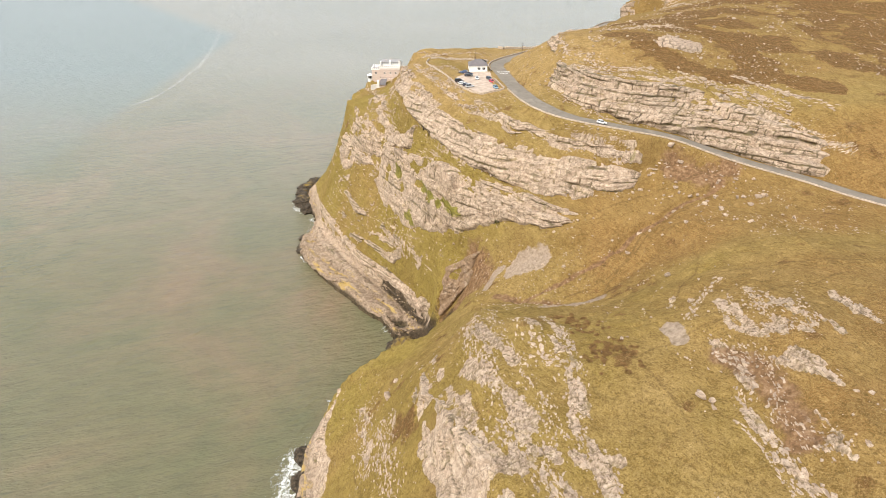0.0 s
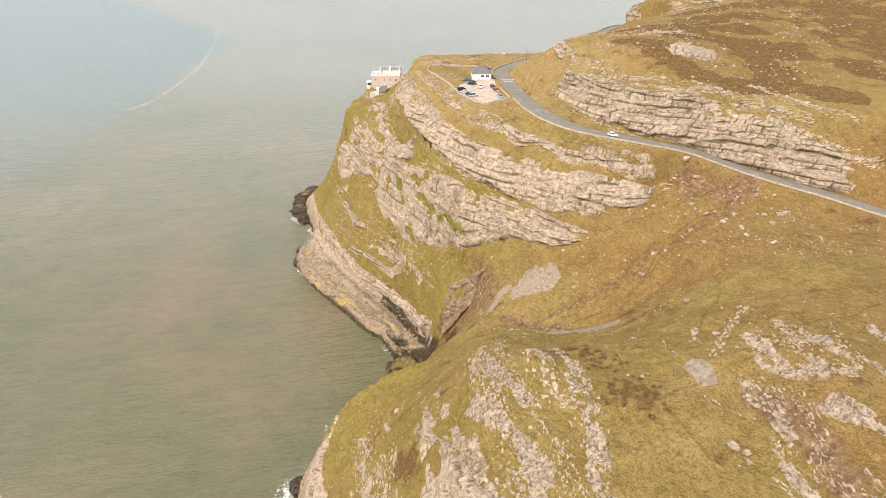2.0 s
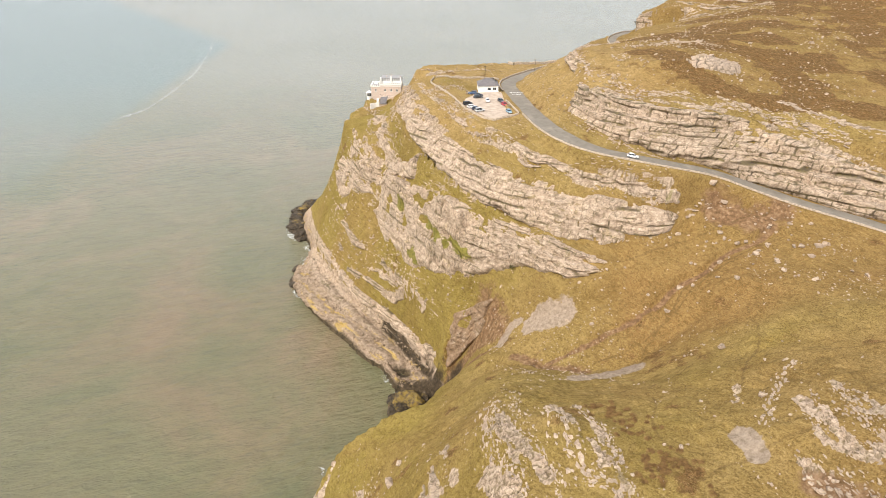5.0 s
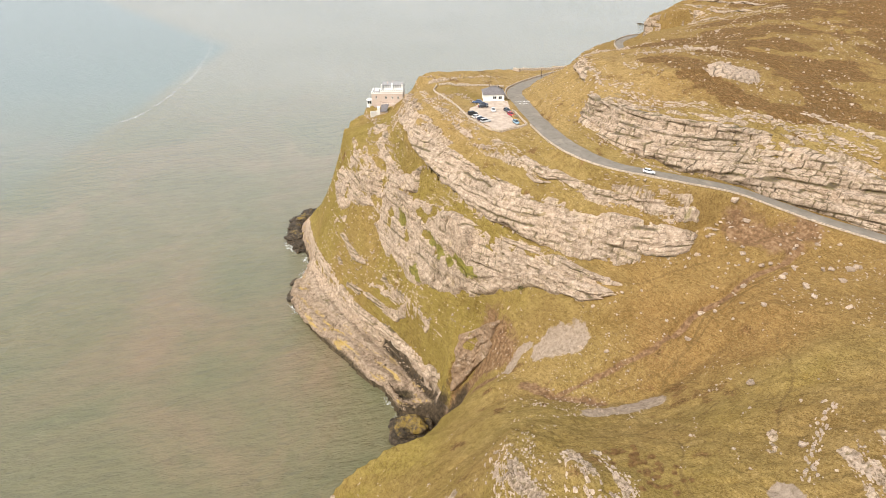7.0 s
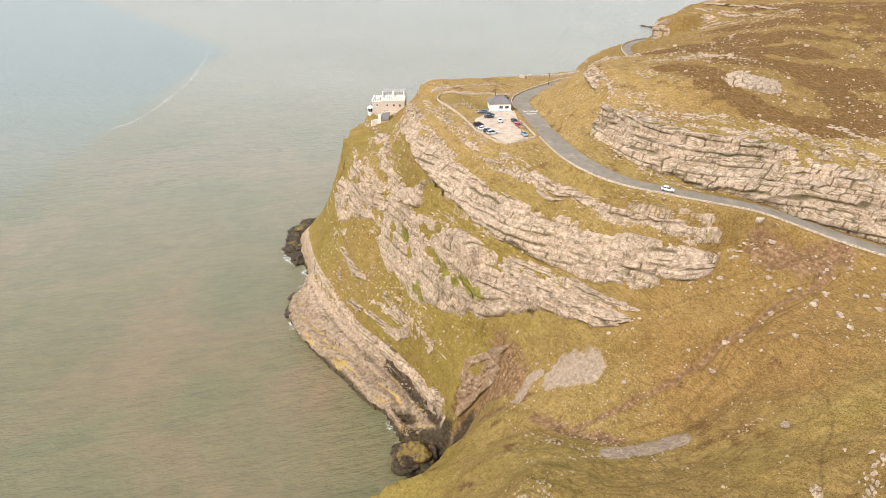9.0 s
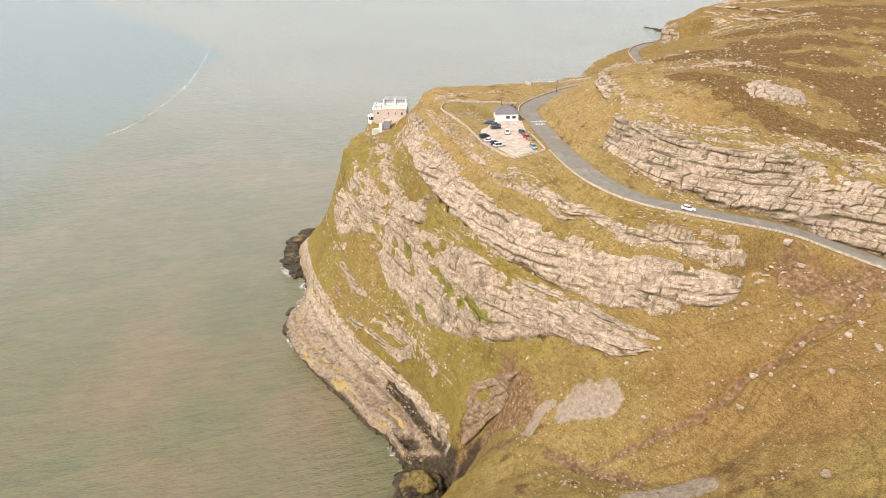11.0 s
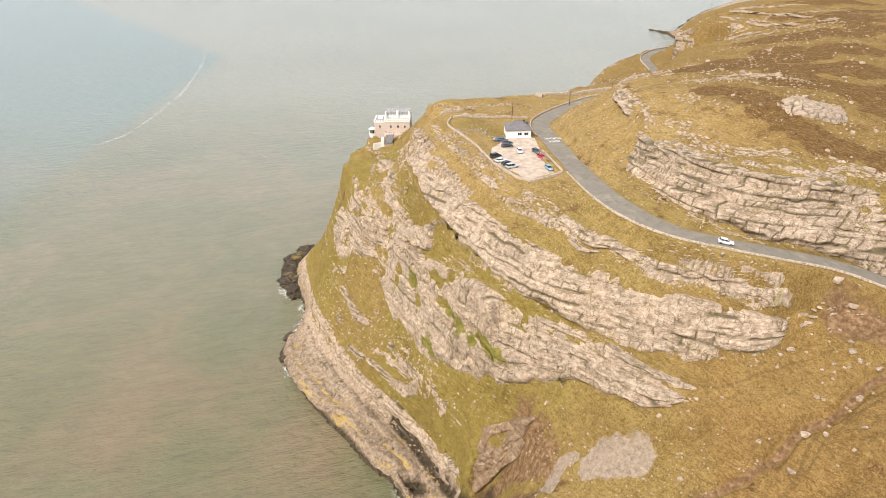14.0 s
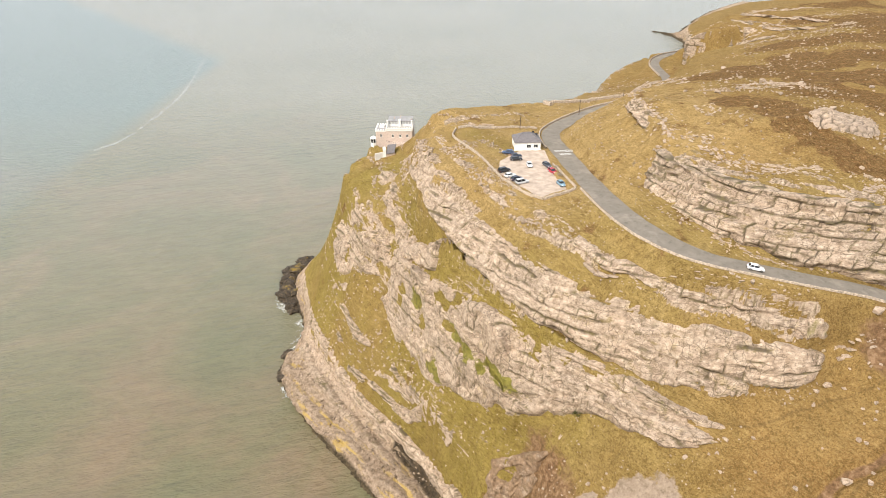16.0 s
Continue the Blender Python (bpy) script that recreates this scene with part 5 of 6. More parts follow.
LEDGE_ROWS = [
    ([(-30, 170), (-27, 150), (-24, 130)], 5.8, 1.0, 0.56, PALE),
    ([(27, 258), (30, 255), (33.5, 252.5)], 1.0, 3.4, 1.0, "row of large rounded pale boulders on a grass ledge"),
    ([(16, 276), (24, 266), (30, 259), (42, 248), (60, 240), (74, 236)], 3.0, 1.3, 0.7, PALE),
    ([(-8, 325), (-3, 313), (2, 304)], 2.4, 1.8, 0.6, PALE),
    ([(4, 297), (7, 292), (9, 289)], 1.4, 3.6, 0.6, PALE),
    ([(11, 283), (14, 279.5), (17, 276)], 1.6, 3.4, 0.5, PALE),
    ([(20, 279), (26, 270)], 1.8, 1.5, 0.7, PALE),
    ([(-2, 366), (9, 363)], 2.4, 2.6, 0.35, "flat pale limestone slabs level with the grass"),
    ([(-16, 350), (-12, 336), (-9, 326)], 3.0, 1.8, 0.7, PALE),
    ([(-27, 366), (-24, 345), (-19, 326)], 3.6, 2.4, 0.9, PALE),
]
PLATEAU_ROWS = [
    ([(-30, 378), (-30, 356), (-26, 338)], 3.0, 2.0, 0.9, PALE),
    ([(100, 348), (108, 349), (116, 340)], 5.0, 2.2, 0.4, "flat pale limestone slabs level with the grass"),
    ([(60, 345), (59, 332), (61, 316), (60, 300)], 3.0, 2.2, 0.9, GREY),
    ([(57, 301), (54.5, 291), (56.5, 281), (61, 272)], 4.0, 2.2, 0.9, GREY),
    ([(66, 302), (72, 287), (80, 276), (92, 271)], 4.5, 1.9, 0.7, GREY),
    ([(100, 264), (112, 260), (126, 253), (142, 243)], 5.0, 2.2, 0.7, GREY),
    ([(60, 259), (68, 252), (78, 247)], 1.4, 1.6, 0.8, GREY),
    ([(84, 231), (92, 231)], 2.6, 2.2, 0.8, PALE),
    ([(110, 346), (117, 343), (119, 333)], 3.0, 2.4, 0.4, PALE),
]
FAR_ROWS = [
    ([(64, 362), (74, 377), (84, 390), (94, 404)], 4.0, 2.4, 0.9, GREY),
    ([(86, 366), (90, 372)], 2.0, 2.6, 0.8, PALE),
    ([(79, 321), (76, 310), (73, 320)], 2.4, 1.6, 0.6, PALE),
    ([(166, 506), (172, 498), (180, 493)], 3.0, 2.4, 0.8, GREY), ([(174, 513), (186, 505), (192, 492)], 3.0, 2.4, 0.8, GREY), ([(180, 530), (205, 535), (230, 530)], 4.0, 2.6, 0.6, PALE),
    ([(125, 266), (140, 256), (158, 240)], 4.0, 2.2, 0.7, PALE),
]
for line, spread, size, thick, label in NEAR_ROWS + HEADLAND_ROWS + LEDGE_ROWS + PLATEAU_ROWS + FAR_ROWS:
    outcrop(line, spread, size, thick, label)


def rock_dome(cx, cy, turn, long, wide_, high, seed):
    """A whale-backed outcrop: gently domed beds, stepped at the edges and split by joints."""
    u, v = [a.ravel() for a in np.meshgrid(np.linspace(-1.1, 1.1, 130), np.linspace(-1.1, 1.1, 80))]
    c, s = math.cos(turn), math.sin(turn)
    x, y = cx + u * long * c - v * wide_ * s, cy + u * long * s + v * wide_ * c
    r = np.hypot(u, v) + 0.16 * fbm(x, y, 5, 3, seed)
    body = np.sqrt(np.clip(1 - r**2, 0, 1)) * high
    beds = body / 0.7 + 0.5 * fbm(x, y, 6, 2, seed + 1)
    body = 0.35 * body + 0.65 * 0.7 * (np.floor(beds) + smooth(0.55, 0.95, beds % 1.0))
    a, b = u * long / 3.1 + 0.5 * fbm(x, y, 4, 2, seed + 2), v * wide_ / 1.9 + 0.6 * fbm(x, y, 4, 2, seed + 3)
    b = b + 0.5 * np.floor(a)
    gap = np.minimum(np.abs(a - np.rint(a)) * 3.1, np.abs(b - np.rint(b)) * 1.9)
    joint = smooth(0.34, 0.06, gap) * (r < 1.0)
    body -= 0.7 * joint
    z = land_height(x, y) + np.where(r < 1.0, body + 0.12 * fbm(x, y, 0.9, 2, seed + 4), -0.6)
    ob = sheet("rock_dome", np.c_[x, y, z], quads(130, 80), BOULDER)
    ob.data.attributes.new("joint", "FLOAT", "POINT").data.foreach_set("value", joint.astype(np.float32))
    return tagged(ob, "dome of pale jointed limestone rising from the heath", "rock outcrop", "limestone outcrops in the turf")


rock_dome(112, 296.5, 0.12, 10.8, 8.0, 1.9, 611)


def scatter(count, box, sizes, label, group, accept=lambda x, y: True):
    """Loose boulders thrown over a stretch of ground."""
    places = []
    while len(places) < count:
        x, y = dice.uniform(box[0], box[1]), dice.uniform(box[2], box[3])
        if accept(x, y) and float(road_near(np.array([x]), np.array([y]))[0][0]) > 6:
            places.append((x, y))
    places = np.array(places)
    for (x, y), z in zip(places, land_height(places[:, 0], places[:, 1])):
        size = sizes[0] * (sizes[1] / sizes[0]) ** (dice.random() ** 2.2)
        tagged(put_rock("boulder", x, y, float(z), size, None, 0.25), label, "boulder", group)


scatter(80, (20, 125, 186, 226), (0.7, 2.2), "pale limestone boulder lying on the brown grass slope", "boulders on the grass slope", lambda x, y: y > 236 - x * 0.62)
scatter(34, (84, 120, 206, 228), (0.8, 2.4), "pale limestone boulder lying below the road wall", "boulders below the road")
scatter(30, (25, 110, 84, 165), (0.5, 1.5), "small pale boulder on the near pasture", "boulders on the near pasture")
scatter(36, (30, 60, 268, 345), (0.5, 1.5), "small pale stone on the verge meadow", "boulders on the verge meadow", lambda x, y: x > 42)
scatter(110, (70, 200, 262, 430), (0.8, 2.6), "weathered pale boulder among heather", "boulders on the heath", lambda x, y: y > 270)
scatter(24, (-6, 40, 228, 262), (0.5, 1.3), "small pale boulder on the grass terrace", "boulders on the terrace")
big_ones = np.array([(57, 101, 2.6), (59, 99, 1.6), (58.5, 97, 1.5), (57.5, 102.5, 1.4), (-19.5, 161, 3.6), (-17, 167, 2.4), (-25, 139, 2.6), (47, 127, 1.2), (48.5, 127.5, 1.0), (87, 194, 1.8),
                     (73.5, 168, 2.6), (68, 138, 2.2), (40, 208, 1.8), (47, 203, 1.6), (92, 234, 2.6), (96, 231, 2.2)])
for (x, y, size), z in zip(big_ones, land_height(big_ones[:, 0], big_ones[:, 1])):
    tagged(put_rock("boulder", x, y, float(z), size, None, 0.22), "large pale limestone boulder resting on short grass", "boulder", "large boulders on the turf")


def stones(name, places, sizes, label, seed, mat=None):
    """Many small stones in one mesh."""
    rng = np.random.default_rng(seed)
    shapes = []
    for k in range(6):
        me = hull_rock("stone_shape", 300 + k, 9, 0.7)
        co = np.array([v.co for v in me.vertices])
        shapes.append((co, np.array([p.vertices for p in me.polygons if len(p.vertices) == 3])))
        bpy.data.meshes.remove(me)
    x, y = places[:, 0], places[:, 1]
    z = land_height(x, y)
    verts, faces, base = [], [], 0
    size = sizes[0] * (sizes[1] / sizes[0]) ** (rng.random(len(x)) ** 2) / 2
    turn, pick = rng.uniform(0, 6.28, len(x)), rng.integers(0, 6, len(x))
    for k in range(len(x)):
        co, tri = shapes[pick[k]]
        c, s = math.cos(turn[k]), math.sin(turn[k])
        r = np.c_[co[:, 0] * c - co[:, 1] * s, co[:, 0] * s + co[:, 1] * c, co[:, 2]] * size[k]
        verts.append(r + (x[k], y[k], z[k] + size[k] * 0.12))
        faces.append(tri + base)
        base += len(co)
    ob = sheet(name, np.vstack(verts), np.vstack(faces), mat or BOULDER)
    return tagged(ob, label, "stones", kind="stuff")


rng = np.random.default_rng(5)


def strewn(count, box, keep):
    x, y = rng.uniform(box[0], box[1], count * 6), rng.uniform(box[2], box[3], count * 6)
    ok = (road_near(x, y)[0] > 5) & ~in_park(x, y) & (base_height(x, y) > 6) & keep(x, y)
    return np.c_[x, y][ok][:count]


# thin ribs of stone follow the beds across the steep turf
beds_west = strewn(4200, (-75, 12, 255, 410), lambda x, y: (((base_height(x, y) + 0.05 * x + 0.04 * y + 2.0 * fbm(x, y, 20, 2, 77)) / 5.5) % 1.0 < 0.2) & (fbm(x, y, 14, 3, 78) > -0.1))
stones("bedrock_stones", beds_west, (0.3, 1.5), "small pale stones along the rock beds in the grass", 1)
beds_near = strewn(1700, (-45, 95, 72, 190), lambda x, y: (((base_height(x, y) * 0.6 + 0.35 * x + 2.5 * fbm(x, y, 18, 2, 79)) / 6.0) % 1.0 < 0.16) & (fbm(x, y, 16, 3, 80) > 0.0))
stones("pasture_stones", beds_near, (0.25, 1.0), "small pale stones scattered in lines over near turf", 2)
slope_stones = strewn(1700, (14, 150, 172, 240), lambda x, y: fbm(x, y, 12, 3, 81) > 0.0)
stones("slope_stones", slope_stones, (0.25, 0.95), "scattered small stones on the brown slope", 3)
meadow_stones = strewn(1500, (-8, 66, 240, 420), lambda x, y: (fbm(x, y, 11, 3, 83) > 0.0) & (base_height(x, y) > 100))
stones("meadow_stones", meadow_stones, (0.25, 0.9), "small pale stones in the cliff-top meadow", 14)
heath_stones = strewn(2400, (55, 260, 250, 520), lambda x, y: fbm(x, y, 20, 3, 82) > 0.05)
stones("heath_stones", heath_stones, (0.4, 1.4), "pale stones scattered over the heath", 4)
rubble = rng.uniform((-92, 246), (-14, 360), (9000, 2))
rubble = rubble[(base_height(rubble[:, 0], rubble[:, 1]) > 2.2) & (base_height(rubble[:, 0], rubble[:, 1]) < 9.5) & (fbm(rubble[:, 0], rubble[:, 1], 9, 3, 84) > 0.0)][:900]
stones("shore_rubble", rubble, (0.4, 2.0), "broken brown blocks lying on the shore platform", 15, STONE)
foot_stones = strewn(600, (44, 120, 236, 330), lambda x, y: (distance(x, y, spline(CLIFFS["road_face"][0], 2.0))[0] < 5))
stones("crag_stones", foot_stones, (0.3, 1.3), "fallen stones along the foot of the crag", 6)


def patch(line, reach, density, seed):
    """Places strewn along a line, thickest in its middle."""
    r = np.random.default_rng(seed)
    c = spline(line, 0.5)
    n = int(len(c) * 0.5 * reach * density)
    k = r.integers(0, len(c), n)
    run = np.gradient(c, axis=0)
    run /= np.linalg.norm(run, axis=1)[:, None]
    side = r.normal(0, reach * 0.42, n)
    at = c[k] + np.c_[-run[k, 1], run[k, 0]] * side[:, None] + r.normal(0, 0.4, (n, 2))
    return at[fbm(at[:, 0], at[:, 1], 5, 3, seed) > -0.25]


near_patches = np.vstack([patch(line, reach, 0.9, 500 + k) for k, (line, reach, most) in enumerate(NEAR_BEDS)])
stones("bedrock_chips", near_patches, (0.22, 0.95), "broken white bedrock showing through the near turf", 11)
knoll_patches = np.vstack([patch(line, reach, 0.9, 530 + k) for k, (line, reach, most) in enumerate(KNOLL_BEDS)])
stones("knoll_chips", knoll_patches, (0.3, 1.2), "broken grey bedrock showing through the knoll's turf", 12)
high_patches = np.vstack([patch(line, reach, 0.45, 560 + k) for k, (line, reach, most) in enumerate(HIGH_BEDS)])
stones("ledge_chips", high_patches, (0.4, 1.6), "pale broken bedrock along the headland's ledges", 13)


def clump(name, spots, size, mat, label, category, seed, high=0.75):
    """Low wiry bushes, each a mound of many small upright leaves."""
    r = np.random.default_rng(seed)
    verts, faces = [], []
    for x, y in spots:
        z = float(land_height(np.array([x]), np.array([y]))[0])
        s = size * r.uniform(0.6, 1.3)
        for _ in range(160):
            a, d = r.uniform(0, 6.28), s * math.sqrt(r.random())
            h = high * s * (1 - (d / s) ** 2) * r.uniform(0.55, 1.1)
            c = np.array([x + d * math.cos(a), y + d * math.sin(a), z + h])
            k = len(verts)
            for _ in range(3):
                verts.append(c + r.normal(0, 0.09 * s + 0.05, 3))
            faces.append((k, k + 1, k + 2))
    return tagged(sheet(name, np.array(verts), faces, mat), label, category, kind="stuff")


spots = [(r[0], r[1]) for r in patch([(36, 150), (40, 138), (42, 126), (44, 112)], 7, 0.5, 701)]
clump("heather_clumps", spots, 0.8, HEATHER, "brown heather clumps in the near pasture", "heather", 3, 0.25)
bush = clump("gorse_bush", [(24, 239), (24.6, 239.4), (23.5, 239.2)], 1.0, GORSE, "dark gorse bush on the terrace edge", "bush", 4)
del bush["kind"]

# ---- road, walls, car park ----
def part(name, bm, mat, parent=None, label=""):
    me = bpy.data.meshes.new(name)
    bmesh.ops.recalc_face_normals(bm, faces=bm.faces)
    bm.to_mesh(me)
    bm.free()
    me.materials.append(mat)
    ob = new(name, me)
    ob.parent = parent
    return tagged(ob, label) if label else ob


def block(x0, x1, y0, y1, z0, z1, bevel=0.0, bm=None):
    """A box between two corners, its edges eased."""
    own = bm or bmesh.new()
    made = bmesh.ops.create_cube(own, size=1.0, matrix=Matrix.LocRotScale(((x0 + x1) / 2, (y0 + y1) / 2, (z0 + z1) / 2), None, (x1 - x0, y1 - y0, z1 - z0)))
    if bevel:
        bmesh.ops.bevel(own, geom=list({e for v in made["verts"] for e in v.link_edges}), offset=bevel, segments=2, affect="EDGES")
    return own


def prism(points, z0, z1, bm=None):
    own = bm or bmesh.new()
    low = [own.verts.new((x, y, z0)) for x, y in points]
    top = [own.verts.new((x, y, z1)) for x, y in points]
    own.faces.new(low[::-1])
    own.faces.new(top)
    for k in range(len(points)):
        n = (k + 1) % len(points)
        own.faces.new((low[k], low[n], top[n], top[k]))
    return own


def rod(a, b, r0, r1, sides=8):
    bm = bmesh.new()
    a, b = Vector(a), Vector(b)
    m = Matrix.Translation((a + b) / 2) @ (b - a).to_track_quat("Z", "Y").to_matrix().to_4x4()
    bmesh.ops.create_cone(bm, cap_ends=True, segments=sides, radius1=r0, radius2=r1, depth=(b - a).length, matrix=m)
    return bm


def thing(name, label, category, group="", at=None):
    ob = new(name)
    ob.empty_display_size = 0.5
    if at is not None:
        ob.matrix_world = at
    return tagged(ob, label, category, group)


def level(x, y):
    return float(land_height(np.array([float(x)]), np.array([float(y)]))[0])


def offsets(line, d):
    run = np.gradient(line[:, :2], axis=0)
    run /= np.linalg.norm(run, axis=1)[:, None]
    out = line.copy()
    out[:, :2] += np.c_[-run[:, 1], run[:, 0]] * d
    return out


LANE = spline(LINES["road"], 1.2)
half = 2.9 + 0.95 * smooth(240, 262, LANE[:, 1]) * smooth(392, 370, LANE[:, 1]) * smooth(60, 50, LANE[:, 0])


def road_sheet(name, lane, half, mat, lift, label):
    across = np.linspace(-1, 1, 7)
    run = np.gradient(lane[:, :2], axis=0)
    run /= np.linalg.norm(run, axis=1)[:, None]
    n = np.c_[-run[:, 1], run[:, 0]]
    wob = 1 + 0.05 * lattice(np.arange(len(lane)) / 3.0, np.zeros(len(lane)), 9)
    xy = lane[:, None, :2] + n[:, None] * (across[None, :] * (half * wob)[:, None])[..., None]
    z = lane[:, 2][:, None] + lift - 0.10 * across[None, :] ** 2
    v = np.concatenate([xy, z[..., None]], -1).reshape(-1, 3)
    return tagged(soften(sheet(name, v, quads(7, len(lane)), mat)), label, "road", kind="structure")


road_sheet("road", LANE, half, ASPHALT, 0.14, "narrow worn grey asphalt road winding round the headland")
park = part("car_park", prism([tuple(p) for p in PARK], 113.5, 113.93), GRAVEL)
tagged(park, "pale dusty gravel car park beside the road", "car park", kind="structure")


def dry_wall(line, high, thick, label, seed):
    """A dry-stone wall: uneven courses under a row of coping stones."""
    c = spline(line, 0.6)
    n = len(c)
    side = offsets(np.c_[c[:, :2], np.zeros(n)], 1.0)[:, :2] - c[:, :2]
    z = land_height(c[:, 0], c[:, 1])
    prof = [(-0.5, -0.3), (-0.52, 0.4), (-0.42, 0.85), (-0.3, 1.0), (0.3, 1.0), (0.42, 0.85), (0.52, 0.4), (0.5, -0.3)]
    verts = []
    k = np.arange(n)
    for j, (a, b) in enumerate(prof):
        w = a * thick * (1 + 0.18 * lattice(k * 0.9, np.full(n, j * 3.1), seed))
        h = b * high * (1 + (0.22 * (cell(k // 1, k * 0 + 1, seed) - 0.5) if b > 0.5 else 0))
        verts.append(np.c_[c[:, :2] + side * w[:, None], z + h])
    v = np.stack(verts, 1).reshape(-1, 3)
    ob = sheet("stone_wall", v, quads(len(prof), n), DRYSTONE)
    return tagged(ob, label, "wall", "dry-stone walls")


run_ = np.gradient(LANE[:, :2], axis=0)
run_ /= np.linalg.norm(run_, axis=1)[:, None]
sea_side = LANE[:, :2] - np.c_[-run_[:, 1], run_[:, 0]] * (half + 0.75)[:, None]
from_park = [tuple(p) for p in sea_side[(LANE[:, 1] < 296) & (LANE[:, 0] < 175)][::5]]
by_bend = [tuple(p) for p in sea_side[(LANE[:, 1] > 336) & (LANE[:, 1] < 420) & (LANE[:, 0] < 95)][::5]]
dry_wall(from_park, 0.6, 0.45, "low pale dry-stone wall along the seaward edge of the road", 1)
dry_wall(by_bend, 0.8, 0.6, "low pale dry-stone wall round the bend of the road", 2)
dry_wall([(30, 295.5), (28.6, 303), (27.3, 311), (26.2, 319)], 0.8, 0.45, "low stone wall between car park and road", 3)
dry_wall([(-7, 355), (8, 359.5), (20, 362), (26.5, 363)], 0.9, 0.55, "weathered stone wall along the back of the lawn", 4)
dry_wall([(-8, 354.5), (-9.2, 347), (-5, 337), (0.5, 326.5), (4.5, 312), (10, 299), (14, 292.5), (18.5, 288.8)], 0.9, 0.55, "pale stone wall running down beside the car park", 5)
dry_wall([(18.5, 288.6), (24, 291), (29.5, 294)], 0.9, 0.55, "pale stone wall at the end of the car park", 6)
dry_wall([(38.5, 401), (36, 406), (38, 410), (47, 413), (62, 418), (78, 423), (92, 428)], 1.5, 0.9, "far stone wall beyond the meadow", 7)
dry_wall([tuple(p) for p in sea_side[LANE[:, 1] > 490][::5]], 0.9, 0.6, "pale stone wall round the far bend", 8)

# words on the road, to be read by drivers coming up to the bend
for word, y, high, wide_ in (("NO ENTRY", 327.6, 2.4, 4.4), ("DIM MYNEDIAD", 331.6, 2.4, 6.8)):
    cu = bpy.data.curves.new("road_words", "FONT")
    cu.body, cu.align_x, cu.extrude = word, "CENTER", 0.01
    tmp = new("words_tmp", cu)
    bpy.context.view_layer.update()
    me = bpy.data.meshes.new_from_object(tmp.evaluated_get(bpy.context.evaluated_depsgraph_get()))
    scene.collection.objects.unlink(tmp)
    bpy.data.objects.remove(tmp)
    w = max(v.co.x for v in me.vertices) - min(v.co.x for v in me.vertices)
    ob = new("road_marking", me)
    me.materials.append(ROAD_PAINT)
    near, z = road_near(np.array([31.2]), np.array([y + 1.0]))
    slope = float(road_near(np.array([31.2]), np.array([y + 4.0]))[1][0] - z[0]) / 3.0
    ob.matrix_world = Matrix.Translation((32.6, y, float(z[0]) + 0.16 - slope)) @ pose(0, 0, 0, math.degrees(math.atan(slope)), 0, 2) @ Matrix.Diagonal((wide_ / w, high / 0.72, 1, 1))
    tagged(ob, "white painted words '%s' on the asphalt" % word, "road marking", "words painted on the road")

# ---- the cafe ----
def window(parent, x, y, z, w, h, face, frame_mat, bars=1):
    """A window set on a wall that looks along face (0: -y, 1: +x, 2: -x): frame, sill and panes."""
    m = pose(x, y, z, 0, 0, (0, 90, -90)[face])
    bm = bmesh.new()
    t = 0.09
    block(-w / 2, w / 2, -0.06, 0.05, h - t, h, 0, bm)
    block(-w / 2, w / 2, -0.06, 0.05, 0, t, 0, bm)
    block(-w / 2, -w / 2 + t, -0.06, 0.05, t, h - t, 0, bm)
    block(w / 2 - t, w / 2, -0.06, 0.05, t, h - t, 0, bm)
    for k in range(bars):
        u = -w / 2 + w * (k + 1) / (bars + 1)
        block(u - 0.03, u + 0.03, -0.05, 0.05, t, h - t, 0, bm)
    bm.transform(m)
    win = part("window", bm, frame_mat, parent)
    step = w / (bars + 1)
    for k in range(bars + 1):
        g = block(-w / 2 + k * step + 0.04, -w / 2 + (k + 1) * step - 0.04, -0.02, 0.03, t * 0.6, h - t * 0.6)
        g.transform(m)
        part("pane", g, GLASS, win, "dark reflecting glass")
    s = block(-w / 2 - 0.1, w / 2 + 0.1, -0.16, 0.0, -0.12, -0.01, 0.02)
    s.transform(m)
    part("sill", s, frame_mat, win)
    return win


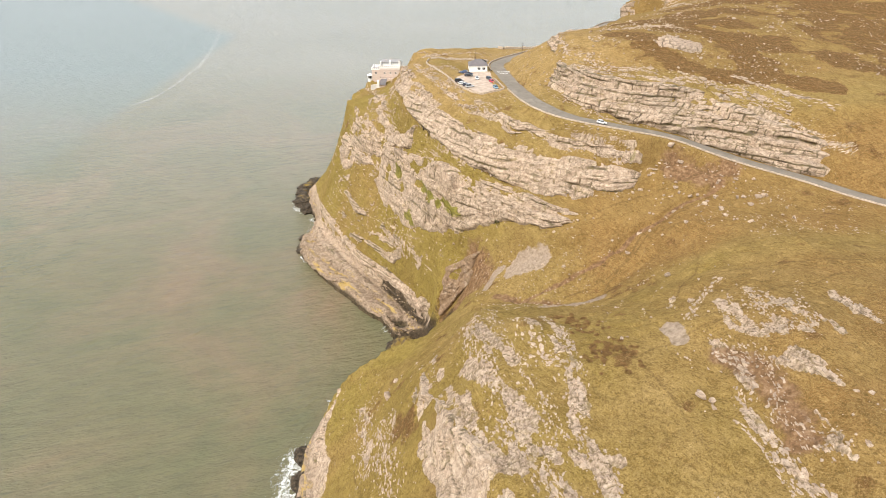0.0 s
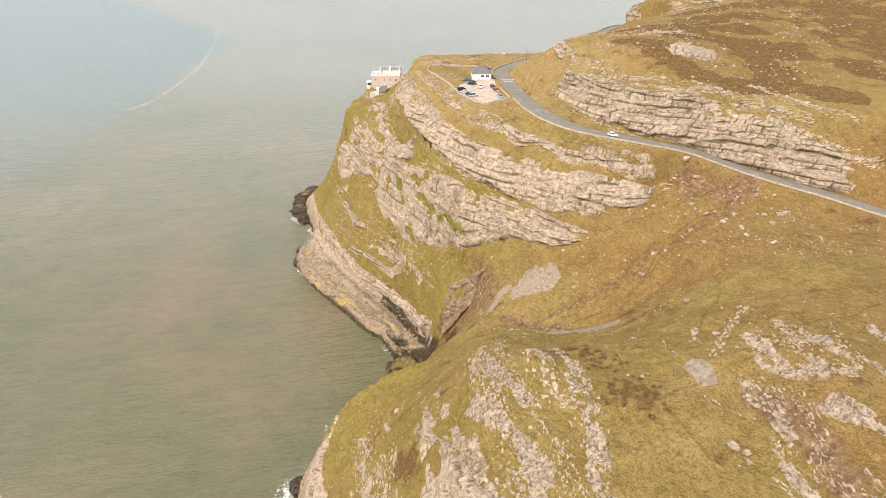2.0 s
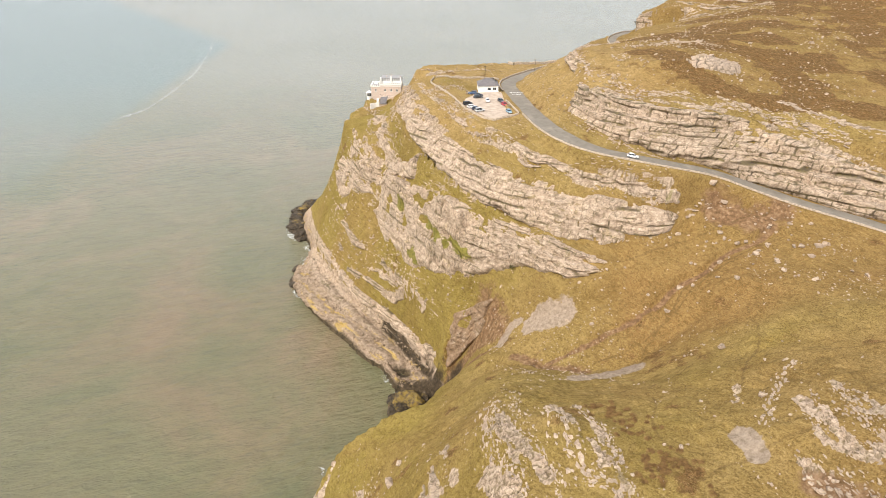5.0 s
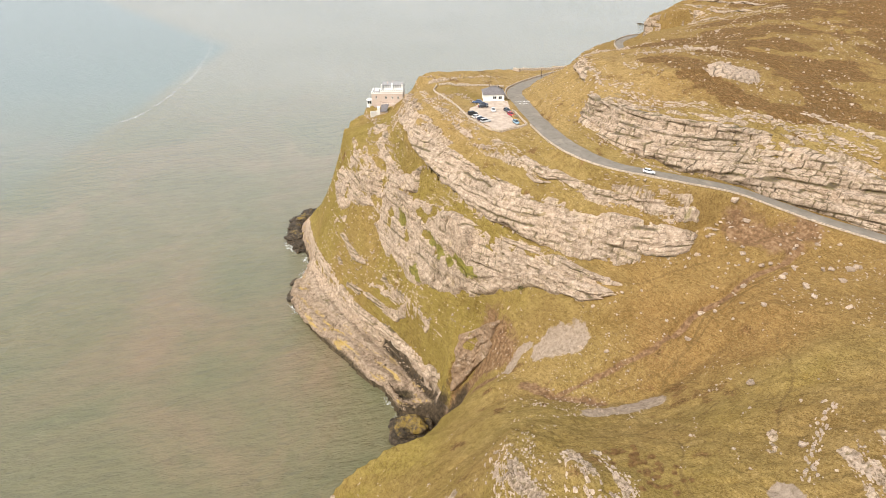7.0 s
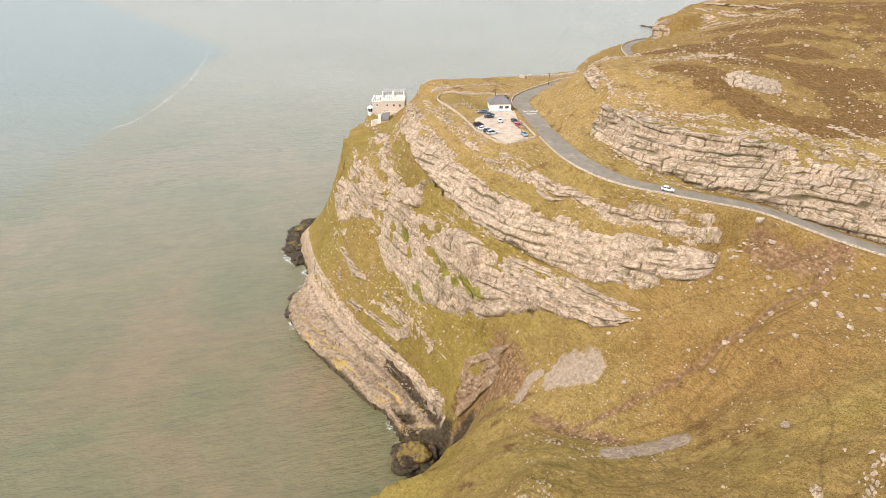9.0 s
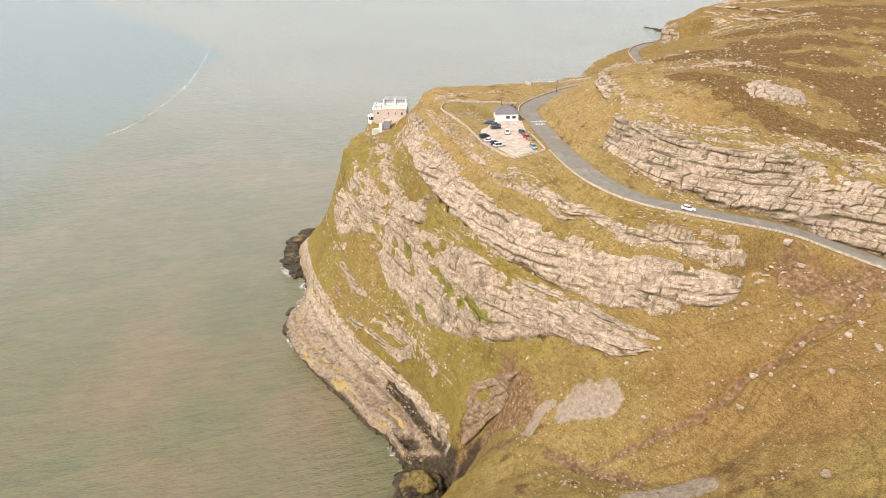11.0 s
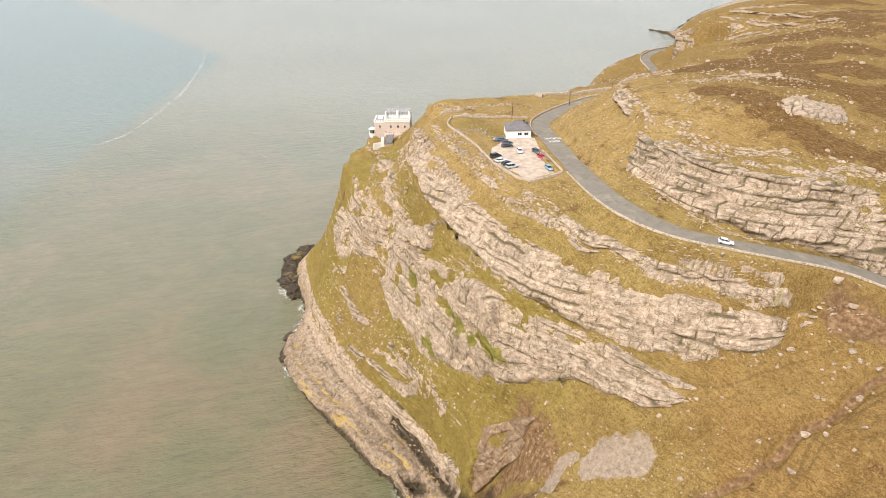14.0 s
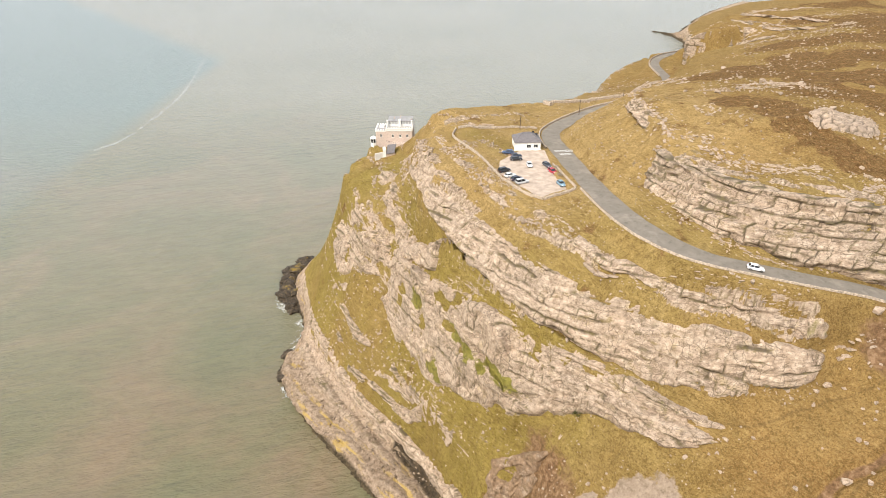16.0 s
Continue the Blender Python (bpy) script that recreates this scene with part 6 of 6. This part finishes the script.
def cafe():
    at = pose(14.2, 334.6, 113.6, 0, 0, 1.5)
    t = thing("cafe_house", "white single-storey cafe with grey hipped slate roof", "house", at=at)
    w, d, h = 9.8, 8.4, 3.3
    part("wall", block(0, w, 0, d, -0.4, h, 0.03), WHITEWASH, t)
    part("plinth", block(-0.3, w + 0.2, -0.8, -0.05, -0.4, 0.4, 0.03), WHITEWASH, t, "white rendered front plinth")
    bm = bmesh.new()
    o = 0.35
    eave = [bm.verts.new(v) for v in ((-o, -o, h - 0.05), (w + o, -o, h - 0.05), (w + o, d + o, h - 0.05), (-o, d + o, h - 0.05))]
    low = [bm.verts.new((v.co.x, v.co.y, h - 0.22)) for v in eave]
    ridge = [bm.verts.new((3.6, d / 2, h + 2.5)), bm.verts.new((w - 3.6, d / 2, h + 2.5))]
    for f in ((eave[0], eave[1], ridge[1], ridge[0]), (eave[1], eave[2], ridge[1]), (eave[2], eave[3], ridge[0], ridge[1]), (eave[3], eave[0], ridge[0])):
        bm.faces.new(f)
    for k in range(4):
        bm.faces.new((eave[k], low[k], low[(k + 1) % 4], eave[(k + 1) % 4]))
    bm.faces.new(low)
    roof = part("roof", bm, SLATE, t, "grey slate hipped roof")
    for a, b in (((-o, -o, h), (3.6, d / 2, h + 2.55)), ((w + o, -o, h), (w - 3.6, d / 2, h + 2.55)), ((3.6, d / 2, h + 2.55), (w - 3.6, d / 2, h + 2.55)), ((w + o, d + o, h), (w - 3.6, d / 2, h + 2.55))):
        part("ridge_tile", rod(a, b, 0.11, 0.11, 6), SLATE, roof)
    window(t, 5.3, -0.03, 0.95, 1.7, 1.35, 0, WHITEWASH, 1)
    window(t, 7.9, -0.03, 0.95, 1.7, 1.35, 0, WHITEWASH, 1)
    window(t, w + 0.03, 3.0, 0.95, 1.4, 1.3, 1, WHITEWASH, 1)
    part("door", block(w - 0.02, w + 0.05, 5.4, 6.4, 0.0, 2.05, 0.01), BLACK_TRIM, t, "dark side door")
    part("chimney", block(w - 2.3, w - 1.7, d - 1.7, d - 1.1, h + 0.6, h + 1.9, 0.04), BLACK_TRIM, t, "dark metal extractor cowl on the roof")
    for k in range(4):
        part("flue", rod((w - 1.1 + 0.15 * k, d - 2.4 - 0.3 * k, h + 0.4), (w - 1.1 + 0.15 * k, d - 2.4 - 0.3 * k, h + 1.5), 0.07, 0.07, 6), BLACK_TRIM, t)
    return t


cafe()


def crenels(parent, x0, x1, y0, y1, z, size=0.7, high=0.65, mat=None):
    """Battlements: a merlon at every other step along the four sides."""
    spots = []
    for n, a, b, flat in ((int((x1 - x0) / size / 2) + 1, (x0, y0), (x1, y0), 1), (int((x1 - x0) / size / 2) + 1, (x0, y1), (x1, y1), 1),
                          (int((y1 - y0) / size / 2) + 1, (x0, y0), (x0, y1), 0), (int((y1 - y0) / size / 2) + 1, (x1, y0), (x1, y1), 0)):
        for k in range(n + 1):
            f = k / n
            spots.append((round(a[0] + (b[0] - a[0]) * f, 2), round(a[1] + (b[1] - a[1]) * f, 2)))
    for x, y in sorted(set(spots)):
        part("merlon", block(x - size / 2, x + size / 2, y - 0.22, y + 0.22, z, z + high, 0.03), mat or WHITEWASH, parent)


def lighthouse():
    t = thing("lighthouse", "castle-like stone lighthouse with white battlements and lantern room", "lighthouse", at=pose(-35.2, 408, -1.6, 0, 0, -2))
    # main block, thirteen metres across, with a bowed terrace before it
    part("tower", block(-6.5, 6.5, 0, 13, 84, 99.6, 0.05), PINK_STONE, t)
    part("string_course", block(-6.7, 6.7, -0.2, 13.2, 98.7, 99.3, 0.04), WHITEWASH, t)
    for a, b, c_, d in ((-6.75, 6.75, -0.25, 0.15), (-6.75, 6.75, 12.85, 13.25), (-6.75, -6.35, 0.15, 12.85), (6.35, 6.75, 0.15, 12.85)):
        part("parapet", block(a, b, c_, d, 99.6, 100.3, 0.03), WHITEWASH, t, "white rendered parapet")
    part("deck", block(-6.3, 6.3, 0.2, 12.8, 99.6, 99.75), LEAD, t, "grey leaded roof deck")
    crenels(t, -6.5, 6.5, 0, 13, 100.3)
    for x in (-3.4, 0.4, 3.9):
        window(t, x, -0.04, 95.6, 1.1, 1.5, 0, WHITEWASH, 1)
    bow = [(-7, 0.2)] + [(-7 * math.cos(a), 0.2 - 3.6 * math.sin(a)) for a in np.linspace(0.15, math.pi - 0.15, 14)] + [(7, 0.2)]
    part("terrace", prism(bow, 82, 93.2), PINK_STONE, t, "bowed stone terrace wall")
    for a in np.linspace(0.25, math.pi - 0.25, 16):
        part("baluster", rod((-6.8 * math.cos(a), 0.2 - 3.4 * math.sin(a), 93.2), (-6.8 * math.cos(a), 0.2 - 3.4 * math.sin(a), 94.1), 0.05, 0.05, 6), BLACK_TRIM, t)
    rail = bmesh.new()
    spots = [Vector((-6.8 * math.cos(a), 0.2 - 3.4 * math.sin(a), 94.1)) for a in np.linspace(0.2, math.pi - 0.2, 18)]
    for a, b in zip(spots, spots[1:]):
        piece = rod(a, b, 0.05, 0.05, 6)
        me = bpy.data.meshes.new("tmp")
        piece.to_mesh(me)
        piece.free()
        rail.from_mesh(me)
        bpy.data.meshes.remove(me)
    part("handrail", rail, BLACK_TRIM, t, "dark iron handrail")
    # white glazed room on the roof
    room = part("lantern_room", block(-6.0, 6.0, 4.5, 12.4, 99.6, 100.9, 0.04), WHITEWASH, t, "white base of the glazed roof room")
    for k in range(9):
        x = -5.8 + 1.45 * k
        part("mullion", block(x - 0.09, x + 0.09, 4.45, 4.7, 100.9, 102.3), WHITEWASH, room)
    for k in range(8):
        x = -5.8 + 1.45 * k
        part("pane", block(x + 0.1, x + 1.35, 4.55, 4.62, 100.9, 102.3), PALE_GLAZING, room, "pale glass with the sky's reflection painted in")
    for x in (-5.9, 5.9):
        part("side_panel", block(x - 0.1, x + 0.1, 4.6, 12.3, 100.9, 102.3), WHITEWASH, room)
    part("back_panel", block(-5.8, 5.8, 12.1, 12.3, 100.9, 102.3), WHITEWASH, room)
    part("flat_roof", block(-6.3, 6.3, 4.2, 12.7, 102.3, 102.6, 0.05), LEAD, t, "grey flat roof")
    part("pier", block(-0.6, 0.5, 3.6, 4.4, 99.6, 103.6, 0.04), WHITEWASH, t, "white chimney pier")
    for x in (-6.2, 6.0):
        part("corner_pier", block(x - 0.4, x + 0.4, 3.4, 4.4, 99.6, 103.1, 0.04), WHITEWASH, t)
    for x, y in ((-3.0, 8.0), (-0.1, 10.5), (5.7, 5.0)):
        part("chimney_pot", rod((x, y, 102.5), (x, y, 103.9), 0.22, 0.18, 8), MASONRY, t, "clay chimney pot")
    # lower wing
    part("wing", block(-12.2, -6.6, 1.5, 11, 84, 98.4, 0.05), PINK_STONE, t)
    part("wing_parapet", block(-12.4, -6.6, 1.3, 11.2, 98.0, 98.5, 0.04), WHITEWASH, t)
    crenels(t, -12.1, -6.9, 1.6, 11, 98.5)
    part("wing_roof", block(-11.9, -6.9, 1.8, 10.8, 98.5, 98.62), LEAD, t, "grey leaded roof deck")
    part("roof_light", block(-10.6, -8.2, 5.5, 9.0, 98.62, 99.6, 0.04), WHITEWASH, t, "white roof light")
    window(t, -9.4, 1.46, 95.2, 1.1, 1.5, 0, WHITEWASH, 1)
    # glazed bay at the corner
    bay = [(-13.6 + 1.7 * math.cos(a), 2.6 + 1.7 * math.sin(a)) for a in np.linspace(0, 2 * math.pi, 9)[:-1]]
    part("bay", prism(bay, 84, 92.2), WHITEWASH, t, "white many-sided bay")
    part("bay_glazing", prism([(x * 0.97 - 0.4, y * 0.95 + 0.1) for x, y in bay], 92.2, 94.2), GLASS, t, "dark glazing of the bay")
    for x, y in bay:
        part("bay_post", rod((x, y, 92.2), (x, y, 94.3), 0.12, 0.12, 6), WHITEWASH, t)
    cone = bmesh.new()
    bmesh.ops.create_cone(cone, cap_ends=True, segments=8, radius1=2.1, radius2=0.25, depth=1.2, matrix=Matrix.Translation((-13.6, 2.6, 94.85)))
    part("bay_roof", cone, WHITEWASH, t, "white pointed bay roof")
    return t


lighthouse()


def outbuilding():
    t = thing("outbuilding", "white gabled outbuilding with grey lean-to roof below the lighthouse", "shed", at=pose(-41.5, 396, 0, 0, 0, 8))
    part("yard_wall", prism([(-5.2, -1.6), (-1.0, 0.2), (-1.0, 0.6), (-5.4, -1.1)], 84, 90.6), WHITEWASH, t, "white sloping yard wall")
    part("gable", prism([(-1.2, -0.6), (0.2, -0.6), (0.2, 3.4), (-1.2, 3.4)], 84, 92.2), WHITEWASH, t)
    part("wall", block(0.3, 4.6, -0.8, 4.4, 84, 90.0, 0.03), MASONRY, t)
    bm = bmesh.new()
    a = [bm.verts.new(v) for v in ((0.1, -1.1, 89.9), (4.0, -1.1, 90.1), (5.8, 4.8, 92.6), (1.4, 4.8, 92.4))]
    b = [bm.verts.new(v.co + Vector((0, 0, 0.25))) for v in a]
    bm.faces.new(a[::-1])
    bm.faces.new(b)
    for k in range(4):
        bm.faces.new((a[k], a[(k + 1) % 4], b[(k + 1) % 4], b[k]))
    part("roof", bm, SLATE, t, "grey slate lean-to roof")
    # a solid black box gives the dark of the undercroft's shade
    part("cellar", block(0.2, 4.4, -2.2, -0.7, 83, 87.6, 0.03), BLACK_TRIM, t, "black block standing in for the shaded undercroft")
    return t


outbuilding()


def pole(x, y, high, label):
    z = level(x, y)
    t = thing("utility_pole", label, "pole", "poles by the road", at=pose(x, y, z))
    part("shaft", rod((0, 0, -0.4), (0.05, 0, high), 0.16, 0.10, 8), DARK_WOOD, t)
    part("crossarm", block(-0.7, 0.7, -0.06, 0.06, high - 0.6, high - 0.48, 0.01), DARK_WOOD, t)
    for u in (-0.6, 0.6):
        part("insulator", rod((u, 0, high - 0.48), (u, 0, high - 0.3), 0.05, 0.03, 6), BLACK_TRIM, t)
    return t


pole(18.8, 358.5, 7.5, "dark wooden utility pole behind the lawn wall")
pole(48.5, 384, 7.0, "dark wooden utility pole beside the road bend")
pole(72, 399, 7.0, "dark wooden utility pole beside the far road")


def sign_post(x, y):
    z = level(x, y)
    t = thing("marker_post", "short grey marker post on the grass verge", "post", at=pose(x, y, z))
    part("shaft", rod((0, 0, -0.3), (0, 0, 2.2), 0.07, 0.07, 8), WOOD_FENCE, t)
    part("cap", rod((0, 0, 2.2), (0, 0, 2.32), 0.10, 0.05, 8), WHITEWASH, t)


sign_post(44.5, 279)


def bench(x, y, turn):
    t = thing("picnic_table", "grey timber picnic table on the car park verge", "picnic table", "picnic tables", at=pose(x, y, level(x, y), 0, 0, turn))
    for k in range(4):
        part("top_board", block(-0.9, 0.9, -0.36 + 0.19 * k, -0.2 + 0.19 * k, 0.72, 0.76), WOOD_FENCE, t)
    for y0 in (-0.85, 0.6):
        part("seat_board", block(-0.9, 0.9, y0, y0 + 0.25, 0.43, 0.47), WOOD_FENCE, t)
    for x0 in (-0.7, 0.6):
        part("leg_frame", block(x0, x0 + 0.1, -0.8, 0.8, 0.36, 0.43), WOOD_FENCE, t)
        for y0 in (-0.55, 0.45):
            part("leg", block(x0, x0 + 0.1, y0, y0 + 0.1, -0.05, 0.72), WOOD_FENCE, t)


bench(26.8, 314.5, 75)
bench(26.6, 306.5, 70)


# ---- cars ----
def car(colour_mat, x, y, turn, label, long=4.2, wide_=1.78, high=1.48, boxy=0.0, z=None, tilt=0.0):
    """A parked car along +x: a lofted body and glasshouse, wheels, lamps, bumpers and plates."""
    base = z if z is not None else 113.93
    t = thing("car", label, "car", "cars", at=pose(x, y, base, 0, tilt, turn))
    h = wide_ / 2
    L = long / 2
    # body: cross-sections from tail to nose as (x, half width, sill, waist)
    ribs = [(-L, 0.82, 0.42, 0.80 + 0.1 * boxy), (-L + 0.12, 0.93, 0.30, 0.92 + 0.08 * boxy), (-L * 0.55, 1.0, 0.22, 0.96), (0, 1.0, 0.20, 0.94), (L * 0.42, 1.0, 0.21, 0.92), (L - 0.45, 0.95, 0.24, 0.80 + 0.08 * boxy),
            (L - 0.1, 0.84, 0.30, 0.66 + 0.1 * boxy), (L, 0.70, 0.40, 0.58 + 0.1 * boxy)]
    bm = bmesh.new()
    rings = []
    for rx, w, lo, hi in ribs:
        ring = [(-w * 0.94, lo), (-w, lo + 0.16), (-w, hi - 0.14), (-w * 0.90, hi), (w * 0.90, hi), (w, hi - 0.14), (w, lo + 0.16), (w * 0.94, lo)]
        rings.append([bm.verts.new((rx, a * h, b)) for a, b in ring])
    for a, b in zip(rings, rings[1:]):
        for k in range(8):
            bm.faces.new((a[k], a[(k + 1) % 8], b[(k + 1) % 8], b[k]))
    bm.faces.new(rings[0])
    bm.faces.new(rings[-1][::-1])
    body = soften(part("body", bm, colour_mat, t))
    # glasshouse
    tail, nose = -L + 0.28 - 0.12 * boxy, L * 0.44 + 0.1 * boxy
    rise = high - 0.92
    def loft(name, lower, upper, z0, z1, mat, parent, lab=""):
        b2 = bmesh.new()
        lo = [b2.verts.new((px, py, z0)) for px, py in lower]
        up = [b2.verts.new((px, py, z1)) for px, py in upper]
        b2.faces.new(lo[::-1])
        b2.faces.new(up)
        for k in range(4):
            b2.faces.new((lo[k], lo[(k + 1) % 4], up[(k + 1) % 4], up[k]))
        bmesh.ops.bevel(b2, geom=list(b2.edges), offset=0.04, segments=2, affect="EDGES")
        return part(name, b2, mat, parent, lab)
    r0, r1 = tail + 0.42 - 0.25 * boxy, nose - 0.72
    cabin = loft("cabin_glass", [(tail, -h * 0.88), (nose, -h * 0.86), (nose, h * 0.86), (tail, h * 0.88)], [(r0, -h * 0.70), (r1, -h * 0.70), (r1, h * 0.70), (r0, h * 0.70)], 0.90, 0.90 + rise, GLASS, t, "dark tinted windows")
    loft("roof", [(r0 - 0.08, -h * 0.73), (r1 + 0.08, -h * 0.73), (r1 + 0.08, h * 0.73), (r0 - 0.08, h * 0.73)], [(r0 + 0.05, -h * 0.66), (r1 - 0.02, -h * 0.66), (r1 - 0.02, h * 0.66), (r0 + 0.05, h * 0.66)], high - 0.06, high + 0.02, colour_mat, t)
    for side in (-1, 1):
        for px, pr in ((tail + 0.03, r0), ((tail + nose) / 2 - 0.1, (r0 + r1) / 2), (nose - 0.05, r1)):
            part("pillar", rod((px, side * h * 0.88, 0.90), (pr, side * h * 0.72, high - 0.03), 0.05, 0.045, 6), colour_mat, t)
        part("mirror", block(nose - 0.35, nose - 0.2, side * h - 0.02 if side > 0 else -h - 0.16, h + 0.16 if side > 0 else -h + 0.02, 0.95, 1.08, 0.02), colour_mat, t)
        part("headlight", block(L - 0.26, L - 0.04, side * h * 0.62 - 0.17, side * h * 0.62 + 0.17, 0.60 + 0.08 * boxy, 0.74 + 0.08 * boxy, 0.03), LAMP_CLEAR, t, "clear headlight")
        part("tail_light", block(-L - 0.01, -L + 0.14, side * h * 0.74 - 0.12, side * h * 0.74 + 0.12, 0.70, 0.90, 0.03), LAMP_RED, t, "red tail light")
        for wx in (-L * 0.62, L * 0.64):
            y0 = side * (h - 0.10)
            wheel = part("wheel", rod((wx, y0 - 0.105, 0.31), (wx, y0 + 0.105, 0.31), 0.31, 0.31, 18), RUBBER, t)
            part("rim", rod((wx, y0 + side * 0.09, 0.31), (wx, y0 + side * 0.125, 0.31), 0.21, 0.18, 14), RIM, wheel, "bright alloy rim")
    part("front_bumper", block(L - 0.14, L + 0.03, -h * 0.72, h * 0.72, 0.28, 0.48, 0.04), BLACK_TRIM, t)
    part("rear_bumper", block(-L - 0.03, -L + 0.12, -h * 0.78, h * 0.78, 0.30, 0.52, 0.04), BLACK_TRIM, t)
    part("number_plate", block(-L - 0.045, -L - 0.02, -0.26, 0.26, 0.54, 0.65), PLATE, t)
    part("number_plate", block(L + 0.02, L + 0.045, -0.26, 0.26, 0.36, 0.47), WHITEWASH, t)
    return t


BLUE, NAVY, BLACK = paint("car_blue", (0.05, 0.085, 0.17)), paint("car_navy", (0.025, 0.035, 0.06)), paint("car_black", (0.02, 0.02, 0.022))
WHITE, SILVER, RED, SKY = paint("car_white", (0.78, 0.78, 0.77)), paint("car_silver", (0.52, 0.53, 0.54)), paint("car_red", (0.42, 0.03, 0.05)), paint("car_sky", (0.20, 0.32, 0.40))
GREY_CAR = paint("car_grey", (0.06, 0.065, 0.075))
car(BLUE, 11.2, 330.6, 172, "blue estate car parked before the cafe lawn", 4.6)
car(NAVY, 13.9, 327.0, 8, "dark blue hatchback parked on gravel", 4.1)
car(BLACK, 13.5, 323.6, 6, "black estate car parked on gravel", 4.6)
car(BLACK, 8.2, 312.6, 29, "black off-road car parked against the stone wall", 4.6, 1.9, 1.75, 1.0)
car(WHITE, 9.8, 308.2, 29, "white hatchback parked nose to the wall", 4.2)
car(NAVY, 11.8, 305.2, 27, "dark saloon parked nose to the wall", 4.4)
car(SILVER, 13.2, 302.4, 24, "silver off-road car parked at the end of the row", 4.6, 1.9, 1.75, 1.0)
car(WHITE, 17.6, 317.6, -84, "small white car standing in mid car park", 3.8)
car(GREY_CAR, 23.8, 317.2, -66, "dark grey car parked beside the road wall", 4.4)
car(RED, 24.9, 311.4, -64, "red hatchback parked beside the road wall", 4.0)
car(SKY, 26.0, 300.4, -72, "light blue car parked beside the road wall", 4.1)
spot = np.argmin(np.hypot(LANE[:, 0] - 64.6, LANE[:, 1] - 246))
way = LANE[spot + 2] - LANE[spot - 2]
car(WHITE, LANE[spot, 0] + 0.5, LANE[spot, 1] - 1.1, math.degrees(math.atan2(way[1], way[0])), "white car on the asphalt road", 4.2, z=float(LANE[spot, 2]) + 0.12,
    tilt=-math.degrees(math.atan2(way[2], math.hypot(way[0], way[1]))))

# ---- shore ----
def surf(line, reach, label, seed, strength=1.0, mat=None):
    c = spline(line, 1.5)
    across = np.linspace(-3.0, reach, 10)
    run = np.gradient(c, axis=0)
    run /= np.linalg.norm(run, axis=1)[:, None]
    n = np.c_[-run[:, 1], run[:, 0]]
    xy = c[:, None] + n[:, None] * across[None, :, None]
    v = np.concatenate([xy, np.full((*xy.shape[:2], 1), 0.06)], -1).reshape(-1, 3)
    ob = sheet("surf", v, quads(10, len(c)), mat or SURF)
    k = np.arange(len(c))
    power = np.clip((0.75 + 0.5 * fbm(k * 1.5, k * 0.0, 16, 3, seed))[:, None] * strength * (1 - np.clip(across, 0, None) / reach)[None, :], 0, 1)
    power[[0, -1]] = 0
    ob.data.attributes.new("foam", "FLOAT", "POINT").data.foreach_set("value", power.ravel().astype(np.float32))
    return tagged(ob, label, "surf", kind="structure")


surf([(-48, 110), (-54, 140), (-56, 160), (-54, 184), (-44, 200)], 17, "white surf washing against the near headland", 1, 1.7)
surf([(-25, 221), (-27, 232), (-26, 243), (-28, 251), (-33, 261), (-44, 271), (-57, 287), (-71, 303), (-83, 320), (-92, 338), (-90, 362), (-93, 384), (-104, 402), (-107, 425), (-98, 446)], 9, "thin white surf along the rock shelf", 4, 0.8)
surf([(-92, 384), (-104, 402), (-107, 425), (-98, 446)], 9, "white surf breaking round the islet", 8, 1.6)
surf([(-384, 1101), (-357, 1002), (-328, 851), (-322, 760), (-323, 687), (-337, 650)], 2.6, "thin line of foam where clear and silty water meet", 12, 1.7, THIN_FOAM)


def big_rock(seed, fine_):
    """A ledgy sea-worn rock."""
    bm = bmesh.new()
    bmesh.ops.create_icosphere(bm, subdivisions=fine_, radius=1.0)
    shift = Vector((seed * 1.7, seed * 0.31, seed * 2.3))
    for v in bm.verts:
        n = noise.fractal(v.co * 1.3 + shift, 0.8, 2.1, 5)
        ledge = abs(noise.noise(Vector((v.co.x * 1.2, v.co.y * 1.2, v.co.z * 5.0)) + shift))
        v.co *= 1.0 + 0.32 * n - 0.28 * ledge
    me = bpy.data.meshes.new("sea_rock")
    bm.to_mesh(me)
    bm.free()
    me.materials.append(WEEDY)
    return me


for x, y, size, tall in [(-96, 394, 13, 0.6), (-100, 405, 18, 0.6), (-103, 417, 17, 0.62), (-103, 429, 19, 0.62), (-98, 440, 15, 0.6), (-17.5, 235, 19, 0.75), (-25, 240, 8, 0.6), (-21, 243, 9, 0.5), (-14, 246, 5, 1.0), (-10.5, 243, 6, 1.3), (-7, 238, 6, 0.8), (-11, 231, 5, 0.6),
                         (-53, 158, 11, 0.8), (-54, 170, 11, 0.75), (-53, 146, 10, 0.8), (-91, 352, 8, 0.6), (-89, 336, 9, 0.5)]:
    ob = new("sea_rock", big_rock(int(x * 7 + y), 4 if size > 10 else 3))
    ob.matrix_world = Matrix.LocRotScale((x, y, size * tall * 0.12), Euler((0.1, -0.1, dice.uniform(0, 6))), (size / 2, size / 2 * 0.9, size / 2 * tall))
    tagged(ob, "dark wet weed-covered rock at the water's edge", "rock", "sea rocks")
